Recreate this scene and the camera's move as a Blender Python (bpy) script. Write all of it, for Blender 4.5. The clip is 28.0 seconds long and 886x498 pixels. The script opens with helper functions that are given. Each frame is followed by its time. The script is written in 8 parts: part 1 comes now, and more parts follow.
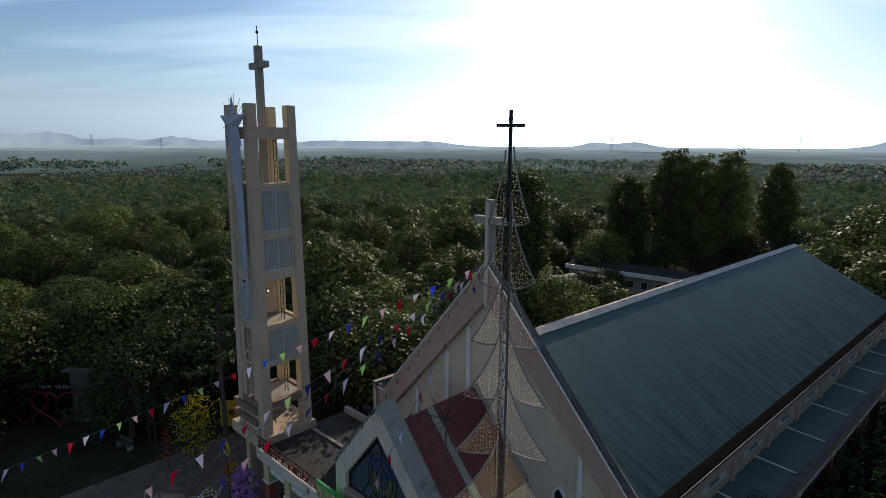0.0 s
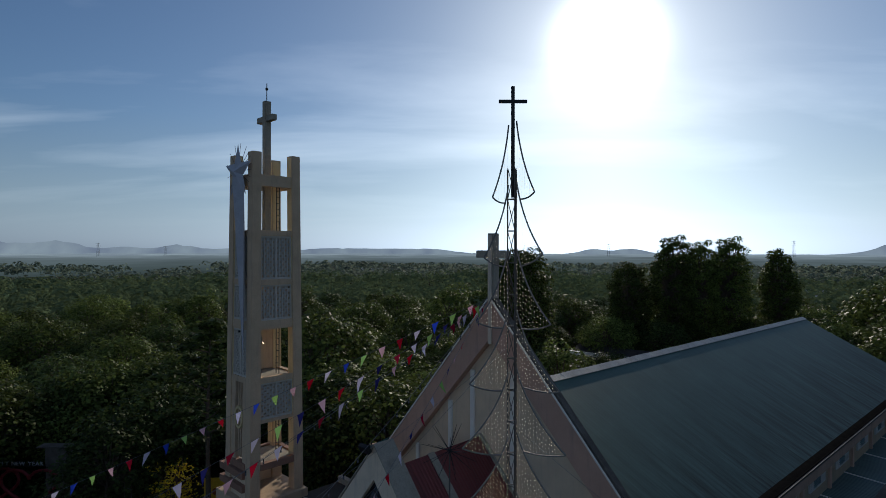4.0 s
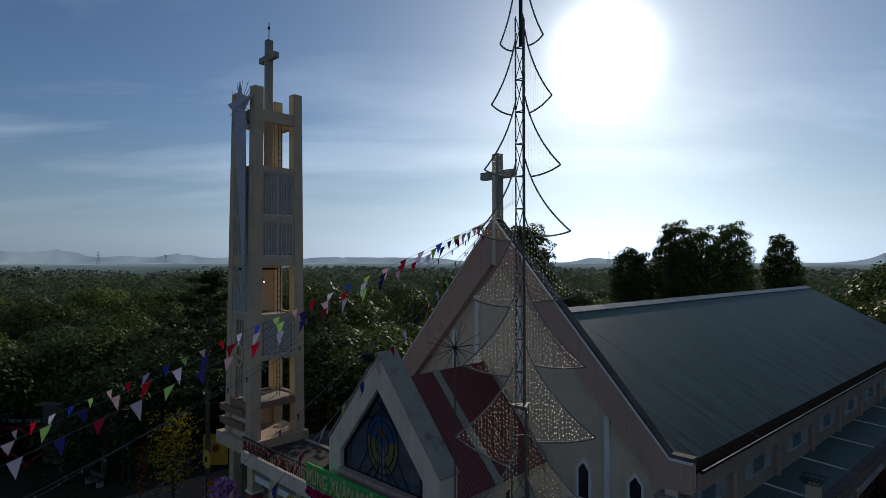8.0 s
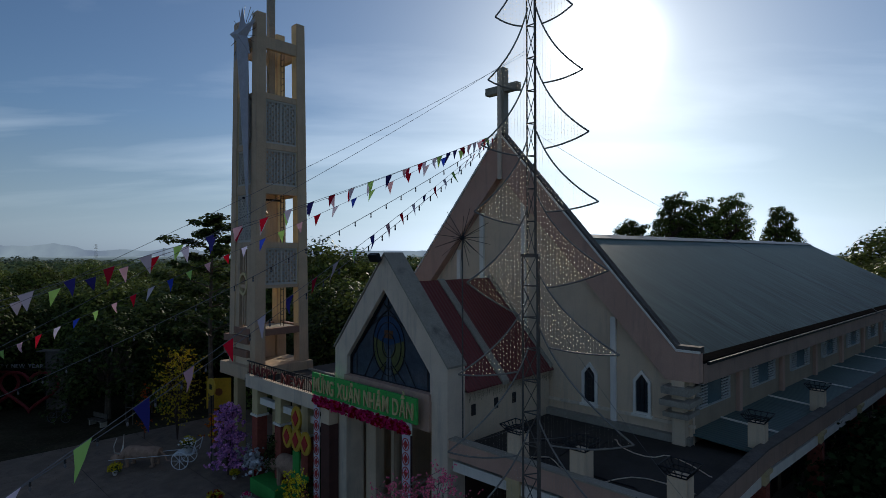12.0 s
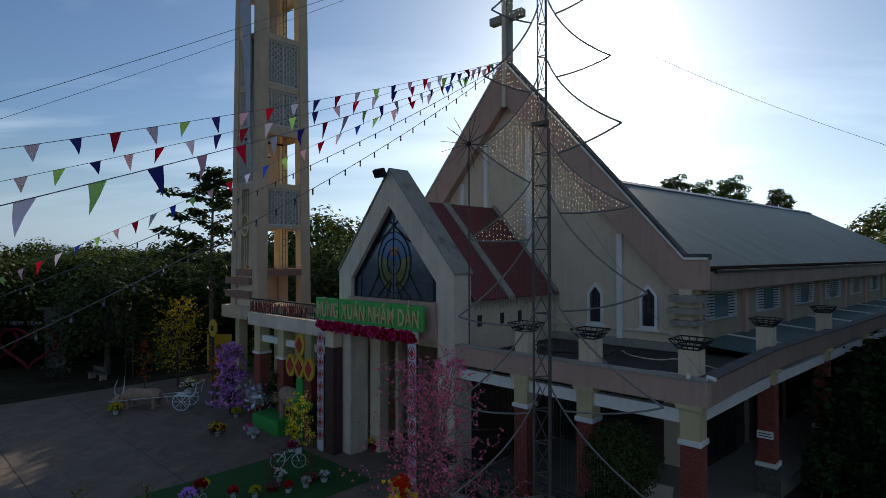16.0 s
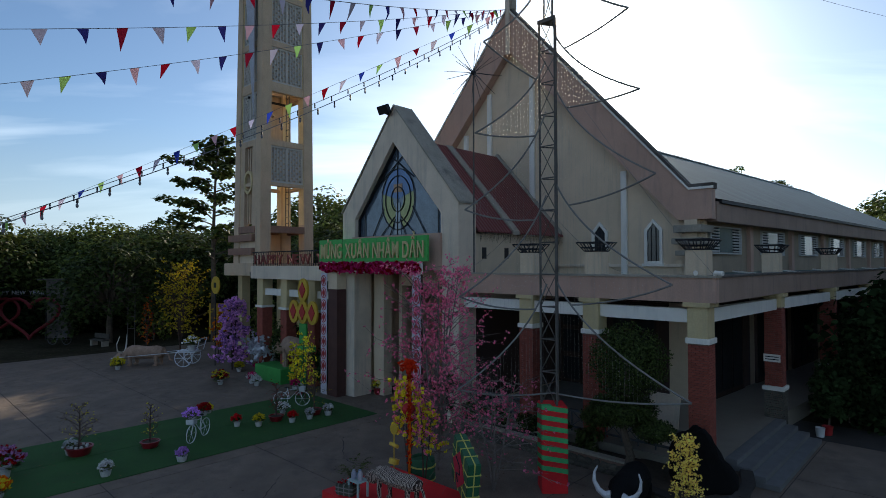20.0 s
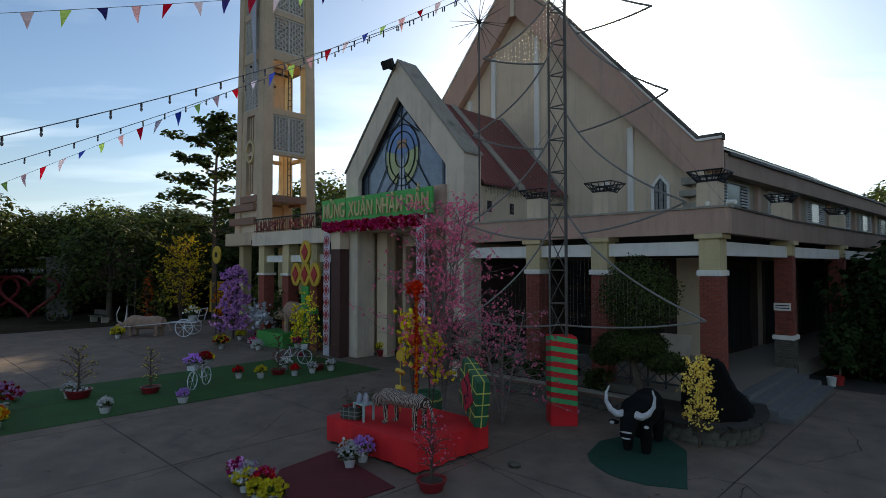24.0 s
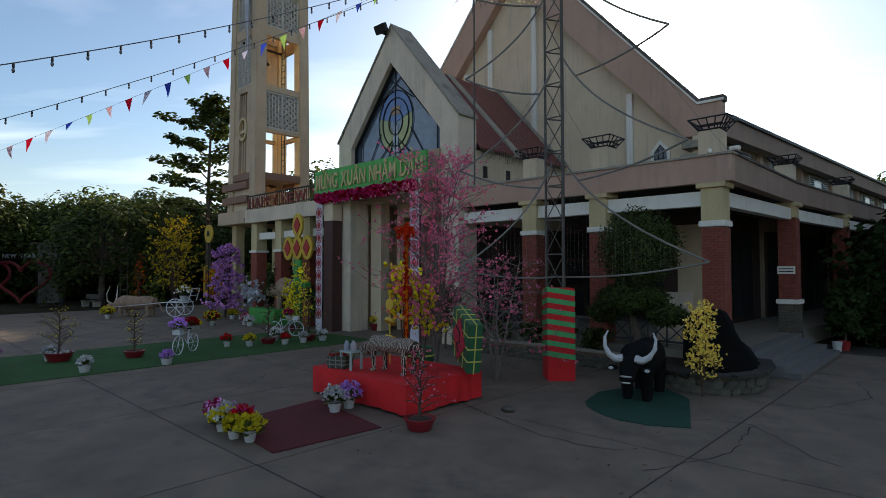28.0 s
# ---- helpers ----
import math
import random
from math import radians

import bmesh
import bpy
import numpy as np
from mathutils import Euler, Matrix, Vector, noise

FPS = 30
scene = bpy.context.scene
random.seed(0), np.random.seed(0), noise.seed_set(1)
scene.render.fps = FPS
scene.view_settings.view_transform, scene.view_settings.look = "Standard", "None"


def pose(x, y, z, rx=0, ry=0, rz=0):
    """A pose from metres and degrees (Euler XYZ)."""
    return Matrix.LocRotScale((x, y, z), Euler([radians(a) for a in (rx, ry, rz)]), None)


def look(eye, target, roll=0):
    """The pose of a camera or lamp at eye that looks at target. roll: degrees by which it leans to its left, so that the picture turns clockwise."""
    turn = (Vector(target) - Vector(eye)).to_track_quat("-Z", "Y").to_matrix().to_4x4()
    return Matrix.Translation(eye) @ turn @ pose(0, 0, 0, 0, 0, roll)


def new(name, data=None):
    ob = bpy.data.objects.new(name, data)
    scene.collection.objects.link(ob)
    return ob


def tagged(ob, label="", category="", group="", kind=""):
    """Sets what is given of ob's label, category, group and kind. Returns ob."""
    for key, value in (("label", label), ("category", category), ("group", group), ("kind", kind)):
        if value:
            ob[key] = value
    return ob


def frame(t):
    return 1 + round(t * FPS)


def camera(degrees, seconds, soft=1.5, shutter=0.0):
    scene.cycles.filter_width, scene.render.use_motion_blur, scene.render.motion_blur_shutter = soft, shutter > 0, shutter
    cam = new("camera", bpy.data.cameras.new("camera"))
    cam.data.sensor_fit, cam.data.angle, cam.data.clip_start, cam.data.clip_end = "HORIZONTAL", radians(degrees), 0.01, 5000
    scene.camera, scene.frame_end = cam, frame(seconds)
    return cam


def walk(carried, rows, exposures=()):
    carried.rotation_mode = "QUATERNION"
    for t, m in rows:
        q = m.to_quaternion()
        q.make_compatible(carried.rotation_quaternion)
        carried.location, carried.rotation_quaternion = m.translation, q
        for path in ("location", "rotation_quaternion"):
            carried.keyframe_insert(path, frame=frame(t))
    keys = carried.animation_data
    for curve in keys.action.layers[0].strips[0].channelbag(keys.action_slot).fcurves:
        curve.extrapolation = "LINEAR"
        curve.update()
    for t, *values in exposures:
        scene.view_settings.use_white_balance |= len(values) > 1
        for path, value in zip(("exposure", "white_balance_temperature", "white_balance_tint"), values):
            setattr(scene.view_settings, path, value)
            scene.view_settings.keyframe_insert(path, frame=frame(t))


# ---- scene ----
cam = camera(76.9, 28.0, 0.85)
PATH = [
    (0, (1.052, 1.307, 24.804), (1.048, 3.272, 24.434), 0.3),
    (0.5, (1.007, 1.338, 24.325), (1.006, 3.303, 23.954), 0.2),
    (1, (1.015, 1.364, 23.703), (1.013, 3.329, 23.334), 0.2),
    (1.5, (1.024, 1.451, 23.242), (1.02, 3.417, 22.873), 0.2),
    (2, (1.098, 1.586, 22.833), (1.087, 3.558, 22.503), 0.2),
    (2.5, (1.063, 1.626, 22.413), (1.053, 3.62, 22.265), 0.2),
    (3, (1.004, 1.448, 22.013), (0.996, 3.448, 22.016), 0.2),
    (3.5, (0.961, 1.453, 21.559), (0.957, 3.453, 21.562), 0.1),
    (5.5, (0.988, 1.617, 19.416), (0.974, 3.616, 19.46), -0.0),
    (6, (0.935, 1.642, 18.837), (0.925, 3.641, 18.881), -0.1),
    (6.5, (1.008, 1.731, 18.259), (0.992, 3.73, 18.302), -0.1),
    (7, (0.837, 1.814, 17.65), (0.829, 3.814, 17.694), -0.1),
    (7.5, (0.772, 1.809, 17.123), (0.767, 3.809, 17.167), 0.0),
    (8, (0.779, 1.867, 16.603), (0.773, 3.866, 16.646), 0.0),
    (8.5, (0.752, 1.891, 16.07), (0.747, 3.89, 16.112), 0.1),
    (9, (0.727, 1.935, 15.518), (0.721, 3.935, 15.559), 0.1),
    (9.5, (0.685, 1.978, 14.898), (0.681, 3.978, 14.94), 0.1),
    (10, (0.632, 1.99, 14.35), (0.63, 3.99, 14.391), 0.1),
    (10.5, (0.64, 2.044, 13.872), (0.634, 4.044, 13.911), 0.0),
    (11, (0.477, 2.069, 13.44), (0.48, 4.068, 13.475), 0.0),
    (11.5, (0.509, 2.042, 13.03), (0.508, 4.042, 13.059), -0.1),
    (12, (0.433, 1.982, 12.642), (0.433, 3.982, 12.662), -0.1),
    (12.5, (0.263, 1.921, 12.178), (0.273, 3.921, 12.194), 0.0),
    (14.5, (0.255, 2.061, 10.18), (0.26, 4.061, 10.2), -0.1),
    (15, (0.178, 2.083, 9.789), (0.187, 4.083, 9.811), -0.1),
    (15.5, (0.11, 2.109, 9.4), (0.12, 4.109, 9.424), -0.1),
    (16, (0.089, 2.159, 9.002), (0.098, 4.159, 9.028), -0.1),
    (16.5, (0.036, 2.183, 8.605), (0.046, 4.183, 8.633), -0.1),
    (17, (-0.01, 2.193, 8.191), (0.002, 4.192, 8.225), -0.0),
    (17.5, (-0.036, 2.192, 7.797), (-0.024, 4.192, 7.833), -0.1),
    (18, (-0.006, 2.198, 7.413), (0.001, 4.198, 7.452), -0.1),
    (18.5, (-0.037, 2.219, 7.009), (-0.028, 4.218, 7.053), -0.1),
    (19, (-0.052, 2.24, 6.643), (-0.043, 4.239, 6.69), -0.1),
    (19.5, (-0.057, 2.22, 6.35), (-0.049, 4.22, 6.398), -0.0),
    (20, (-0.07, 2.256, 6.025), (-0.063, 4.255, 6.076), -0.1),
    (20.5, (-0.1, 2.27, 5.726), (-0.093, 4.27, 5.78), -0.0),
    (21, (-0.099, 2.319, 5.449), (-0.093, 4.318, 5.502), -0.1),
    (21.5, (-0.13, 2.316, 5.161), (-0.124, 4.316, 5.214), -0.1),
    (22, (-0.162, 2.313, 4.852), (-0.155, 4.312, 4.908), -0.0),
    (22.5, (-0.165, 2.34, 4.54), (-0.16, 4.339, 4.598), -0.1),
    (24.5, (-0.266, 2.687, 4.0), (-0.259, 4.686, 4.061), -0.0),
    (25, (-0.234, 2.763, 3.839), (-0.228, 4.762, 3.901), -0.1),
    (25.5, (-0.211, 2.852, 3.576), (-0.204, 4.851, 3.639), -0.1),
    (26, (-0.181, 2.942, 3.354), (-0.173, 4.941, 3.417), -0.1),
    (26.5, (-0.155, 3.019, 3.262), (-0.147, 5.018, 3.326), -0.1),
    (27, (-0.127, 3.081, 3.166), (-0.119, 5.08, 3.231), -0.1),
    (27.5, (-0.105, 3.136, 3.002), (-0.096, 5.135, 3.066), -0.1),
    (28, (-0.067, 3.2, 2.8), (-0.058, 5.199, 2.865), -0.1),
]
EXPOSURES = [(0.0, -0.33, 6700, 10), (1.5, -0.36, 6700, 10), (3.0, -0.84, 6500, 10), (8.0, -1.1, 6450, 10), (11.0, -1.02, 6500, 10), (12.5, -0.92, 6500, 10), (15.0, -0.6, 6700, 10), (17.0, -0.34, 6800, 10), (20.0, 0.07, 7000, 10), (22.5, 0.2, 7500, 10), (24.5, 0.34, 8000, 10), (28.0, 0.5, 8300, 10)]
walk(cam, [(t, look(eye, target, roll)) for t, eye, target, roll in PATH], EXPOSURES)

# ---- daylight ----
SUN_EL, SUN_AZ = radians(19.8), radians(16.2)
SUN_DIR = Vector((math.sin(SUN_AZ) * math.cos(SUN_EL), math.cos(SUN_AZ) * math.cos(SUN_EL), math.sin(SUN_EL)))
world = bpy.data.worlds.new("world")
scene.world = world
world.use_nodes = True
wn, wl = world.node_tree.nodes, world.node_tree.links
sky = wn.new("ShaderNodeTexSky")
sky.sky_type = "NISHITA"
sky.sun_disc = False
sky.sun_elevation, sky.sun_rotation = SUN_EL, SUN_AZ
sky.air_density, sky.dust_density, sky.ozone_density = 1.0, 0.55, 2.0
# thin high cloud drawn out along one direction
wc, wsep, wm, wmap, wno, wr, wmix = (wn.new("ShaderNode" + k) for k in ("TexCoord", "SeparateXYZ", "VectorMath", "Mapping", "TexNoise", "ValToRGB", "Mix"))
wl.new(wc.outputs["Generated"], wsep.inputs[0])
wcomb = wn.new("ShaderNodeCombineXYZ")
wadd = wn.new("ShaderNodeMath")
wadd.inputs[1].default_value = 0.12
wl.new(wsep.outputs["Z"], wadd.inputs[0])
for i in range(3):
    wl.new(wadd.outputs[0], wcomb.inputs[i])
wm.operation = "DIVIDE"
wl.new(wc.outputs["Generated"], wm.inputs[0])
wl.new(wcomb.outputs[0], wm.inputs[1])
wmap.inputs["Rotation"].default_value = (0, 0, radians(-28))
wmap.inputs["Scale"].default_value = (0.45, 1.25, 0.0)
wl.new(wm.outputs[0], wmap.inputs[0])
wl.new(wmap.outputs[0], wno.inputs["Vector"])
wno.inputs["Scale"].default_value, wno.inputs["Detail"].default_value, wno.inputs["Roughness"].default_value = 0.85, 8.0, 0.52
wno.inputs["Distortion"].default_value = 0.4
wr.color_ramp.elements[0].position, wr.color_ramp.elements[1].position = 0.46, 0.80
wr.color_ramp.elements[1].color = (1, 1, 1, 1)
wl.new(wno.outputs["Fac"], wr.inputs[0])
wmix.data_type = "RGBA"
wmix.blend_type = "ADD"
wtint = wn.new("ShaderNodeMix")
wtint.data_type, wtint.blend_type = "RGBA", "MULTIPLY"
wtint.inputs[0].default_value = 1.0
wtint.inputs[7].default_value = (0.75, 0.93, 1.14, 1)
# pale haze towards the horizon
wbw, whz, wmr, wlow = wn.new("ShaderNodeRGBToBW"), wn.new("ShaderNodeMix"), wn.new("ShaderNodeMapRange"), wn.new("ShaderNodeVectorMath")
wl.new(sky.outputs[0], wbw.inputs[0])
wlow.operation = "MULTIPLY"
wlow.inputs[1].default_value = (0.92, 1.0, 1.1)
wl.new(wbw.outputs[0], wlow.inputs[0])
wmr.inputs[1].default_value, wmr.inputs[2].default_value, wmr.inputs[3].default_value, wmr.inputs[4].default_value = 0.0, 0.22, 0.85, 0.0
wl.new(wsep.outputs["Z"], wmr.inputs[0])
whz.data_type = "RGBA"
wl.new(wmr.outputs[0], whz.inputs[0])
wl.new(sky.outputs[0], whz.inputs[6])
wl.new(wlow.outputs[0], whz.inputs[7])
wl.new(whz.outputs[2], wtint.inputs[6])
# the cloud thins out towards the horizon
wfade, wthin = wn.new("ShaderNodeMapRange"), wn.new("ShaderNodeMath")
wfade.inputs[1].default_value, wfade.inputs[2].default_value = 0.03, 0.18
wl.new(wsep.outputs["Z"], wfade.inputs[0])
wthin.operation = "MULTIPLY"
wl.new(wr.outputs[0], wthin.inputs[0])
wl.new(wfade.outputs[0], wthin.inputs[1])
wl.new(wthin.outputs[0], wmix.inputs[0])
wl.new(wtint.outputs[2], wmix.inputs[6])
wmix.inputs[7].default_value = (4.6, 4.8, 4.9, 1)
# the bright air round the sun: a tight aureole in a wide one
wdot = wn.new("ShaderNodeVectorMath")
wdot.operation = "DOT_PRODUCT"
wdot.inputs[1].default_value = SUN_DIR
wl.new(wc.outputs["Generated"], wdot.inputs[0])
last_sky = wmix.outputs[2]
for power, amount in ((620.0, 60.0), (60.0, 2.5), (7.0, 0.9)):
    wclip, wpow, wglow, wsum = wn.new("ShaderNodeMath"), wn.new("ShaderNodeMath"), wn.new("ShaderNodeVectorMath"), wn.new("ShaderNodeVectorMath")
    wclip.operation, wpow.operation, wglow.operation, wsum.operation = "MAXIMUM", "POWER", "SCALE", "ADD"
    wclip.inputs[1].default_value = 0.0
    wl.new(wdot.outputs["Value"], wclip.inputs[0])
    wl.new(wclip.outputs[0], wpow.inputs[0])
    wpow.inputs[1].default_value = power
    wglow.inputs[0].default_value = (amount, amount, amount * 0.97)
    wl.new(wpow.outputs[0], wglow.inputs["Scale"])
    wl.new(last_sky, wsum.inputs[0])
    wl.new(wglow.outputs[0], wsum.inputs[1])
    last_sky = wsum.outputs[0]
wl.new(last_sky, wn["Background"].inputs[0])
wn["Background"].inputs[1].default_value = 0.115
sun = new("sun", bpy.data.lights.new("sun", "SUN"))
sun.data.energy, sun.data.angle, sun.data.color = 4.6, radians(0.6), (1.0, 0.9, 0.76)
sun.matrix_world = look(SUN_DIR * 60, (0, 0, 0))

# ---- building helpers ----
rnd = random.Random(7)


class Shape:
    """Points and faces of one mesh in the making."""

    def __init__(self):
        self.v, self.f = [], []

    def add(self, verts, faces):
        n = len(self.v)
        self.v += [tuple(p) for p in verts]
        self.f += [tuple(i + n for i in f) for f in faces]
        return self

    def box(self, x0, x1, y0, y1, z0, z1):
        v = [(x, y, z) for z in (z0, z1) for y in (y0, y1) for x in (x0, x1)]
        return self.add(v, [(0, 2, 3, 1), (4, 5, 7, 6), (0, 1, 5, 4), (2, 6, 7, 3), (0, 4, 6, 2), (1, 3, 7, 5)])

    def turned_box(self, c, ax, ay, az):
        """A box round c with half axes ax, ay, az (vectors)."""
        c, ax, ay, az = Vector(c), Vector(ax), Vector(ay), Vector(az)
        v = [c + ax * i + ay * j + az * k for k in (-1, 1) for j in (-1, 1) for i in (-1, 1)]
        return self.add(v, [(0, 2, 3, 1), (4, 5, 7, 6), (0, 1, 5, 4), (2, 6, 7, 3), (0, 4, 6, 2), (1, 3, 7, 5)])

    def prism(self, poly, y0, y1, axis="y"):
        """A polygon of (u, z) pushed along y (u = x), along x (u = y) or along z (poly of (x, y))."""
        n = len(poly)
        put = {"y": lambda u, w, d: (u, d, w), "x": lambda u, w, d: (d, u, w), "z": lambda u, w, d: (u, w, d)}[axis]
        v = [put(u, w, y0) for u, w in poly] + [put(u, w, y1) for u, w in poly]
        f = [tuple(range(n)), tuple(range(2 * n - 1, n - 1, -1))]
        f += [(i, i + n, (i + 1) % n + n, (i + 1) % n) for i in range(n)]
        return self.add(v, f)

    def ring(self, outer, inner, y0, y1, axis="y"):
        """A frame between two polygons of as many corners, pushed along an axis."""
        n = len(outer)
        put = {"y": lambda u, w, d: (u, d, w), "x": lambda u, w, d: (d, u, w), "z": lambda u, w, d: (u, w, d)}[axis]
        v = [put(u, w, d) for d in (y0, y1) for p in (outer, inner) for u, w in p]
        f = []
        for i in range(n):
            j = (i + 1) % n
            f += [(i, j, n + j, n + i), (2 * n + i, 3 * n + i, 3 * n + j, 2 * n + j)]
            f += [(i, 2 * n + i, 2 * n + j, j), (n + i, n + j, 3 * n + j, 3 * n + i)]
        return self.add(v, f)

    def tube(self, pts, r, sides=6, r1=None, close=True):
        """A tube along points, tapering from r to r1."""
        pts = [Vector(p) for p in pts]
        r1 = r if r1 is None else r1
        v, f = [], []
        up = Vector((0.13, 0.31, 0.94))
        for i, p in enumerate(pts):
            d = (pts[min(i + 1, len(pts) - 1)] - pts[max(i - 1, 0)]).normalized()
            a = d.cross(up)
            a = a.normalized() if a.length > 1e-3 else Vector((1, 0, 0))
            b = d.cross(a)
            rr = r + (r1 - r) * i / max(1, len(pts) - 1)
            v += [p + (a * math.cos(2 * math.pi * k / sides) + b * math.sin(2 * math.pi * k / sides)) * rr for k in range(sides)]
        for i in range(len(pts) - 1):
            for k in range(sides):
                k2 = (k + 1) % sides
                f.append((i * sides + k, i * sides + k2, (i + 1) * sides + k2, (i + 1) * sides + k))
        if close:
            f += [tuple(range(sides - 1, -1, -1)), tuple((len(pts) - 1) * sides + k for k in range(sides))]
        return self.add(v, f)

    def lathe(self, profile, c=(0, 0, 0), sides=14):
        """A turned body: profile of (radius, z)."""
        v = [(c[0] + r * math.cos(2 * math.pi * k / sides), c[1] + r * math.sin(2 * math.pi * k / sides), c[2] + z) for r, z in profile for k in range(sides)]
        f = [(i * sides + k, i * sides + (k + 1) % sides, (i + 1) * sides + (k + 1) % sides, (i + 1) * sides + k) for i in range(len(profile) - 1) for k in range(sides)]
        f += [tuple(range(sides - 1, -1, -1)), tuple((len(profile) - 1) * sides + k for k in range(sides))]
        return self.add(v, f)

    def ball(self, c, rx, ry, rz, rough=0.0, seed=0, n=8, m=12):
        v, f = [], []
        for i in range(n + 1):
            th = math.pi * i / n
            for k in range(m):
                ph = 2 * math.pi * k / m
                d = Vector((math.sin(th) * math.cos(ph), math.sin(th) * math.sin(ph), math.cos(th)))
                g = 1 + rough * noise.noise(d * 1.7 + Vector((seed, seed * 2.3, 0)))
                v.append((c[0] + d.x * rx * g, c[1] + d.y * ry * g, c[2] + d.z * rz * g))
        for i in range(n):
            for k in range(m):
                f.append((i * m + k, (i + 1) * m + k, (i + 1) * m + (k + 1) % m, i * m + (k + 1) % m))
        return self.add(v, f)

    def leaf(self, c, d, w, n):
        """A small four-cornered leaf from c along d, w wide, facing n."""
        c, d = Vector(c), Vector(d)
        s = d.cross(n)
        s = s.normalized() * w if s.length > 1e-5 else Vector((w, 0, 0))
        return self.add([c, c + d * 0.5 + s, c + d, c + d * 0.5 - s], [(0, 1, 2, 3)])


def mesh_of(shape, name, material, smooth=False, bevel=0.0):
    me = bpy.data.meshes.new(name)
    me.from_pydata(shape.v, [], shape.f)
    me.materials.append(material)
    if bevel:
        bm = bmesh.new()
        bm.from_mesh(me)
        bmesh.ops.recalc_face_normals(bm, faces=bm.faces)
        bmesh.ops.bevel(bm, geom=bm.edges[:], offset=bevel, segments=2, affect="EDGES", clamp_overlap=True)
        bm.to_mesh(me)
        bm.free()
    if smooth:
        me.shade_smooth()
        me.set_sharp_from_angle(angle=radians(40))
    return me


def thing(name, m, label, category, group="", kind=""):
    """An Empty at the base of a thing, to carry its parts."""
    ob = new(name)
    ob.empty_display_size = 0.2
    ob.matrix_world = m
    return tagged(ob, label, category, group, kind)


def part(name, shape, material, parent, label="", smooth=False, bevel=0.0):
    """One mesh object under a thing or under a part."""
    ob = new(name, shape if isinstance(shape, bpy.types.Mesh) else mesh_of(shape, name, material, smooth, bevel))
    ob.parent = parent
    if label:
        ob["label"] = label
    return ob


def single(name, shape, material, m, label, category, group="", kind="", smooth=False, bevel=0.0):
    """A thing of one mesh."""
    ob = new(name, mesh_of(shape, name, material, smooth, bevel))
    ob.matrix_world = m
    return tagged(ob, label, category, group, kind)


# The church's own frame: x along its front, y into it, z up.
CHURCH = pose(3.77, 30.0, 0, 0, 0, -43.9)


def at(a, b, z=0.0, turn=0.0):
    """A place in the church's frame, as a pose in the world."""
    return CHURCH @ pose(a, b, z, 0, 0, turn)


SKEW = 0.08


def skewed(shape):
    """The nave runs a little askew to its front."""
    shape.v = [(x + SKEW * max(y, 0), y, z) for x, y, z in shape.v]
    return shape
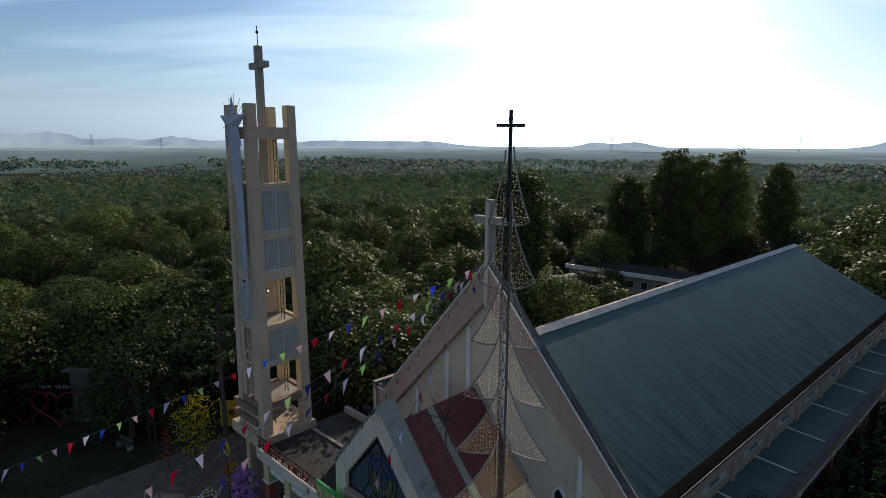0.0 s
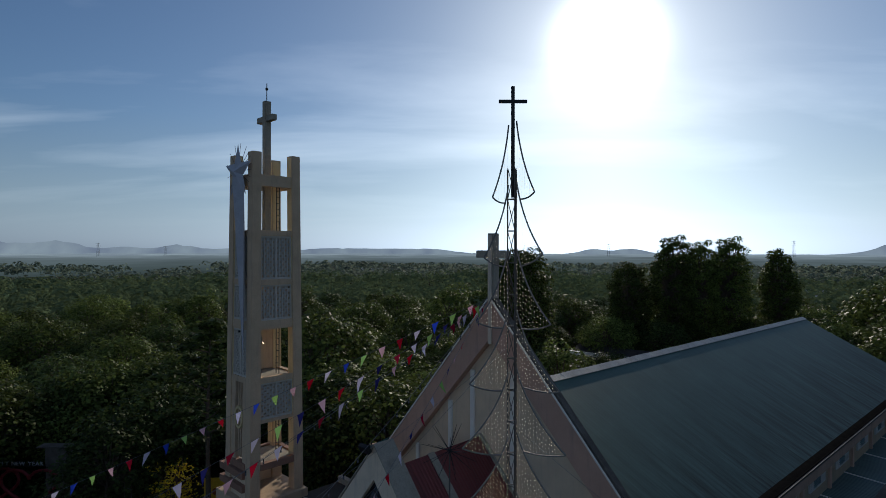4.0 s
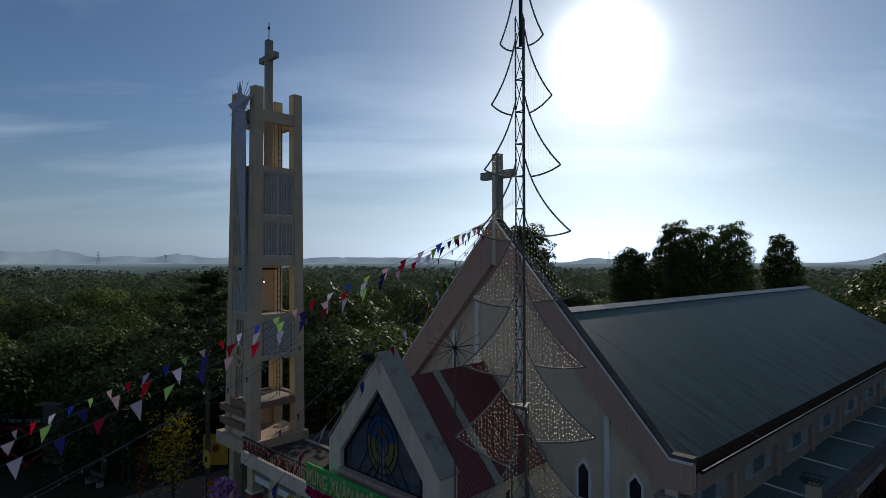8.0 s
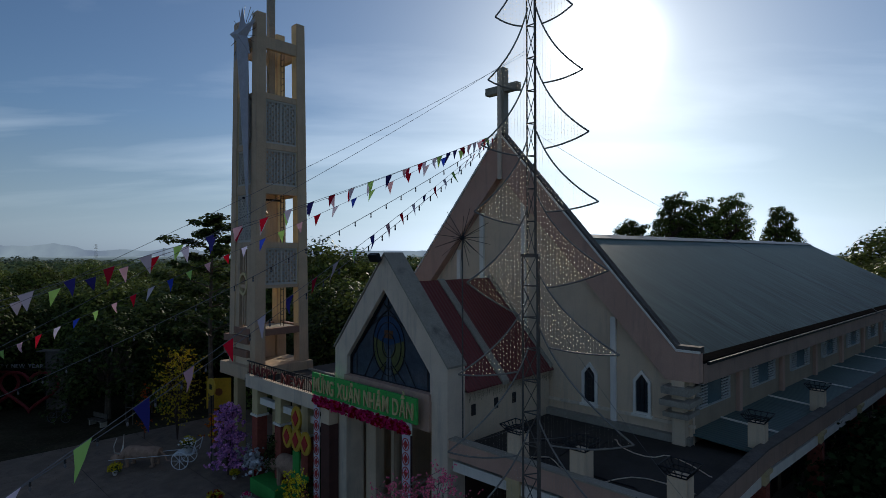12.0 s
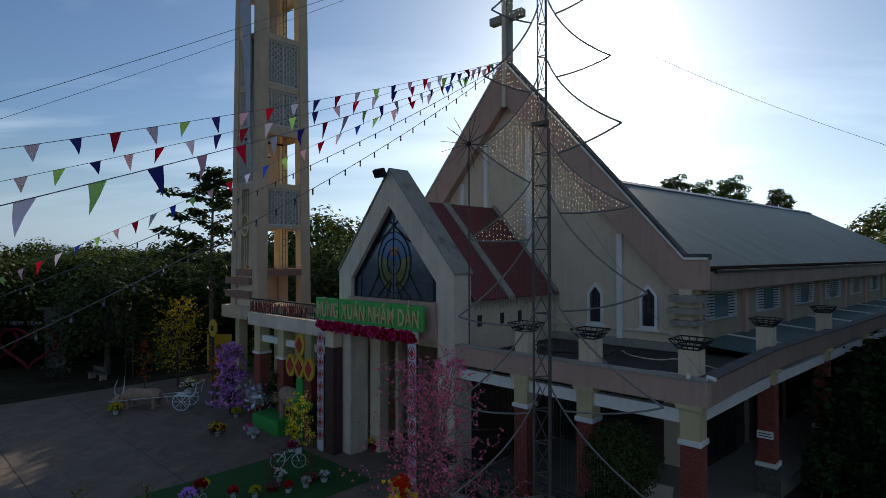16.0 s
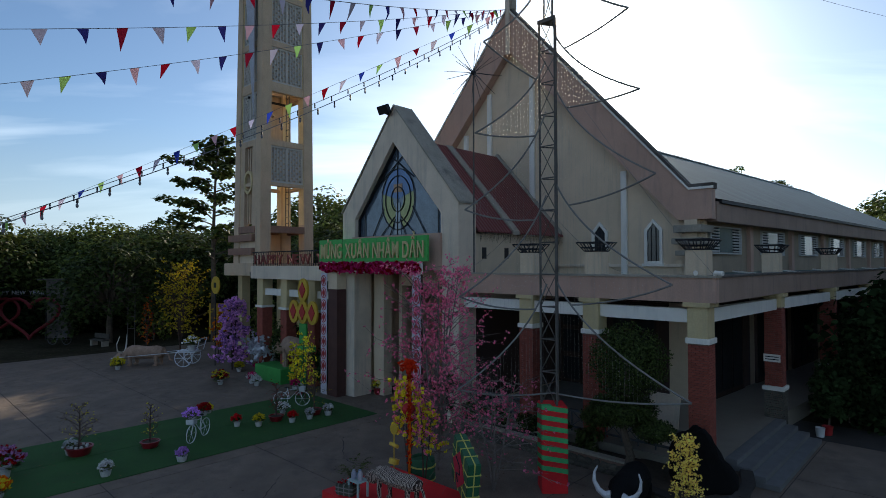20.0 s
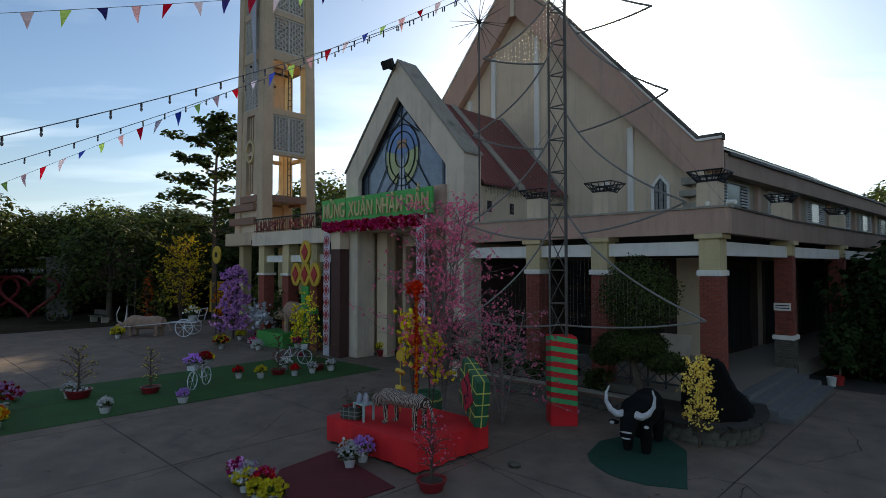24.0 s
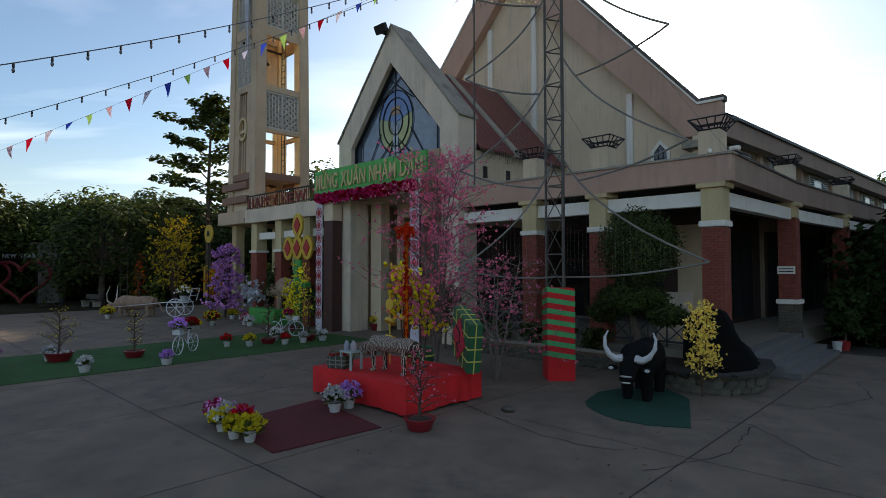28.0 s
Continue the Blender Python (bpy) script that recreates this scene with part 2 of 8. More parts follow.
# ---- materials ----
def paint(name, color, rough=0.7, vary=0.25, scale=1.2, fine=30.0, bump=0.15, metal=0.0, dirt=None, dirt_amount=0.5, streak=False, each=0.0, spec=0.4, run=None, stain=(0.52, 0.74)):
    """A surface with grain and stains at two scales: colour, its variation, dirt in patches or run-down streaks, relief."""
    m = bpy.data.materials.new(name)
    m.use_nodes = True
    n, l = m.node_tree.nodes, m.node_tree.links
    p = n["Principled BSDF"]
    p.inputs["Metallic"].default_value = metal
    p.inputs["Specular IOR Level"].default_value = spec
    co = n.new("ShaderNodeTexCoord")
    big, small = n.new("ShaderNodeTexNoise"), n.new("ShaderNodeTexNoise")
    for t, s, d in ((big, scale, 5.0), (small, fine, 3.0)):
        t.inputs["Scale"].default_value, t.inputs["Detail"].default_value, t.inputs["Roughness"].default_value = s, d, 0.62
        l.new(co.outputs["Object"], t.inputs["Vector"])
    ramp = n.new("ShaderNodeValToRGB")
    ramp.color_ramp.elements[0].position, ramp.color_ramp.elements[1].position = 0.3, 0.7
    lo, hi = [max(0.0, c * (1 - vary)) for c in color], [min(1.0, c * (1 + vary * 0.6)) for c in color]
    ramp.color_ramp.elements[0].color, ramp.color_ramp.elements[1].color = (*lo, 1), (*hi, 1)
    l.new(big.outputs["Fac"], ramp.inputs[0])
    last = ramp.outputs[0]
    mix = n.new("ShaderNodeMix")
    mix.data_type, mix.blend_type = "RGBA", "OVERLAY"
    mix.inputs[0].default_value = min(1.0, vary * 1.6)
    l.new(last, mix.inputs[6])
    l.new(small.outputs["Fac"], mix.inputs[7])
    last = mix.outputs[2]
    if each:
        info, hsv = n.new("ShaderNodeObjectInfo"), n.new("ShaderNodeHueSaturation")
        geo, addn, mr = n.new("ShaderNodeNewGeometry"), n.new("ShaderNodeMath"), n.new("ShaderNodeMapRange")
        l.new(info.outputs["Random"], addn.inputs[0])
        l.new(geo.outputs["Random Per Island"], addn.inputs[1])
        mr.inputs[2].default_value = 2.0
        mr.inputs[3].default_value, mr.inputs[4].default_value = 1 - each, 1 + each
        l.new(addn.outputs[0], mr.inputs[0])
        l.new(mr.outputs[0], hsv.inputs["Value"])
        l.new(last, hsv.inputs["Color"])
        last = hsv.outputs[0]
    if dirt:
        d, dr, dm = n.new("ShaderNodeTexNoise"), n.new("ShaderNodeValToRGB"), n.new("ShaderNodeMix")
        d.inputs["Scale"].default_value, d.inputs["Detail"].default_value, d.inputs["Roughness"].default_value = (1.0, 7.0, 0.7)
        mp = n.new("ShaderNodeMapping")
        mp.inputs["Scale"].default_value = streak if isinstance(streak, tuple) else (2.6, 2.6, 0.28) if streak else (0.9, 0.9, 0.9)
        l.new(co.outputs["Object"], mp.inputs[0])
        l.new(mp.outputs[0], d.inputs["Vector"])
        dr.color_ramp.elements[0].position, dr.color_ramp.elements[1].position = stain
        l.new(d.outputs["Fac"], dr.inputs[0])
        sc = n.new("ShaderNodeMath")
        sc.operation = "MULTIPLY"
        sc.inputs[1].default_value = dirt_amount
        l.new(dr.outputs[0], sc.inputs[0])
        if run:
            # stains that grow stronger towards one edge
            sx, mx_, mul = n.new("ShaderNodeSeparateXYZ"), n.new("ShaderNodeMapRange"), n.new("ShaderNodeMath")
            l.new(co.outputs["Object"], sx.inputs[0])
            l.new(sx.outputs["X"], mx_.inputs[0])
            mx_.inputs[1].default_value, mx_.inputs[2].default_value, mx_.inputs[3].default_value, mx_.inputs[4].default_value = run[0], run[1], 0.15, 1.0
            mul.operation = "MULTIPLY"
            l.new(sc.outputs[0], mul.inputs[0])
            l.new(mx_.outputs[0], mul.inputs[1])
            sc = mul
        dm.data_type = "RGBA"
        l.new(sc.outputs[0], dm.inputs[0])
        l.new(last, dm.inputs[6])
        dm.inputs[7].default_value = (*dirt, 1)
        last = dm.outputs[2]
    l.new(last, p.inputs["Base Color"])
    rr = n.new("ShaderNodeMapRange")
    rr.inputs[3].default_value, rr.inputs[4].default_value = max(0.03, rough - 0.12), min(1.0, rough + 0.12)
    l.new(small.outputs["Fac"], rr.inputs[0])
    l.new(rr.outputs[0], p.inputs["Roughness"])
    if bump:
        b = n.new("ShaderNodeBump")
        b.inputs["Strength"].default_value, b.inputs["Distance"].default_value = bump, 0.02
        l.new(small.outputs["Fac"], b.inputs["Height"])
        l.new(b.outputs[0], p.inputs["Normal"])
    return m


def foliage(name, color, vary=0.6, through_light=0.45, rough=0.75, gloss=0.0):
    """Leaves that let some light through, each a little different."""
    m = bpy.data.materials.new(name)
    m.use_nodes = True
    n, l = m.node_tree.nodes, m.node_tree.links
    p, out = n["Principled BSDF"], n["Material Output"]
    geo, info, ramp = n.new("ShaderNodeNewGeometry"), n.new("ShaderNodeObjectInfo"), n.new("ShaderNodeValToRGB")
    ramp.color_ramp.elements[0].color = (*[c * (1 - vary) for c in color], 1)
    ramp.color_ramp.elements[1].color = (*[min(1, c * (1 + vary)) for c in color], 1)
    l.new(geo.outputs["Random Per Island"], ramp.inputs[0])
    hsv, mr = n.new("ShaderNodeHueSaturation"), n.new("ShaderNodeMapRange")
    mr.inputs[3].default_value, mr.inputs[4].default_value = 0.62, 1.4
    l.new(info.outputs["Random"], mr.inputs[0])
    l.new(mr.outputs[0], hsv.inputs["Value"])
    l.new(ramp.outputs[0], hsv.inputs["Color"])
    l.new(hsv.outputs[0], p.inputs["Base Color"])
    p.inputs["Roughness"].default_value = rough
    p.inputs["Specular IOR Level"].default_value = gloss
    tr, mix = n.new("ShaderNodeBsdfTranslucent"), n.new("ShaderNodeMixShader")
    l.new(hsv.outputs[0], tr.inputs[0])
    mix.inputs[0].default_value = through_light
    l.new(p.outputs[0], mix.inputs[1])
    l.new(tr.outputs[0], mix.inputs[2])
    l.new(mix.outputs[0], out.inputs[0])
    return m


def sheet_metal(name, color, pitch, axis, dirt, rough=0.42, amount=0.55, rib=0.5, run=None, stain=(0.52, 0.74)):
    """Ribbed steel sheet: ribs every pitch metres across the given axis, with dirt that runs down from the ribs."""
    m = paint(name, color, rough, 0.14, 0.35, 18.0, 0.05, metal=0.15, dirt=dirt, dirt_amount=amount, spec=0.5, streak=(0.22, 2.4, 0.22), run=run, stain=stain)
    n, l = m.node_tree.nodes, m.node_tree.links
    w, co, b = n.new("ShaderNodeTexWave"), n.new("ShaderNodeTexCoord"), n.new("ShaderNodeBump")
    w.bands_direction, w.wave_profile = axis, "SIN"
    w.inputs["Scale"].default_value = 2 * math.pi / (20 * pitch)
    l.new(co.outputs["Object"], w.inputs["Vector"])
    b.inputs["Strength"].default_value, b.inputs["Distance"].default_value = rib, 0.03
    l.new(w.outputs["Fac"], b.inputs["Height"])
    l.new(b.outputs[0], n["Principled BSDF"].inputs["Normal"])
    return m


GRIME = (0.09, 0.08, 0.07)
M_CREAM = paint("cream_plaster", (0.678, 0.525, 0.365), 0.8, 0.12, 0.7, 26, 0.12, dirt=(0.30, 0.27, 0.23), dirt_amount=0.45, streak=True)
M_TOWER = paint("warm_offwhite_plaster", (0.562, 0.41, 0.273), 0.8, 0.14, 0.9, 24, 0.14, dirt=(0.27, 0.22, 0.18), dirt_amount=0.6, streak=True)
M_OFFWHITE = paint("offwhite_plaster", (0.7, 0.575, 0.44), 0.8, 0.14, 0.9, 24, 0.14, dirt=(0.27, 0.25, 0.23), dirt_amount=0.6, streak=True)
M_YELLOW = paint("pale_yellow_plaster", (0.594, 0.47, 0.255), 0.8, 0.12, 0.9, 24, 0.12, dirt=(0.33, 0.27, 0.18), dirt_amount=0.4, streak=True)
M_WHITE = paint("white_paint", (0.806, 0.76, 0.669), 0.6, 0.08, 1.0, 30, 0.06, dirt=(0.4, 0.39, 0.37), dirt_amount=0.4, streak=True)
M_PINK = paint("dusky_pink_plaster", (0.519, 0.325, 0.242), 0.8, 0.12, 0.6, 22, 0.12, dirt=(0.2, 0.17, 0.15), dirt_amount=0.45, streak=True)
# streaky dirty pink, darkened further to hold the shade of the church's side
M_SHADEPINK = paint("shaded_weathered_pink", (0.35, 0.235, 0.176), 0.85, 0.16, 0.6, 22, 0.12, dirt=(0.13, 0.11, 0.1), dirt_amount=0.6, streak=True)
M_BROWN = paint("brown_band_plaster", (0.286, 0.155, 0.106), 0.75, 0.15, 0.8, 22, 0.12, dirt=GRIME, dirt_amount=0.4, streak=True)
M_DARKTOP = paint("mouldy_coping", (0.106, 0.09, 0.0748), 0.9, 0.4, 1.4, 14, 0.5, dirt=(0.22, 0.2, 0.18), dirt_amount=0.6)
M_OLDCON = paint("weathered_concrete", (0.36, 0.32, 0.255), 0.88, 0.25, 0.9, 18, 0.3, dirt=(0.07, 0.065, 0.06), dirt_amount=0.75)
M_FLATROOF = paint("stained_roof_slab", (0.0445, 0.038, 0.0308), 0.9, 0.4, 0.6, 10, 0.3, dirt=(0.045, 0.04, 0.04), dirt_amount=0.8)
M_YARD = paint("yard_concrete", (0.196, 0.148, 0.11), 0.85, 0.42, 0.5, 55, 0.5, dirt=(0.06, 0.05, 0.042), dirt_amount=0.95, streak=(0.3, 0.38, 0.3))
M_GROUND = paint("bare_soil", (0.06, 0.052, 0.034), 1.0, 0.4, 0.25, 6, 0.4, dirt=(0.035, 0.042, 0.02), dirt_amount=0.9, spec=0.0)
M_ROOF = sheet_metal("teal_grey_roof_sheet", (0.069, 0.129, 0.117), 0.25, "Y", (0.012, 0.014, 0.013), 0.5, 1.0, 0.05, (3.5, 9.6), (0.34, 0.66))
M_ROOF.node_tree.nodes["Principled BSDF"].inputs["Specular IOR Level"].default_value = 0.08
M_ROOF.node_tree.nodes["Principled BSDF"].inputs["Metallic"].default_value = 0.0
M_SIDEROOF = sheet_metal("pale_blue_roof_sheet", (0.07, 0.118, 0.108), 0.25, "Y", (0.03, 0.035, 0.03), 0.6)
M_REDROOF = sheet_metal("dark_red_roof_sheet", (0.19, 0.04, 0.04), 0.2, "Y", (0.08, 0.025, 0.025))
M_BRICK = paint("red_brick", (0.28, 0.068, 0.045), 0.85, 0.25, 6.0, 40, 0.3, each=0.28)
M_MORTAR = paint("brick_mortar", (0.22, 0.13, 0.10), 0.95, 0.2, 4.0, 40, 0.3)
M_STONE = paint("rough_grey_stone", (0.095, 0.085, 0.066), 0.85, 0.3, 5.0, 24, 0.5, each=0.4)
# near-black that stands for the unlit inside of louvres, vents and windows
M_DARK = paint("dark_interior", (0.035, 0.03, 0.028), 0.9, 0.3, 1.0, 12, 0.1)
# dark brown that puts the portico's shade into walls and door frames
M_SHADE_BROWN = paint("shaded_brown_wall", (0.06, 0.035, 0.028), 0.8, 0.2, 1.2, 24, 0.1)
M_IRON = paint("black_iron", (0.03, 0.03, 0.032), 0.55, 0.3, 6.0, 40, 0.1, metal=0.6)
M_STEEL = paint("galvanised_steel", (0.111, 0.1, 0.088), 0.7, 0.25, 5.0, 40, 0.08, metal=0.2, dirt=(0.16, 0.1, 0.07), dirt_amount=0.4)
M_TILE = paint("pale_floor_tile", (0.254, 0.22, 0.176), 0.45, 0.1, 1.5, 20, 0.03, spec=0.5)
M_GRANITE = paint("grey_granite_steps", (0.15, 0.152, 0.15), 0.5, 0.15, 3.0, 60, 0.06)
M_BARK = paint("tree_bark", (0.12, 0.09, 0.065), 0.95, 0.4, 3.0, 20, 0.6)
M_LEAF = foliage("tree_leaves", (0.1, 0.128, 0.032), 0.65, 0.34, 0.5, 0.07)
M_LEAF_DARK = foliage("dark_tree_leaves", (0.058, 0.081, 0.024), 0.65, 0.32, 0.5, 0.07)
# leaves darkened so that hedges and undergrowth carry their shade in the colour
M_LEAF_SHADED = foliage("shaded_hedge_leaves", (0.028, 0.048, 0.018), 0.5, 0.15)
# far leaves lifted in colour: the haze before them is put into it
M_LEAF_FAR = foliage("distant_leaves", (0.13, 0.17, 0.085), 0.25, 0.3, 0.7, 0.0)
M_LEAF_PALE = foliage("haze_pale_leaves", (0.16, 0.20, 0.15), 0.4, 0.5, 0.7, 0.05)
M_LEAF_LIGHT = foliage("light_tree_leaves", (0.14, 0.175, 0.045), 0.6, 0.26, 0.6, 0.04)
M_REDCLOTH = paint("red_cloth", (0.70, 0.016, 0.02), 0.75, 0.18, 1.5, 60, 0.15)
M_GREENCLOTH = paint("green_cloth", (0.05, 0.38, 0.13), 0.8, 0.15, 2.0, 60, 0.12)
# ---- ground ----
def sheet(x0, x1, y0, y1, z, n, m, rough=0.0):
    s = Shape()
    for j in range(m + 1):
        for i in range(n + 1):
            x, y = x0 + (x1 - x0) * i / n, y0 + (y1 - y0) * j / m
            s.v.append((x, y, z + rough * noise.noise(Vector((x * 0.02, y * 0.02, 3.0)))))
    for j in range(m):
        for i in range(n):
            a = j * (n + 1) + i
            s.f.append((a, a + 1, a + n + 2, a + n + 1))
    return s


single("ground", sheet(-4600, 4600, -600, 4700, -0.06, 60, 60), M_GROUND, Matrix(), "dark bare soil and scrub that reaches the horizon", "ground", kind="structure")
yard = thing("pavement", at(0, 0), "grey cast concrete of the church yard with joints and stains", "pavement", kind="structure")

# ---- church ----
church = thing("church", at(0, 0), "cream plastered church with steep gable and blue-grey sheet roof", "church")
AX, AZ = -0.28, 18.75
wall = Shape().prism([(-8.9, 0), (8.9, 0), (8.9, 8.5), (AX, AZ - 0.5), (-8.9, 8.5)], 0.0, 0.2)
part("front_wall", wall, M_CREAM, church)
for sgn in (1, -1):
    ex = 8.45 if sgn > 0 else -8.75
    tip = 9.28 if sgn > 0 else -9.3
    poly = [(AX, AZ), (ex, 8.85), (tip, 8.85), (tip, 7.7), (ex - sgn * 0.45, 7.7), (AX, AZ - 2.1)]
    part("rake_fascia", Shape().prism(poly[::sgn], -0.45, -0.002), M_PINK, church, "dusky pink band under the gable edge")
    cop = [(AX, AZ + 0.2), (ex, 9.08), (tip + sgn * 0.06, 9.08), (tip + sgn * 0.06, 8.855), (ex, 8.855), (AX, AZ + 0.005)]
    part("coping", Shape().prism(cop[::sgn], -0.42, 0.0), M_DARKTOP, church, "coping black with mould")
    edge = [(AX, AZ + 0.06), (ex, 8.94), (tip + sgn * 0.08, 8.94), (tip + sgn * 0.08, 8.85), (ex, 8.85), (AX, AZ - 0.05)]
    part("edge_strip", Shape().prism(edge[::sgn], -0.52, -0.452), M_WHITE, church)
for a, top in ((-5.95, 9.9), (-3.35, 12.9), (-1.73, 14.8), (0.92, 15.2), (5.62, 9.95)):
    part("pilaster", Shape().box(a - 0.13, a + 0.13, -0.14, -0.002, 5.2, top), M_WHITE, church, bevel=0.01)
part("sill_band", Shape().box(2.3, 9.0, -0.12, -0.003, 5.86, 5.98), M_OFFWHITE, church)
part("plinth_band", Shape().box(2.3, 8.9, -0.3, -0.004, 5.2, 5.5), M_OLDCON, church)
M_GLASS_DARK = paint("dark_window_glass", (0.03, 0.035, 0.04), 0.12, 0.2, 2.0, 10, 0.0, spec=0.8)
M_LOUVRE = paint("white_louvre", (0.5, 0.49, 0.46), 0.55, 0.1, 2.0, 20, 0.05)
M_BLUEGLASS = paint("blue_window_glass", (0.11, 0.16, 0.17), 0.15, 0.15, 1.0, 10, 0.0, spec=0.8)
for a in (4.46, 6.87):
    win = part("window", Shape().prism([(a - 0.27, 6.1), (a + 0.27, 6.1), (a + 0.27, 7.35), (a, 7.68), (a - 0.27, 7.35)], -0.03, -0.004), M_GLASS_DARK, church, "dark pointed window")
    part("frame", Shape().ring([(a - 0.38, 6.0), (a + 0.38, 6.0), (a + 0.38, 7.4), (a, 7.84), (a - 0.38, 7.4)], [(a - 0.26, 6.1), (a + 0.26, 6.1), (a + 0.26, 7.34), (a, 7.67), (a - 0.26, 7.34)], -0.1, -0.005), M_WHITE, win)
    part("sill", Shape().box(a - 0.45, a + 0.45, -0.16, -0.006, 5.9, 6.0), M_WHITE, win)
    for k in (-0.1, 0.1):
        part("bar", Shape().box(a + k - 0.012, a + k + 0.012, -0.06, -0.032, 6.1, 7.5), M_IRON, win)
    for z in (6.4, 6.75, 7.1):
        part("bar", Shape().box(a - 0.26, a + 0.26, -0.055, -0.033, z - 0.01, z + 0.01), M_IRON, win)
# stacked slabs on the front corner
for z0, z1, dx in ((6.3, 6.5, 0.0), (6.75, 6.98, 0.1), (7.2, 7.48, 0.05)):
    part("corner_slab", Shape().box(8.0 - dx, 9.0 + dx, -0.75 - dx, 0.5, z0, z1), M_OLDCON, church, "stained projecting slab", bevel=0.02)
part("corner_post", Shape().box(8.25, 8.75, -0.45, -0.003, 5.2, 7.7), M_CREAM, church)
# nave
RZ, RA = 13.8, -0.75
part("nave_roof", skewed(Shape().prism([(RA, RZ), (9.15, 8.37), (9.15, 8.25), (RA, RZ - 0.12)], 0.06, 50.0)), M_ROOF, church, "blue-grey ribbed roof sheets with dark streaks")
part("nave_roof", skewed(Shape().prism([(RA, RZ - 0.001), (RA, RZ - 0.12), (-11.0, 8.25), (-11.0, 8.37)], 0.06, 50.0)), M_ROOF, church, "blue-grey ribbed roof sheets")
M_RIDGE = paint("ridge_metal", (0.27, 0.28, 0.27), 0.5, 0.25, 1.5, 12, 0.3, metal=0.3)
for k in range(25):
    b0 = 0.1 + k * 2.0
    part("ridge_cap", skewed(Shape().prism([(RA - 0.45, RZ - 0.2 - 0.01 * (k % 2)), (RA, RZ + 0.07 + 0.015 * (k % 2)), (RA + 0.45, RZ - 0.17), (RA + 0.42, RZ - 0.2), (RA, RZ + 0.02), (RA - 0.42, RZ - 0.22)], b0, b0 + 2.03)), M_RIDGE, church)
# cream plaster darkened: the right side's shade is put into the colour
M_SIDE = paint("shaded_cream_plaster", (0.382, 0.29, 0.198), 0.85, 0.14, 0.7, 26, 0.12, dirt=(0.2, 0.18, 0.15), dirt_amount=0.6, streak=True)
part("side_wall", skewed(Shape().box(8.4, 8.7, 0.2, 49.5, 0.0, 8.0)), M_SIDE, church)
part("side_wall", skewed(Shape().box(-11.0, -10.7, 0.4, 49.5, 0.0, 8.0)), M_CREAM, church)
part("back_wall", skewed(Shape().prism([(-11, 0), (8.7, 0), (8.7, 8.0), (RA, 13.4), (-11, 8.0)], 49.2, 49.5)), M_CREAM, church)
part("eave_fascia", skewed(Shape().box(8.95, 9.3, 0.06, 50.2, 7.62, 8.39)), M_SHADEPINK, church, "pale dusky pink eaves band")
part("eave_fascia", skewed(Shape().box(-11.3, -11.0, 0.62, 50.2, 7.62, 8.39)), M_PINK, church)
part("gutter", skewed(Shape().prism([(9.302, 8.33), (9.302, 8.45), (9.4, 8.45), (9.4, 8.33)], 0.31, 50.2)), M_IRON, church)
M_GUTTER = paint("black_gutter_strip", (0.014, 0.013, 0.012), 1.0, 0.3, 2.0, 14, 0.4, spec=0.0)
part("gutter", skewed(Shape().prism([(8.78, 8.575), (9.15, 8.374), (9.29, 8.392), (9.29, 8.5), (9.0, 8.56)], 0.07, 50.0)), M_GUTTER, church, "black gutter strip along the eaves")
part("soffit", skewed(Shape().box(8.7, 8.95, 0.63, 50.0, 7.7, 7.8)), M_OFFWHITE, church)
# clerestory bays
for k in range(9):
    b0 = 0.75 + k * 5.55
    part("wall_pier", skewed(Shape().box(8.702, 8.86, b0 + 3.95, b0 + 4.3, 5.5, 7.7)), M_PINK, church)
    win = part("window", skewed(Shape().box(8.702, 8.75, b0 + 0.85, b0 + 2.25, 6.45, 7.45)), M_BLUEGLASS, church, "blue-grey pane between white louvres")
    part("frame", skewed(Shape().ring([(b0, 6.38), (b0 + 3.1, 6.38), (b0 + 3.1, 7.52), (b0, 7.52)], [(b0 + 0.06, 6.44), (b0 + 3.04, 6.44), (b0 + 3.04, 7.46), (b0 + 0.06, 7.46)], 8.702, 8.8, "x")), M_LOUVRE, win)
    for e in (b0 + 0.06, b0 + 2.25):
        for z in range(8):
            part("slat", skewed(Shape().box(8.703, 8.79, e, e + 0.79, 6.47 + z * 0.124, 6.53 + z * 0.124)), M_LOUVRE, win)
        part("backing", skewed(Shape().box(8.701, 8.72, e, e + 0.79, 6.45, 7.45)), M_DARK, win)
# gable cross
gx = single("gable_cross", Shape().box(-0.21, 0.21, -0.21, 0.21, -0.1, 3.2).box(-1.0, -0.21, -0.19, 0.19, 1.95, 2.33).box(0.21, 1.0, -0.19, 0.19, 1.95, 2.33), M_OLDCON, at(-0.2, -0.25, 18.8), "weathered concrete cross on the gable peak", "cross", bevel=0.02)
part("backing_strip", Shape().box(-0.1, 0.1, -0.32, -0.22, -2.4, 3.1), M_OFFWHITE, gx)

# ---- front hall with its steep gable ----
VX = -1.15
hall = thing("front_hall", at(VX, -7.15), "off-white gabled entrance hall with a stained glass window", "entrance hall")
part("gable_frame", Shape().prism([(-3.62, 8.32), (-3.62, 6.9), (-2.72, 6.9), (-2.72, 8.0), (-0.12, 11.15), (2.68, 7.98), (2.68, 6.9), (3.62, 6.9), (3.62, 8.3), (-0.05, 12.65)], 0.0, 1.0), M_OFFWHITE, hall, "off-white gable with peeling dark stains", bevel=0.015)
part("gable_coping", Shape().prism([(-3.68, 8.32), (-0.05, 12.66), (3.68, 8.3), (3.68, 8.38), (-0.05, 12.74), (-3.68, 8.4)], -0.05, 1.04), M_OLDCON, hall, "stained cement coping")
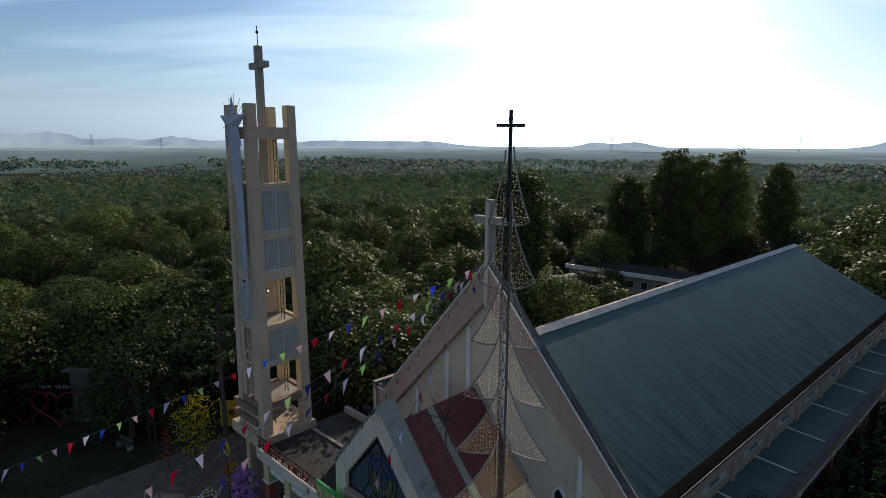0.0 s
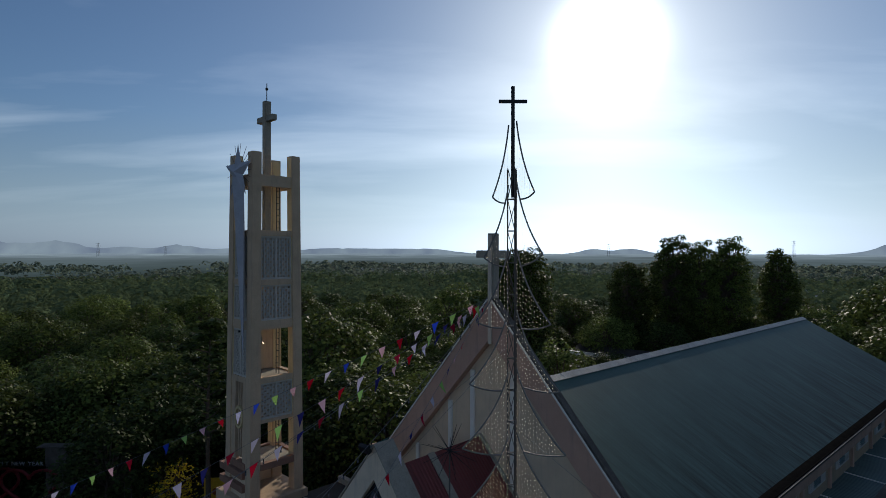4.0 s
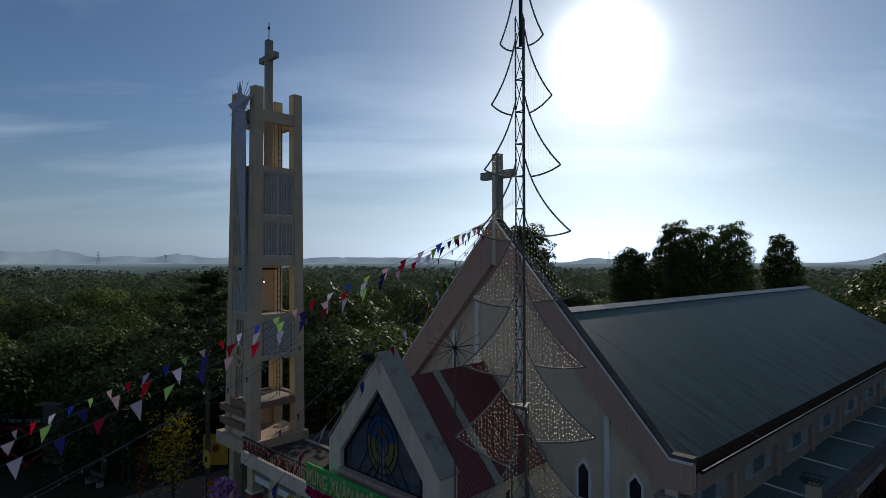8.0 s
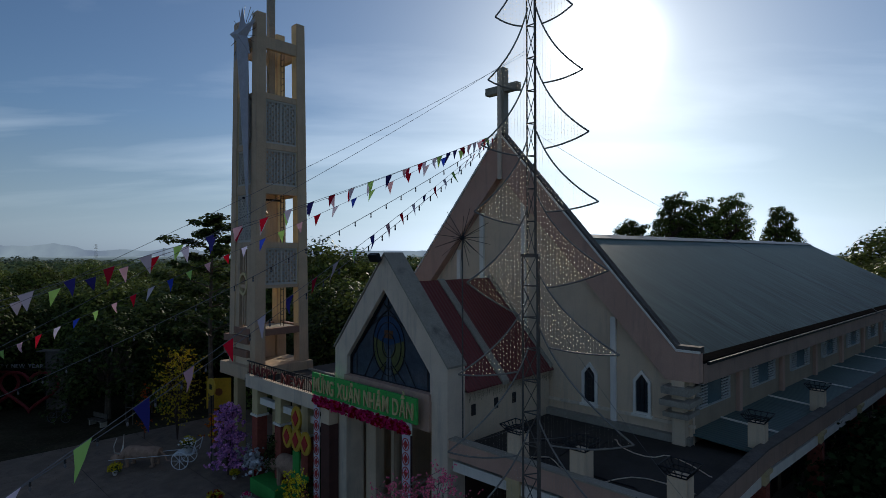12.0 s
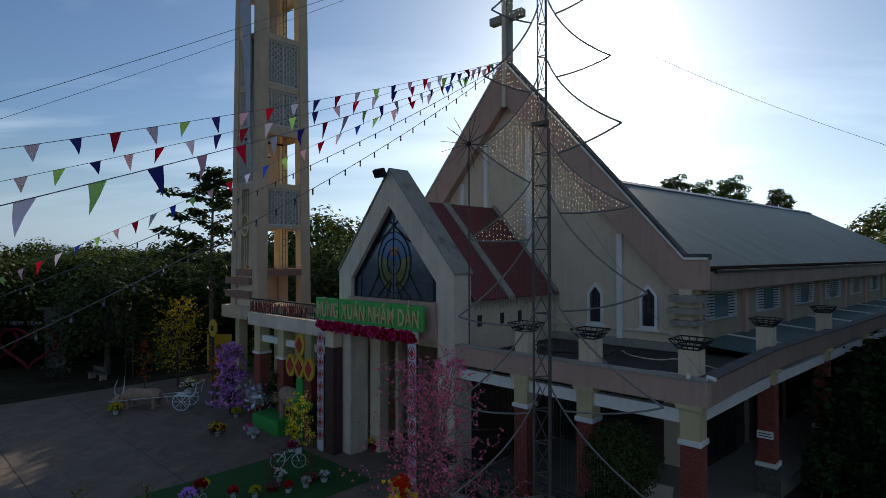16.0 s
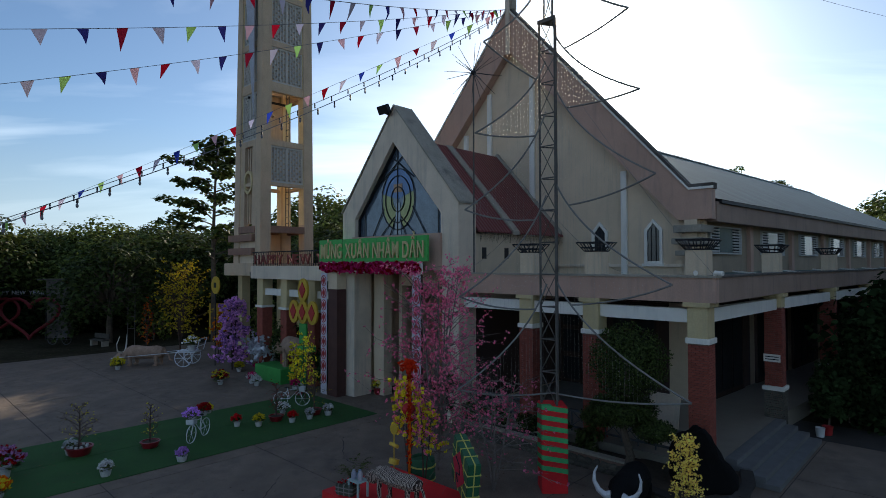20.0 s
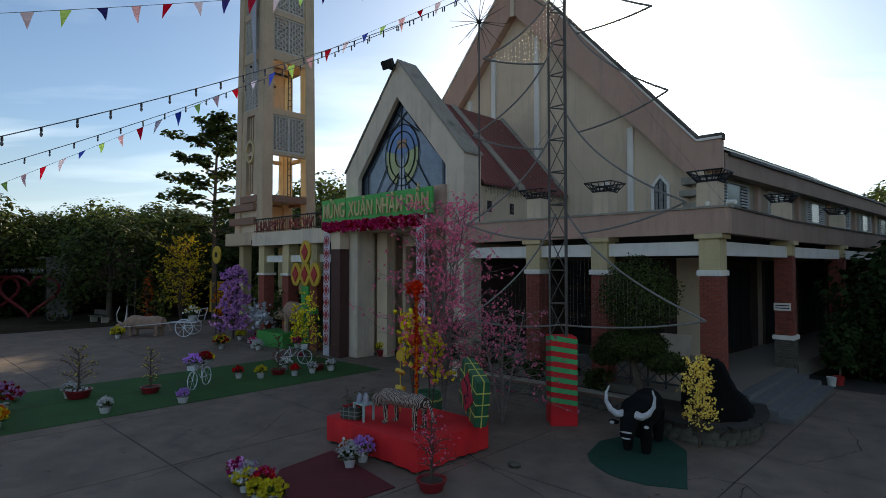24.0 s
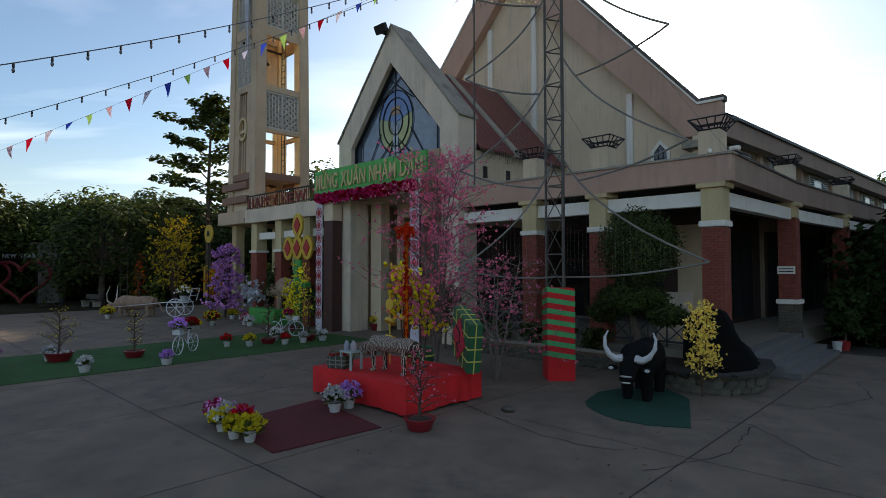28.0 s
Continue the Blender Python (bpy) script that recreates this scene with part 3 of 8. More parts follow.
part("pier", Shape().box(-3.62, -2.75, 0.0, 1.0, 0.0, 6.9), M_OFFWHITE, hall, bevel=0.015)
part("pier", Shape().box(2.75, 3.62, 0.0, 1.0, 0.0, 6.9), M_OFFWHITE, hall, bevel=0.015)
part("lintel", Shape().box(-2.75, 2.75, -0.12, 0.55, 5.75, 7.2), M_PINK, hall)
for sgn in (1, -1):
    for k in range(14):
        b0 = 1.0 + k * 0.4357
        if k == 5:
            continue
        part("roof_sheet", Shape().prism([(0, 11.45), (3.75 * sgn, 7.3), (3.75 * sgn, 7.24), (0, 11.38)][::sgn], b0 + 0.004, b0 + 0.43), M_REDROOF, hall)
    part("roof_strip", Shape().prism([(0, 11.5), (3.8 * sgn, 7.36), (3.8 * sgn, 7.2), (0, 11.34)][::sgn], 3.182, 3.61), M_OLDCON, hall, "grey cement strip down the roof")
    part("roof_flashing", Shape().prism([(0, 11.6), (3.7 * sgn, 7.5), (3.7 * sgn, 7.3), (0, 11.4)][::sgn], 6.9, 7.09), M_OLDCON, hall)
part("hall_side_wall", Shape().box(3.25, 3.5, 1.0, 7.1, 0.0, 7.2), M_CREAM, hall)
part("hall_side_wall", Shape().box(-3.5, -3.25, 1.0, 7.1, 0.0, 7.2), M_CREAM, hall)
part("ceiling", Shape().box(-3.25, 3.25, 0.6, 7.1, 5.6, 5.75), M_OFFWHITE, hall)
part("dado_wall", Shape().box(3.502, 3.515, 1.0, 7.1, 0.6, 4.4), M_SHADE_BROWN, hall, "lower wall with its shade put into a dark brown")
for b in (1.5, 2.95, 4.2):
    part("vent", Shape().box(3.502, 3.52, b, b + 0.26, 6.2, 6.65), M_DARK, hall, "small dark vent opening")
for x, w in ((-2.35, 0.35), (2.2, 0.5)):
    part("door_jamb", Shape().box(x - w, x + w, 1.1, 1.6, 0, 5.6), M_CREAM, hall)
part("door_frame", Shape().box(-1.95, -1.75, 2.0, 2.3, 0, 5.0).box(1.5, 1.7, 2.0, 2.3, 0, 5.0).box(-1.95, 1.7, 2.0, 2.3, 5.0, 5.6), M_CREAM, hall)
part("wing_door", Shape().box(0.3, 0.42, 2.4, 3.6, 0.05, 4.8), paint("orange_brown_wood", (0.34, 0.17, 0.06), 0.5, 0.2, 2, 20, 0.1), hall, "brown wooden door leaf standing open")
# stained glass window
GLASSES = {k: paint("glass_" + k, c, 0.1, 0.25, 2.5, 18, 0.02, metal=0.5, spec=0.9) for k, c in dict(grey=(0.11, 0.15, 0.2), blue=(0.05, 0.12, 0.26), pale=(0.2, 0.25, 0.3), olive=(0.2, 0.225, 0.1), brown=(0.20, 0.11, 0.06)).items()}
glass = part("stained_window", Shape().prism([(-2.72, 7.2), (2.68, 7.2), (2.68, 7.98), (-0.12, 11.15), (-2.72, 8.0)], 0.3, 0.33), GLASSES["grey"], hall, "stained glass in grey, blue and olive with dark leading")


def disc_part(cx, cz, r0, r1, a0, a1, n=20):
    s = Shape()
    o = [(cx + r1 * math.cos(a0 + (a1 - a0) * i / n), cz + r1 * 1.25 * math.sin(a0 + (a1 - a0) * i / n)) for i in range(n + 1)]
    i_ = [(cx + r0 * math.cos(a0 + (a1 - a0) * i / n), cz + r0 * 1.25 * math.sin(a0 + (a1 - a0) * i / n)) for i in range(n + 1)]
    for k in range(n):
        s.prism([i_[k], o[k], o[k + 1], i_[k + 1]], 0.28, 0.298)
    return s


part("pane", disc_part(-0.1, 8.75, 0.0, 1.02, 0.25, 2.9), GLASSES["blue"], glass, "blue upper half disc")
part("pane", disc_part(-0.1, 8.75, 0.35, 1.0, -1.25, 0.22), GLASSES["olive"], glass, "olive wing")
part("pane", disc_part(-0.1, 8.75, 0.35, 1.0, 2.93, 4.4), GLASSES["olive"], glass, "olive wing")
part("pane", Shape().prism([(-0.3, 7.25), (0.1, 7.25), (0.02, 8.6), (-0.22, 8.6)], 0.275, 0.297), GLASSES["pale"], glass)
part("pane", Shape().prism([(-0.38, 9.05), (0.18, 9.05), (0.18, 9.4), (-0.38, 9.4)], 0.27, 0.279), GLASSES["brown"], glass)
bars = [[(-0.12, 11.1), (-0.12, 7.2)], [(-2.3, 7.2), (-2.3, 8.5)], [(2.3, 7.2), (2.3, 8.45)], [(-1.75, 7.2), (-1.0, 8.4)], [(1.6, 7.2), (0.8, 8.4)], [(-0.5, 10.6), (0.9, 9.6)], [(0.3, 10.6), (-1.1, 9.6)], [(-1.75, 9.1), (-0.9, 9.9)], [(1.6, 9.1), (0.7, 9.9)], [(-2.0, 8.7), (-0.5, 10.5)], [(1.85, 8.7), (0.25, 10.5)], [(-0.6, 7.2), (-0.25, 7.9)], [(0.4, 7.2), (0.05, 7.9)], [(-1.2, 7.2), (-0.3, 8.0)], [(1.0, 7.2), (0.1, 8.0)]]
for pts in bars:
    part("leading", Shape().tube([(x, 0.26, z) for x, z in pts], 0.022, 5), M_IRON, glass)
for r in (1.04, 0.8, 0.42):
    part("leading", Shape().tube([(-0.1 + r * math.cos(t * 0.2618), 0.26, 8.75 + r * 1.25 * math.sin(t * 0.2618)) for t in range(25)], 0.022, 5), M_IRON, glass)
part("window_edge", Shape().ring([(-2.74, 7.15), (2.7, 7.15), (2.7, 8.0), (-0.12, 11.2), (-2.74, 8.02)], [(-2.64, 7.22), (2.6, 7.22), (2.6, 7.95), (-0.12, 11.02), (-2.64, 7.97)], 0.2, 0.29), M_IRON, glass)
lampf = thing("floodlight", at(-1.5, -7.3, 12.4), "black floodlight on the peak of the hall", "floodlight")
part("housing", Shape().turned_box((0, -0.15, 0.12), (0.3, 0, 0), (0, 0.1, 0.05), (0, -0.08, 0.16)), M_IRON, lampf, bevel=0.02)
part("bracket", Shape().box(-0.06, 0.06, -0.1, 0.2, -0.05, 0.06), M_IRON, lampf)

# lamps hung as a fringe along the hall's eaves
rnd.seed(37)
fringe, fringe_bulbs = Shape(), Shape()
plain_bulb = paint("amber_lamp_glass", (0.45, 0.33, 0.2), 0.4, 0.2, 6, 30, 0.0)
for k in range(115):
    y, drop = -6.1 + k * 0.052, rnd.uniform(0.18, 0.42)
    x = VX + 3.77 + rnd.gauss(0, 0.015)
    fringe.tube([(x, y, 7.24), (x + rnd.gauss(0, 0.02), y, 7.24 - drop)], 0.004, 3, close=False)
    for q in range(int(drop / 0.07)):
        fringe_bulbs.ball((x, y, 7.2 - q * 0.07), 0.012, 0.012, 0.016, n=3, m=4)
fr_lamps = thing("lamp_fringe", at(0, 0), "fringe of small lamps hung along the red roof's eaves", "lamp string")
tagged(part("wire", fringe, M_IRON, fr_lamps), kind="stuff")
tagged(part("bulb", fringe_bulbs, plain_bulb, fr_lamps), kind="stuff")
# ---- portico ----
portico = thing("portico", at(0, 0), "flat-roofed portico with brick pillars round the church front", "portico")
part("platform", Shape().box(2.5, 11.3, -6.95, -0.01, 0.0, 0.6), M_TILE, portico, "pale tiled floor")
part("platform", skewed(Shape().box(8.72, 11.3, 0.0, 46, 0.0, 0.598)), M_TILE, portico)
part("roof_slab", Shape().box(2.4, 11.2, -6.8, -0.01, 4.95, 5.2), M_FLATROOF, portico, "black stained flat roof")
part("parapet", Shape().box(2.4, 11.5, -7.05, -6.8, 4.95, 5.62), M_PINK, portico)
part("parapet_cap", Shape().box(2.35, 11.54, -7.1, -6.7, 5.622, 5.68), M_OLDCON, portico)
s = skewed(Shape().box(11.2, 11.5, -6.8, 0.0, 4.95, 5.62).box(11.2, 11.5, 0.0, 47.5, 4.95, 5.62))
part("parapet", s, M_SHADEPINK, portico)
s = skewed(Shape().box(11.1, 11.54, -6.7, 0.0, 5.622, 5.68).box(11.1, 11.54, 0.0, 47.5, 5.622, 5.68))
part("parapet_cap", s, M_DARKTOP, portico)
# ceiling in the near-black roof colour, which paints in the portico's shade
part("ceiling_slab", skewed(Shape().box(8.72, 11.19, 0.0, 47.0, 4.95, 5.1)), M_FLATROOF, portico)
part("side_roof", skewed(Shape().prism([(8.705, 5.62), (11.08, 5.42), (11.08, 5.36), (8.705, 5.56)], 0.02, 47.4)), M_SIDEROOF, portico, "pale blue-grey sheet roof with light seams")
for k in range(9):
    part("roof_seam", skewed(Shape().prism([(8.72, 5.69), (11.05, 5.49), (11.05, 5.43), (8.72, 5.63)], 3.0 + k * 5.55, 3.09 + k * 5.55)), M_WHITE, portico)
PILLARS = [(2.1, -6.695), (5.365, -6.695), (7.79, -6.695), (10.985, -6.695)] + [(11.25 + SKEW * b, b - 0.15) for b in (0.0, 6.6, 13.2, 19.8, 26.4, 33.0, 39.6)]


def pillar(a, b, stone):
    top = 4.45 if stone else 3.85
    p = part("pillar", Shape().box(a - 0.25, a + 0.25, b - 0.25, b + 0.25, 0.6 if not stone else 1.7, top), M_MORTAR, portico, "brick-faced pillar")
    part("shaft", Shape().box(a - 0.27, a + 0.27, b - 0.27, b + 0.27, top + 0.002, 4.82), M_YELLOW, p, bevel=0.01)
    part("capital", Shape().box(a - 0.36, a + 0.36, b - 0.36, b + 0.36, 4.82, 4.948), M_YELLOW, p, bevel=0.01)
    if stone:
        part("stone_core", Shape().box(a - 0.27, a + 0.27, b - 0.27, b + 0.27, 0.0, 1.55), M_MORTAR, p)
        part("band", Shape().box(a - 0.35, a + 0.35, b - 0.35, b + 0.35, 1.55, 1.7), M_WHITE, p, bevel=0.015)
    else:
        part("band", Shape().box(a - 0.32, a + 0.32, b - 0.32, b + 0.32, top - 0.02, top + 0.13), M_WHITE, p, bevel=0.015)
    return p


pillar_parts = [(a, b, i > 3, pillar(a, b, i > 3)) for i, (a, b) in enumerate(PILLARS) if i]
for (a0, b0), (a1, b1) in zip(PILLARS[:3], PILLARS[1:4]):
    part("tie_beam", Shape().box(a0 + 0.272, a1 - 0.272, b0 - 0.15, b0 + 0.15, 4.38, 4.76), M_WHITE, portico)
for (a0, b0), (a1, b1) in zip(PILLARS[3:10], PILLARS[4:11]):
    s = Shape().box(-0.15, 0.15, 0.272, 6.328, 4.38, 4.76)
    s.v = [(x + a0 + (a1 - a0) * y / 6.6, y + b0, z) for x, y, z in s.v]
    part("tie_beam", s, M_WHITE, portico)
M_RAIL = paint("dark_grey_rail", (0.07, 0.075, 0.08), 0.5, 0.2, 3, 30, 0.05)
# rail between the front pillars
for i in (0, 1, 2):
    a0, a1 = PILLARS[i][0] + 0.28, PILLARS[i + 1][0] - 0.28
    s = Shape().box(a0, a1, -6.65, -6.55, 1.24, 1.3).box(a0, a1, -6.63, -6.57, 0.72, 0.77)
    n = max(2, round((a1 - a0) / 0.55))
    for k in range(n):
        x0, x1 = a0 + (a1 - a0) * k / n, a0 + (a1 - a0) * (k + 1) / n
        s.tube([(x0, -6.6, 0.75), (x1, -6.6, 1.26)], 0.018, 5).tube([(x1, -6.6, 0.75), (x0, -6.6, 1.26)], 0.018, 5).box(x0 - 0.02, x0 + 0.02, -6.62, -6.58, 0.6, 1.28)
    part("railing", s, M_RAIL, portico, "dark rail with crossed bars")
M_DOOR = paint("dark_wood_door", (0.03, 0.017, 0.012), 0.6, 0.3, 2.0, 24, 0.15)
M_DOORGLASS = paint("dull_door_glass", (0.02, 0.022, 0.024), 0.5, 0.2, 2.0, 10, 0.0, spec=0.12)
for a in (3.5, 5.95):
    d = part("double_door", Shape().box(a - 1.0, a + 1.0, -0.06, -0.004, 0.6, 4.3), M_DOOR, church, "dark wooden double door with glazed panels")
    for k in (-0.5, 0.5):
        for z in (0.75, 2.0, 3.2):
            part("door_panel", Shape().box(a + k - 0.4, a + k + 0.4, -0.09, -0.062, z, z + 1.0), M_DOORGLASS, d)
    part("door_frame", Shape().ring([(a - 1.08, 0.6), (a + 1.08, 0.6), (a + 1.08, 4.4), (a - 1.08, 4.4)], [(a - 1.0, 0.61), (a + 1.0, 0.61), (a + 1.0, 4.3), (a - 1.0, 4.3)], -0.12, -0.005), M_SHADE_BROWN, d)
# dark sheets over the cream wall, painted shade inside the portico
part("dado_wall", Shape().box(2.4, 8.9, -0.05, -0.003, 4.41, 4.94), M_SHADE_BROWN, church)
part("dado_wall", Shape().box(2.4, 7.45, -0.045, -0.003, 0.6, 4.4), M_SHADE_BROWN, church)
for k in range(9):
    b = 0.55 + k * 5.0
    part("dado_wall", skewed(Shape().box(8.701, 8.715, b + 3.3 if k else b, b + 4.3, 0.6, 4.9)), M_SHADE_BROWN, church)
    d = part("side_door", skewed(Shape().box(8.702, 8.76, b, b + 3.3, 0.6, 4.2)), M_DOOR, church, "dark wooden side door")
    for q in range(3):
        part("door_panel", skewed(Shape().box(8.762, 8.79, b + 0.1 + q * 1.08, b + 1.05 + q * 1.08, 0.8, 4.0)), M_DOORGLASS, d)
    part("door_frame", skewed(Shape().ring([(b - 0.12, 0.6), (b + 3.42, 0.6), (b + 3.42, 4.32), (b - 0.12, 4.32)], [(b, 0.61), (b + 3.3, 0.61), (b + 3.3, 4.2), (b, 4.2)], 8.702, 8.8, "x")), M_SHADE_BROWN, d)
# steps on the side
for k in range(3):
    part("step", Shape().box(11.3 + 0.002, 12.65 - 0.34 * k, -5.9, -0.4, 0.15 * k, 0.15 * (k + 1)), M_GRANITE, portico, "grey granite step", bevel=0.012)
part("landing", Shape().box(11.302, 11.62, -5.9, -0.4, 0.45, 0.598), M_GRANITE, portico, bevel=0.012)
# stub posts with wire baskets on the roof
for a, b in ((5.24, -6.45), (7.74, -6.45), (10.85, -6.4), (11.0, 0.7), (11.6, 8.0)):
    t = thing("roof_lamp_post", at(a, b, 5.2), "short plastered post with an open black iron basket", "lamp post", "stub posts on the portico roof")
    part("post", Shape().box(-0.28, 0.28, -0.28, 0.28, 0, 1.18), M_CREAM, t, bevel=0.02)
    basket = None
    for z, r in ((1.2, 0.27), (1.31, 0.34), (1.47, 0.46)):
        hoop = Shape().tube([(-r, -r, z), (r, -r, z), (r, r, z), (-r, r, z), (-r, -r, z)], 0.022, 5)
        if basket:
            part("hoop", hoop, M_IRON, basket)
        else:
            basket = part("basket", hoop, M_IRON, t, "black iron wire basket")
    for i in range(-2, 3):
        for q in ((0.135 * i, -0.27, 0.23 * i, -0.46), (0.135 * i, 0.27, 0.23 * i, 0.46), (-0.27, 0.135 * i, -0.46, 0.23 * i), (0.27, 0.135 * i, 0.46, 0.23 * i)):
            part("bar", Shape().tube([(q[0], q[1], 1.2), (q[2], q[3], 1.47)], 0.016, 5), M_IRON, basket)
# flat roof and balcony beside the tower
wing = thing("wing", at(0, 0), "low wing with a stained flat roof and balcony front", "wing")
part("roof_slab", Shape().box(-13.6, -4.79, -7.2, -0.01, 5.3, 5.55), M_FLATROOF, wing, "dark stained flat roof")
part("front_beam", Shape().box(-13.0, -4.79, -7.45, -7.2, 5.2, 5.9), M_OFFWHITE, wing)
part("back_parapet", Shape().box(-13.5, -8.9, -0.35, -0.02, 5.55, 5.95), M_OLDCON, wing)
part("cross_rib", Shape().box(-12.9, -4.8, -3.4, -3.2, 5.55, 5.63), M_OLDCON, wing)
part("back_pedestal", Shape().box(-9.9, -9.4, -0.6, -0.1, 5.55, 6.5), M_PINK, wing, bevel=0.02)
part("back_pedestal", Shape().box(-9.3, -8.95, -0.8, 0.0, 6.0, 7.6), M_OLDCON, wing, bevel=0.02)
part("water_box", Shape().box(-6.6, -5.9, -5.4, -4.7, 5.55, 6.1), M_OLDCON, wing, bevel=0.02)
for a, b in ((-12.4, -6.9), (-9.9, -6.9), (-7.3, -6.9)):
    p = part("pillar", Shape().box(a - 0.3, a + 0.3, b - 0.3, b + 0.3, 0.0, 3.6), M_BRICK, wing, "dark red pillar")
    part("band", Shape().box(a - 0.38, a + 0.38, b - 0.38, b + 0.38, 3.6, 3.72), M_WHITE, p)
    part("shaft", Shape().box(a - 0.3, a + 0.3, b - 0.3, b + 0.3, 3.722, 5.298), M_YELLOW, p)
part("tie_beam", Shape().box(-12.1, -4.8, -7.05, -6.75, 4.3, 4.65), M_WHITE, wing)
part("inner_wall", Shape().box(-12.9, -4.8, -0.5, -0.3, 0, 5.29), M_BROWN, wing)
rail = part("balcony_rail", Shape().box(-12.95, -5.5, -7.38, -7.32, 6.62, 6.68).box(-12.95, -5.5, -7.37, -7.33, 5.98, 6.02), M_IRON, wing, "rusty iron balcony rail")
for k in range(40):
    x = -12.9 + k * 0.188
    part("baluster", Shape().box(x - 0.012, x + 0.012, -7.36, -7.34, 5.9, 6.62), M_IRON, rail)
# hoses and cables left lying on the portico roof
for k, (x0, y0, x1, y1, w) in enumerate(((4.2, -5.9, 10.4, -4.6, 0.9), (3.4, -3.0, 9.2, -5.6, -0.8), (6.2, -1.6, 10.7, -2.9, 0.6), (5.0, -6.1, 6.6, -2.0, 0.5))):
    pts = [(x0 + (x1 - x0) * q / 16 + 0.25 * math.sin(q * 0.9 + k), y0 + (y1 - y0) * q / 16 + w * math.sin(q * 0.2) * math.sin(q * 0.55 + k), 5.225) for q in range(17)]
    single("cable", Shape().tube(pts, 0.022, 5), M_OFFWHITE if k % 2 == 0 else M_IRON, at(0, 0), "loose cable lying in curves on the flat roof", "cable", "cables on the portico roof")
# ---- bell tower ----
TW = thing("bell_tower", at(-15.1, -4.85), "tall square off-white bell tower with four corner posts", "bell tower")
HX, HY, PW = 1.5, 1.62, 0.6
for sx, sy in ((1, -1), (1, 1), (-1, -1), (-1, 1)):
    x, y = sx * (HX - PW / 2), sy * (HY - PW / 2)
    part("post", Shape().box(x - PW / 2, x + PW / 2, y - PW / 2, y + PW / 2, 6.05, 27.1), M_TOWER, TW, bevel=0.02)
    part("column", Shape().box(x - 0.27, x + 0.27, y - 0.27, y + 0.27, 0.0, 5.3), M_YELLOW, TW, "pale yellow column", bevel=0.02)
X1, Y1 = HX - PW, HY - PW
M_SUNLIT_FACE = paint("sunlit_yellow_plaster", (0.72, 0.56, 0.31), 0.8, 0.14, 0.9, 24, 0.12, dirt=(0.4, 0.3, 0.18), dirt_amount=0.4, streak=True)
for sx in (1, -1):
    for sy in (1, -1):
        # yellow linings put the warm sunlight onto the posts' inward faces
        x, y = sx * X1, sy * Y1
        part("lining", Shape().box(min(x, x - sx * 0.012), max(x, x - sx * 0.012), min(y + sy * 0.05, y + sy * 0.55), max(y + sy * 0.05, y + sy * 0.55), 8.4, 27.0), M_SUNLIT_FACE, TW, "thin inner face with sunlight put into its yellow")
        part("lining", Shape().box(min(x + sx * 0.05, x + sx * 0.55), max(x + sx * 0.05, x + sx * 0.55), min(y, y - sy * 0.012), max(y, y - sy * 0.012), 8.4, 27.0), M_SUNLIT_FACE, TW, "thin inner face with sunlight put into its yellow")
M_LATTICE = paint("pierced_white_block", (0.52, 0.48, 0.42), 0.75, 0.12, 2.0, 24, 0.1, dirt=(0.3, 0.29, 0.28), dirt_amount=0.4)


def ring_beam(z0, z1, mat=M_TOWER, out=-0.06, name="ring_beam"):
    """A beam round all four sides between the posts."""
    for sgn in (1, -1):
        y = sgn * (HY + out)
        part(name, Shape().box(-X1, X1, min(y, y - sgn * 0.3), max(y, y - sgn * 0.3), z0, z1), mat, TW)
        x = sgn * (HX + out)
        part(name, Shape().box(min(x, x - sgn * 0.3), max(x, x - sgn * 0.3), -Y1, Y1, z0, z1), mat, TW)


for z0, z1 in ((25.05, 25.75), (22.0, 22.35), (19.0, 19.35), (16.3, 16.85), (13.05, 13.4), (10.65, 10.85)):
    ring_beam(z0, z1)
ring_beam(7.85, 8.25, M_BROWN, 0.03)
for z in (22.1, 13.15, 8.0):
    part("floor_slab", Shape().box(-HX + 0.35, HX - 0.35, -HY + 0.35, HY - 0.35, z, z + 0.18), M_OLDCON, TW)


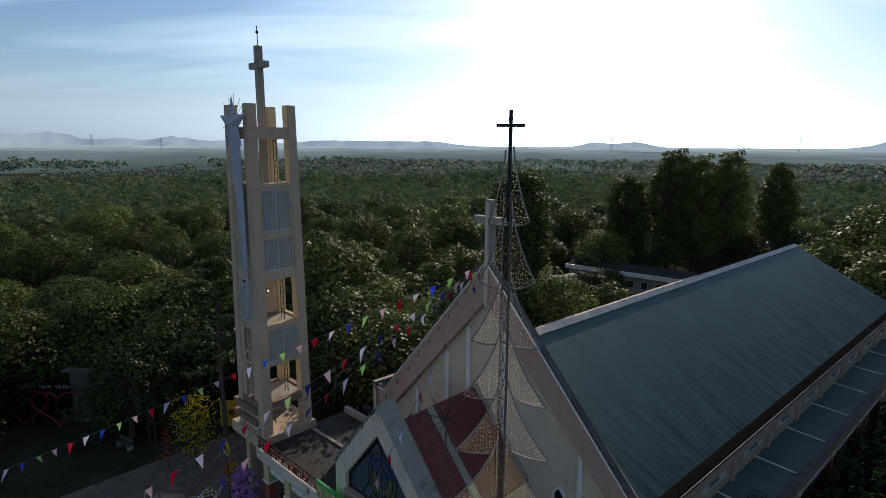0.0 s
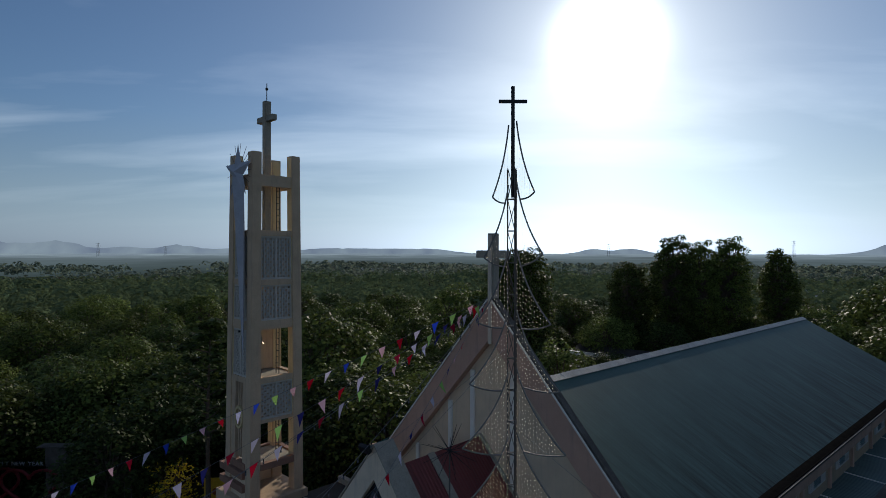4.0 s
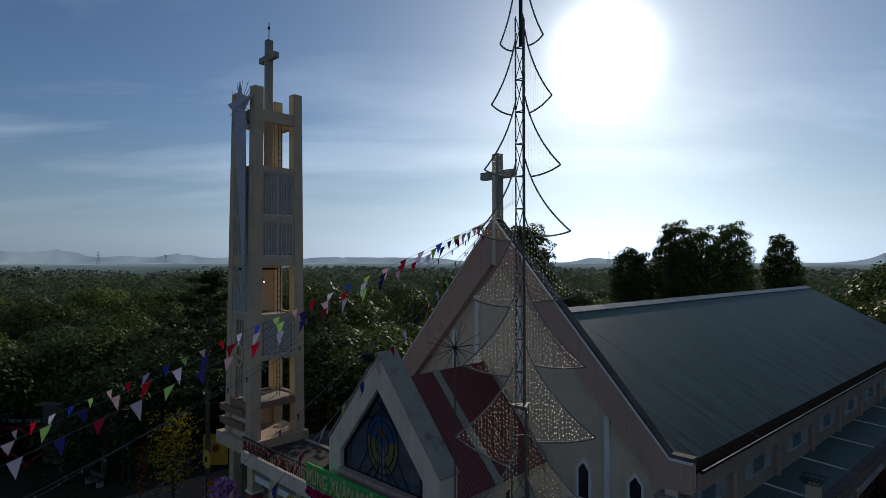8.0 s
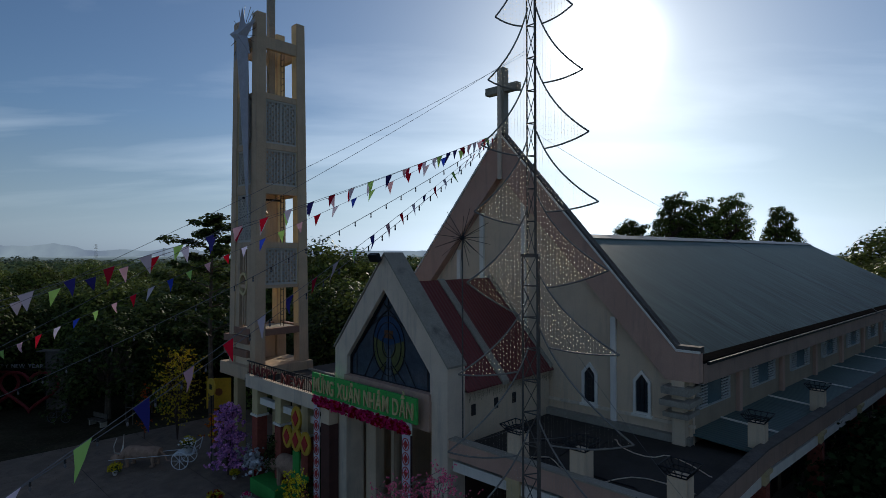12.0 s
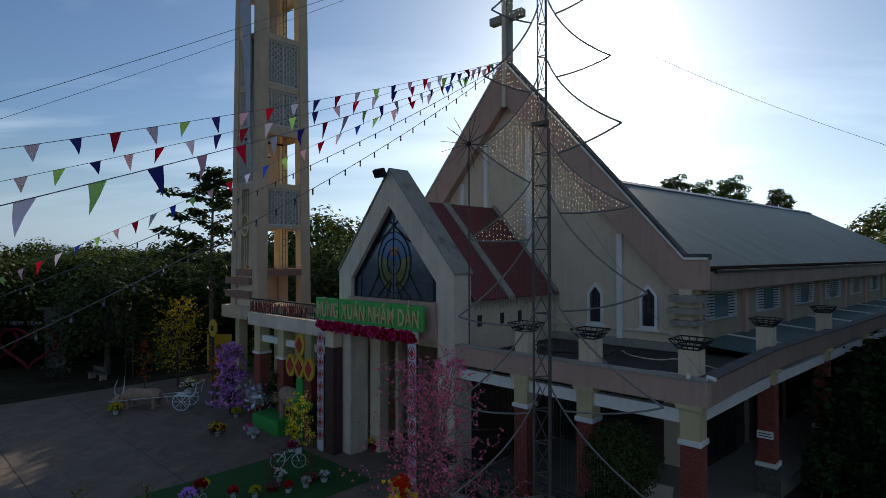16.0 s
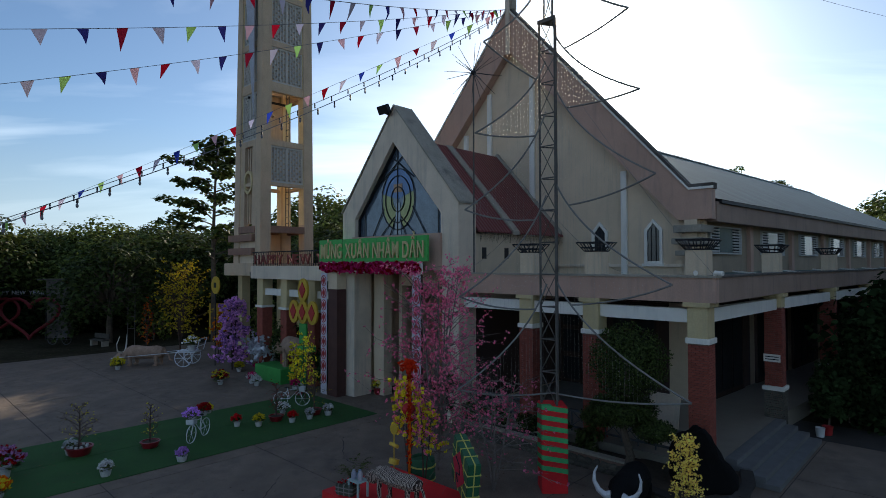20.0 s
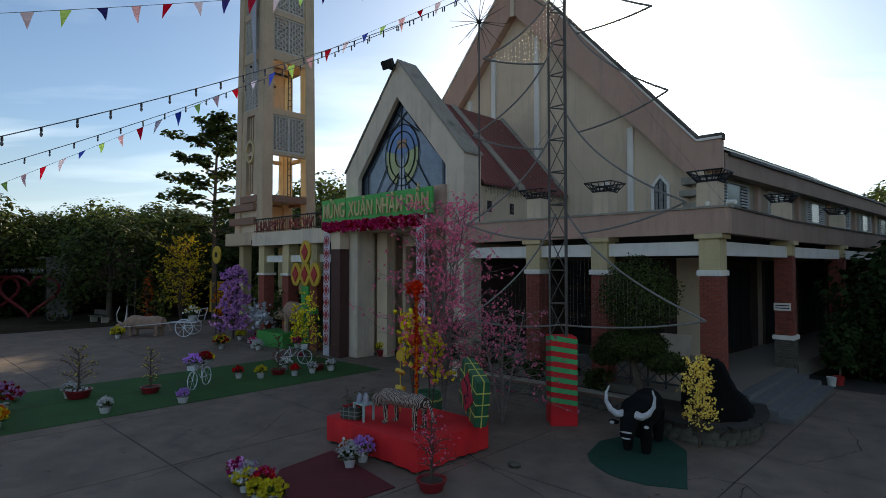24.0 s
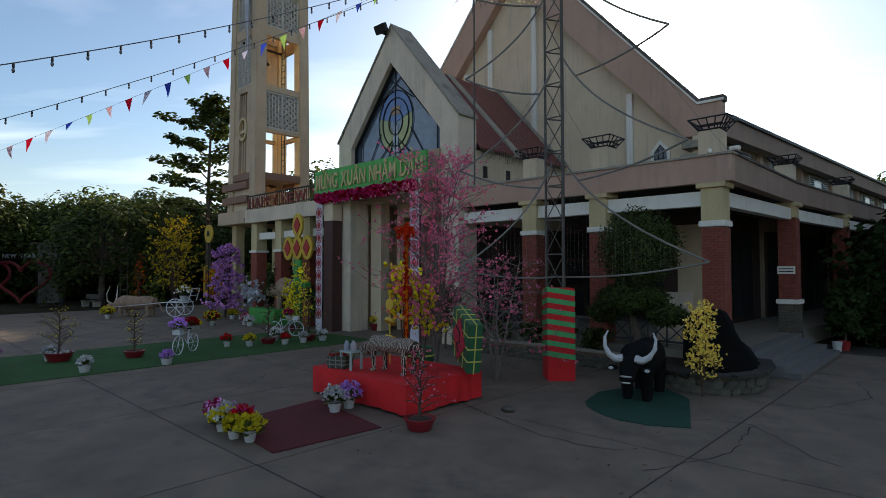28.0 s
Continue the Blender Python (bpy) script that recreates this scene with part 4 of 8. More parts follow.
def lattice(side, z0, z1):
    """A pierced screen of small blocks in two fields, with a frame. side: +x face, -y face or their backs."""
    half = Y1 if side in ("+x", "-x") else X1
    s, fr = Shape(), Shape()
    d = HX - 0.2 if side in ("+x", "-x") else HY - 0.2
    cell = 0.17
    for f0, f1 in ((-half + 0.08, -0.05), (0.05, half - 0.08)):
        n, m = max(2, round((f1 - f0) / cell)), max(2, round((z1 - z0 - 0.2) / cell))
        cw, ch = (f1 - f0) / n, (z1 - z0 - 0.2) / m
        for i in range(n + 1):
            s.box(f0 + i * cw - 0.022, f0 + i * cw + 0.022, -0.05, 0.05, z0 + 0.1, z1 - 0.1)
        for j in range(m + 1):
            s.box(f0, f1, -0.045, 0.045, z0 + 0.1 + j * ch - 0.022, z0 + 0.1 + j * ch + 0.022)
        for i in range(n):
            for j in range(m):
                u, w = f0 + (i + 0.5) * cw, z0 + 0.1 + (j + 0.5) * ch
                if (i + j) % 2:
                    s.turned_box((u, 0, w), (cw * 0.48, 0, ch * 0.48), (0, 0.03, 0), (-0.014, 0, 0.014))
                    s.turned_box((u, 0, w), (cw * 0.48, 0, -ch * 0.48), (0, 0.028, 0), (0.014, 0, 0.014))
    fr.box(-half, half, -0.08, 0.08, z0, z0 + 0.1).box(-half, half, -0.08, 0.08, z1 - 0.1, z1)
    for u in (-half + 0.04, 0, half - 0.04):
        fr.box(u - 0.05, u + 0.05, -0.078, 0.078, z0 + 0.1, z1 - 0.1)
    turn = {"+x": 90, "-x": -90, "-y": 0, "+y": 180}[side]
    m = pose(0, 0, 0, 0, 0, turn) @ pose(0, -d, 0)
    for q in (s, fr):
        q.v = [tuple(m @ Vector(p)) for p in q.v]
    lat = part("screen", s, M_LATTICE, TW, "pierced block screen")
    part("screen_frame", fr, M_LATTICE, lat)
    bk_ = Shape().box(-half, half, 0.32, 0.36, z0, z1)
    bk_.v = [tuple(m @ Vector(p)) for p in bk_.v]
    part("backing", bk_, M_TOWER, lat)


for z0, z1 in ((19.35, 22.0), (16.85, 19.0), (10.85, 13.05)):
    lattice("+x", z0, z1)
for z0, z1 in ((19.35, 22.0), (16.85, 19.0), (13.4, 16.3)):
    lattice("-y", z0, z1)
    lattice("-x", z0, z1)
# tall front window with a ring between bars
for sgn in (1, -1):
    part("front_panel", Shape().box(sgn * 0.45 if sgn > 0 else -X1, X1 if sgn > 0 else -0.45, -HY + 0.06, -HY + 0.3, 8.25, 13.05), M_TOWER, TW)
fw = part("front_window", Shape().box(-0.45, 0.45, -HY + 0.3, -HY + 0.34, 8.4, 13.0), M_BROWN, TW, "tall brown recess with bars and a ring")
for x in (-0.25, 0.0, 0.25):
    part("bar", Shape().box(x - 0.05, x + 0.05, -HY + 0.16, -HY + 0.29, 8.4, 13.0), M_TOWER, fw)
ringm = Shape()
ro, ri = [[(q * 0.42 * math.cos(k * 0.31416) , 10.9 + q * 0.62 * math.sin(k * 0.31416)) for k in range(20)] for q in (1.13, 0.87)]
ringm.ring(ro, ri, -HY + 0.01, -HY + 0.15)
part("ring", ringm, M_YELLOW, fw, "pale yellow oval ring")
# banded foot
part("foot_wall", Shape().box(-HX + 0.05, HX - 0.05, -HY + 0.1, -HY + 0.4, 6.05, 7.85), M_CREAM, TW)
part("foot_wall", Shape().box(-HX + 0.1, -HX + 0.4, -HY + 0.4, HY - 0.1, 6.05, 7.85), M_CREAM, TW)
for z0, z1 in ((7.35, 7.75), (6.55, 6.95)):
    part("foot_band", Shape().box(-2.05, 0.95, -HY - 0.35, -HY + 0.1, z0, z1), M_BROWN, TW, "brown projecting band")
    part("foot_band", Shape().box(-2.05, -HX, -HY + 0.1, HY, z0, z1), M_BROWN, TW, "brown projecting band")
part("base_slab", Shape().box(-2.25, 1.95, -HY - 0.5, HY + 0.35, 5.3, 6.05), M_TOWER, TW, bevel=0.03)
# the shaft draws in a little towards the top
for o in TW.children_recursive:
    if o.type == "MESH" and o.name.split(".")[0] not in ("column", "base_slab", "foot_band"):
        for v in o.data.vertices:
            k = 1 + 0.11 * (25.5 - v.co.z) / 18.5
            v.co.x, v.co.y = v.co.x * k, v.co.y * k
# ladder
lad = Shape()
for x in (0.42, 0.78):
    lad.box(x - 0.02, x + 0.02, 0.55, 0.59, 8.2, 25.6)
for k in range(44):
    lad.box(0.44, 0.76, 0.56, 0.585, 8.5 + 0.39 * k, 8.53 + 0.39 * k)
single("ladder", lad, M_STEEL, at(-15.1, -4.85), "steel ladder fixed up the inside of the bell tower", "ladder")
# tower cross
tc = single("tower_cross", Shape().box(-0.2, 0.2, -0.2, 0.2, 0, 8.35).box(-0.98, -0.2, -0.17, 0.17, 7.03, 7.4).box(0.2, 0.98, -0.17, 0.17, 7.03, 7.4), M_OLDCON, at(-15.1, -4.75, 22.28), "tall weathered concrete cross rising from the tower", "cross", bevel=0.02)
part("lightning_rod", Shape().tube([(0, 0, 8.35), (0, 0, 9.5)], 0.03, 6).ball((0, 0, 9.15), 0.1, 0.1, 0.1, n=5, m=8), M_IRON, tc, smooth=True)
# bell
bell = single("bell", Shape().lathe([(0.02, 0.62), (0.16, 0.6), (0.22, 0.45), (0.26, 0.2), (0.36, 0.02), (0.4, 0.0)], sides=18), paint("dark_bronze", (0.11, 0.08, 0.04), 0.4, 0.3, 3, 20, 0.1, metal=0.9), at(-15.3, -5.2, 15.2), "dark bronze bell hung in the tower opening", "bell", smooth=True)
part("hanger", Shape().box(-0.05, 0.05, -1.3, 1.3, 0.85, 0.97).tube([(0, 0, 0.6), (0, 0, 0.88)], 0.03, 6), M_IRON, bell)
# comet star hung on the tower front
M_TIN = paint("dull_tin", (0.42, 0.42, 0.46), 0.55, 0.15, 1.5, 14, 0.1, metal=0.1)
st = thing("comet_star", at(-15.0, -6.7, 25.9), "grey tin star with a long pointed tail hung on the tower", "star decoration")
pts = [(math.sin(k * math.pi / 5) * (1.75 if k % 2 == 0 else 0.7), math.cos(k * math.pi / 5) * (1.75 if k % 2 == 0 else 0.7)) for k in range(10)]
s = Shape()
for k in range(10):
    p, q = pts[k], pts[(k + 1) % 10]
    s.add([(0, -0.3, 0), (p[0], 0, p[1]), (q[0], 0, q[1])], [(0, 1, 2)])
    s.add([(0, 0.12, 0), (q[0], 0, q[1]), (p[0], 0, p[1])], [(0, 1, 2)])
part("star", s, M_TIN, st)
part("tail", Shape().add([(-0.75, 0, -0.4), (0.75, 0, -0.4), (0.0, -0.34, -0.3), (0.95, -0.1, -11.5), (0.75, 0.1, -5)], [(0, 2, 3), (2, 1, 3), (1, 4, 3), (4, 0, 3)]), M_TIN, st, "long tapering tail")
for k in range(16):
    a = -0.6 + k * 0.5
    part("spike", Shape().tube([(0.5 * math.cos(a), 0.02, 0.5 * math.sin(a) + 0.1), (1.6 * math.cos(a), 0.05, 1.6 * math.sin(a) + 0.2)], 0.014, 4), M_IRON, st)
# ---- lattice mast with its wire tree ----
MX, MY = 2.9, 17.3
MAST = thing("lattice_mast", pose(MX, MY, 0), "thin steel lattice mast with a cross and flared wire tiers", "mast")
base = part("striped_base", Shape().box(-0.34, 0.34, -0.34, 0.34, 0, 2.27), M_REDCLOTH, MAST, "red cloth box with green stripes", bevel=0.015)
for k in range(7):
    z = 0.62 + k * 0.262
    s = Shape().box(-0.346, 0.346, -0.346, 0.346, z, z + 0.125)
    s.v = [(x, y, zz - 0.16 * (x + 0.346) if abs(y + 0.346) < 1e-4 else zz - 0.05 * y - 0.1) for x, y, zz in s.v]
    part("stripe", s, M_GREENCLOTH, base)
WAYS = [(math.cos(a), math.sin(a)) for a in (radians(-75), radians(45), radians(165))]
SECTIONS = ((2.2, 12.6, 0.285, 0.032), (12.6, 23.4, 0.15, 0.024))
for z0, z1, r, thick in SECTIONS:
    for x, y in WAYS:
        part("leg", Shape().tube([(x * r, y * r, z0), (x * r, y * r, z1)], thick, 6), M_STEEL, MAST)
    n = round((z1 - z0) / 0.87)
    step = (z1 - z0) / n
    for i in range(3):
        (x0, y0), (x1, y1) = [(x * r, y * r) for x, y in (WAYS[i], WAYS[(i + 1) % 3])]
        for k in range(n):
            z = z0 + 0.05 + k * step
            part("rung", Shape().tube([(x0, y0, z), (x1, y1, z)], 0.018, 5), M_STEEL, MAST)
            part("brace", Shape().tube([(x0, y0, z), (x1, y1, z + step)] if k % 2 else [(x1, y1, z), (x0, y0, z + step)], 0.014, 4), M_STEEL, MAST)
part("collar", Shape().prism([(x * 0.34, y * 0.34) for x, y in WAYS], 12.56, 12.66, "z"), M_STEEL, MAST, "plate between the two mast sections")
top = part("pole", Shape().tube([(0, 0, 22.6), (0, 0, 25.75)], 0.055, 8), M_IRON, MAST)
part("cross_arm", Shape().box(-0.4, 0.4, -0.035, 0.035, 25.28, 25.37), M_IRON, MAST)
# two flat fins of flared tiers, each tier's lower edge turning back to the next
FINS = [
    [(22.7, 0.75, -45), (21.0, 1.02, -45), (19.12, 1.28, -45), (17.37, 1.57, -45), (15.75, 1.74, -45), (13.96, 2.0, -45), (12.25, 2.27, -45), (10.2, 2.54, -45), (8.12, 2.9, -45), (5.52, 3.26, -45), (2.9, 3.66, -45)],
    [(22.6, 0.6, 192), (20.9, 0.85, 192), (19.1, 1.06, 192), (17.37, 1.27, 192), (15.6, 1.47, 192), (13.8, 1.67, 192), (11.9, 1.87, 192), (9.45, 2.12, 192), (7.42, 2.4, 192), (5.15, 2.55, 192), (2.76, 2.6, 192)],
]
M_POTROPE = paint("dusty_rope", (0.20, 0.19, 0.17), 0.7, 0.2, 8, 30, 0.2)
M_STRAND = paint("pale_clear_wire", (0.30, 0.29, 0.26), 0.4, 0.1, 4, 20, 0.0)
M_BULB = foliage("clear_glint_bulb", (0.92, 0.80, 0.60), 0.08, 0.6, 0.2)
# sun glints on the bulbs are put in as a steady emission
bulb_p = M_BULB.node_tree.nodes["Principled BSDF"]
bulb_p.inputs["Emission Color"].default_value, bulb_p.inputs["Emission Strength"].default_value = (1.0, 0.88, 0.70, 1), 1.6
# the same bulbs for the lower tiers, without the painted glint
M_BULB_DULL = foliage("clear_dull_bulb", (0.85, 0.80, 0.70), 0.08, 0.6, 0.2)


def rib_point(tier, s, rise=2.05):
    """A flared rib: close to the mast at the top, swinging out to its tip."""
    z, r, deg = tier
    q = 0.13 + (r - 0.13) * (0.55 * s + 0.45 * s**2.4)
    return Vector((q * math.cos(radians(deg)), q * math.sin(radians(deg)), z + rise * (1 - s**0.92)))


def bulb_at(s, q, w):
    s.add([q + Vector((0, 0, w)), q + Vector((w, 0, 0)), q + Vector((-w * 0.5, w, 0)), q + Vector((-w * 0.5, -w, 0)), q + Vector((0, 0, -w))], [(0, 1, 2), (0, 2, 3), (0, 3, 1), (4, 2, 1), (4, 3, 2), (4, 1, 3)])


def rib_height(tier, rho, rise):
    """The height of a rib over a given distance from the mast."""
    for k in range(41):
        q = rib_point(tier, k / 40, rise)
        if math.hypot(q.x, q.y) >= rho:
            return q.z
    return tier[0]


rnd.seed(61)
for tiers in FINS:
    for n, tier in enumerate(tiers):
        rise = 2.05 if n < 8 else 2.7
        rib = [rib_point(tier, k / 12, rise) for k in range(13)]
        part("tier_rib", Shape().tube(rib, 0.024, 5), M_POTROPE, MAST)
        tip = rib[-1]
        after = tiers[n + 1] if n + 1 < len(tiers) else None
        rise2 = 2.05 if n < 7 else 2.7
        end = rib_point(after, 0.22, rise2) if after else Vector((0, 0, 2.55))
        mid = tip.lerp(end, 0.45) - Vector((0, 0, 0.12 if n < 8 else 0.22))
        edge = [tip * (1 - t) ** 2 + mid * 2 * t * (1 - t) + end * t**2 for t in (k / 12 for k in range(13))]
        part("tier_edge", Shape().tube(edge, 0.024, 5), M_POTROPE, MAST)
        # strands of small lamps hang straight from the rib to the hem, or to the rib below it
        strands, bulbs = Shape(), Shape()
        away = Vector((math.cos(radians(tier[2])), math.sin(radians(tier[2])), 0))
        rho = 0.16
        inner = math.hypot(end.x, end.y)
        while rho < tier[1] - 0.04:
            hi = rib_height(tier, rho, rise)
            if rho >= inner:
                k = next(k for k in range(12) if math.hypot(edge[k + 1].x, edge[k + 1].y) <= rho + 1e-6)
                r0, r1 = math.hypot(edge[k].x, edge[k].y), math.hypot(edge[k + 1].x, edge[k + 1].y)
                lo = edge[k].lerp(edge[k + 1], (r0 - rho) / max(1e-6, r0 - r1)).z
            else:
                lo = rib_height(after, rho, rise2)
            lean = rnd.gauss(0, 0.012)
            top_, foot_ = away * rho + Vector((0, 0, hi)), away * (rho + lean) + Vector((0, 0, lo))
            strands.tube([top_, foot_], 0.0012 if n < 4 else 0.0015 if n < 8 else 0.0012, 3, close=False)
            m = 0.05
            while m < hi - lo:
                q = top_.lerp(foot_, m / (hi - lo)) + Vector((rnd.gauss(0, 0.012), rnd.gauss(0, 0.012), 0))
                bulb_at(bulbs, q, rnd.uniform(0.009, 0.014) if n < 2 else rnd.uniform(0.011, 0.017) if n < 4 else rnd.uniform(0.012, 0.019) if n < 8 else 0.006)
                m += rnd.uniform(0.08, 0.18) if n < 8 else rnd.uniform(0.1, 0.2)
            rho += 0.085 if n < 2 else rnd.uniform(0.075, 0.115) if n < 8 else rnd.uniform(0.08, 0.13)
        net = part("light_net", strands, M_STRAND, MAST, "net of thin lamp wires")
        tagged(net, kind="stuff")
        tagged(part("net_bulb", bulbs, M_BULB if n < 8 else M_BULB_DULL, net), kind="stuff")
# starburst on a pole
sb = thing("starburst", at(2.75, -6.6, 5.68), "starburst of thin black rods on a tall pole", "starburst decoration")
part("pole", Shape().tube([(0, 0, -0.1), (0, 0, 7.6)], 0.03, 6), M_STEEL, sb)
for k in range(22):
    u = -1 + 2 * (k + 0.5) / 22
    a = k * 2.39996
    d = Vector((math.sqrt(1 - u * u) * math.cos(a), math.sqrt(1 - u * u) * math.sin(a), u))
    part("ray", Shape().tube([(0, 0, 7.6), Vector((0, 0, 7.6)) + d * 1.15], 0.014, 4, 0.008), M_IRON, sb)
part("hub", Shape().ball((0, 0, 7.6), 0.09, 0.09, 0.09, n=6, m=8), M_IRON, sb, smooth=True)
# ---- trees ----
def crown_clump(s, c, r, n, size, up=0.35):
    """Leaves in one uneven clump round c."""
    for _ in range(n):
        d = Vector((rnd.gauss(0, 1), rnd.gauss(0, 1), rnd.gauss(0, 0.75)))
        d.normalize()
        p = Vector(c) + d * r * rnd.uniform(0.55, 1.08)
        w = Vector((rnd.gauss(0, 1), rnd.gauss(0, 1), rnd.gauss(0, 0.6))).normalized()
        nrm = (d + Vector((rnd.gauss(0, 0.32), rnd.gauss(0, 0.32), up + rnd.gauss(0, 0.25)))).normalized()
        k = size * rnd.uniform(0.6, 1.35)
        s.leaf(p, (w - nrm * w.dot(nrm)) * k, k * 0.3, nrm)


def tree_shapes(height, spread, trunk, clumps, leaves, size, low=0.35, flat=0.6, seed=1):
    """A tapered trunk with limbs, and a crown of leaf clumps at their ends."""
    rnd.seed(seed)
    wood, crown = Shape(), Shape()
    lean = Vector((rnd.gauss(0, 0.03), rnd.gauss(0, 0.03), 1))
    path = [lean * (height * 0.8 * k / 6) + Vector((rnd.gauss(0, 0.03), rnd.gauss(0, 0.03), 0)) * height * 0.2 * (k > 0) for k in range(7)]
    wood.tube(path, trunk, 7, trunk * 0.25)
    for i in range(clumps):
        u = (i + 0.5) / clumps
        z = height * (low + (0.97 - low) * u)
        prof = math.sin(math.pi * min(1.0, 0.12 + 0.88 * u)) ** flat
        a = i * 2.39996 + rnd.uniform(-0.5, 0.5)
        r = spread * prof * rnd.uniform(0.35, 1.0)
        c = Vector((r * math.cos(a), r * math.sin(a), z)) + lean * 0.0
        base = path[min(5, int(6 * max(0.15, z / height - 0.25) / 0.8))]
        mid = base.lerp(c, 0.55) + Vector((0, 0, 0.06 * height * rnd.random()))
        wood.tube([base, mid, c], trunk * 0.3, 4, trunk * 0.07, close=False)
        crown_clump(crown, c, spread * rnd.uniform(0.2, 0.38), leaves, size)
    return wood, crown


def dome_tree(height, spread, depth, trunk, clumps, leaves, size, seed, low=-0.25, swell=0.26):
    """A tree with a domed crown: leafy clumps over a shell, each with its leaves on its upper side."""
    rnd.seed(seed)
    wood, crown = Shape(), Shape()
    core = Vector((rnd.gauss(0, 0.1), rnd.gauss(0, 0.1), height - depth))
    wood.tube([(0, 0, 0), core * 0.5 + Vector((rnd.gauss(0, 0.15), 0, 0)), core], trunk, 7, trunk * 0.55)
    for i in range(clumps):
        e = low + (1 - low) * (i + 0.5) / clumps
        a = i * 2.39996 + rnd.uniform(-0.3, 0.3)
        flat = math.sqrt(max(0.0, 1 - e * e))
        lump = 1 + 0.22 * noise.noise(Vector((math.cos(a) * 1.3, math.sin(a) * 1.3, e * 1.5 + seed)))
        k = lump * rnd.uniform(0.66, 0.88)
        c = core + Vector((spread * flat * math.cos(a), spread * flat * math.sin(a), depth * e)) * k
        wood.tube([core - Vector((0, 0, depth * 0.3)), core.lerp(c, 0.55) + Vector((0, 0, 0.15)), c], trunk * 0.35, 4, trunk * 0.08, close=False)
        r = spread * swell * rnd.uniform(0.75, 1.25)
        for _ in range(leaves):
            d = Vector((rnd.gauss(0, 1), rnd.gauss(0, 1), rnd.gauss(0.35, 0.8))).normalized()
            p = c + Vector((d.x * r, d.y * r, d.z * r * 0.72)) * rnd.uniform(0.75, 1.08)
            nrm = (d * 0.8 + Vector((rnd.gauss(0, 0.3), rnd.gauss(0, 0.3), 0.45 + rnd.gauss(0, 0.25)))).normalized()
            w = Vector((rnd.gauss(0, 1), rnd.gauss(0, 1), rnd.gauss(-0.3, 0.5))).normalized()
            q = size * rnd.uniform(0.6, 1.35)
            crown.leaf(p, (w - nrm * w.dot(nrm)) * q, q * 0.34, nrm)
    return wood, crown


def layered_tree(height, reach, trunk, boughs_, leaves, size, seed):
    """A straight sparse tree whose boughs carry flat pads of leaves with gaps between."""
    rnd.seed(seed)
    wood, crown = Shape(), Shape()
    wood.tube([(0, 0, 0), (0.1, 0.1, height * 0.5), (0.0, -0.1, height * 0.97)], trunk, 8, trunk * 0.2)
    for i in range(boughs_):
        u = (i + 0.5) / boughs_
        z = height * (0.36 + 0.6 * u)
        a = i * 2.39996 + rnd.uniform(-0.4, 0.4)
        long_ = reach * (0.55 + 0.45 * math.sin(math.pi * min(1, 0.25 + 0.8 * u))) * rnd.uniform(0.6, 1.05) * (1.0 if u < 0.85 else 0.5)
        end = Vector((math.cos(a) * long_, math.sin(a) * long_, z + long_ * 0.28))
        base = Vector((0, 0, z))
        wood.tube([base, base.lerp(end, 0.5) + Vector((0, 0, 0.12)), end], trunk * 0.28, 5, trunk * 0.06, close=False)
        for t in (0.5, 0.75, 1.0):
            c = base.lerp(end, t) + Vector((rnd.gauss(0, 0.25), rnd.gauss(0, 0.25), 0.1))
            r = rnd.uniform(0.5, 0.95)
            for _ in range(leaves):
                d = Vector((rnd.gauss(0, 1), rnd.gauss(0, 1), rnd.gauss(0, 1))).normalized() * rnd.random() ** 0.4
                p = c + Vector((d.x * r, d.y * r, d.z * r * 0.42))
                nrm = Vector((rnd.gauss(0, 0.5), rnd.gauss(0, 0.5), 1)).normalized()
                w = Vector((rnd.gauss(0, 1), rnd.gauss(0, 1), -0.4)).normalized()
                q = size * rnd.uniform(0.7, 1.3)
                crown.leaf(p, w * q, q * 0.36, nrm)
    return wood, crown


def tree_kind(name, shapes, leaf):
    wood, crown = shapes
    return (mesh_of(wood, "trunk", M_BARK), mesh_of(crown, "crown", leaf), name)


TREES = {
    "broad": tree_kind("tree", dome_tree(9.2, 5.0, 4.6, 0.28, 62, 120, 0.34, 3), M_LEAF),
    "round": tree_kind("tree", dome_tree(8.2, 4.2, 4.2, 0.24, 54, 120, 0.31, 5), M_LEAF_DARK),
    "light": tree_kind("tree", dome_tree(8.8, 4.4, 4.6, 0.24, 56, 120, 0.32, 8), M_LEAF_LIGHT),
    "slim": tree_kind("tree", dome_tree(11.0, 3.3, 6.2, 0.22, 54, 110, 0.31, 11, -0.6), M_LEAF),
    "tall": tree_kind("tree", dome_tree(24.0, 5.0, 11.0, 0.5, 160, 190, 0.36, 14, -0.92, 0.22), M_LEAF),
    "tall2": tree_kind("tree", dome_tree(24.0, 4.0, 11.0, 0.45, 140, 180, 0.35, 17, -0.92, 0.24), M_LEAF),
    "airy": tree_kind("tree", layered_tree(16.2, 3.9, 0.22, 26, 70, 0.36, 21), M_LEAF_DARK),
    "yard": tree_kind("tree", dome_tree(8.4, 3.8, 4.6, 0.24, 64, 110, 0.3, 33, -0.6), M_LEAF_DARK),
    "thicket": tree_kind("shrub", tree_shapes(5.2, 3.4, 0.08, 40, 85, 0.42, 0.04, 0.4, 27), M_LEAF_SHADED),
    "shrub": tree_kind("shrub", tree_shapes(3.4, 1.7, 0.07, 16, 55, 0.3, 0.12, 0.5, 24), M_LEAF),
}
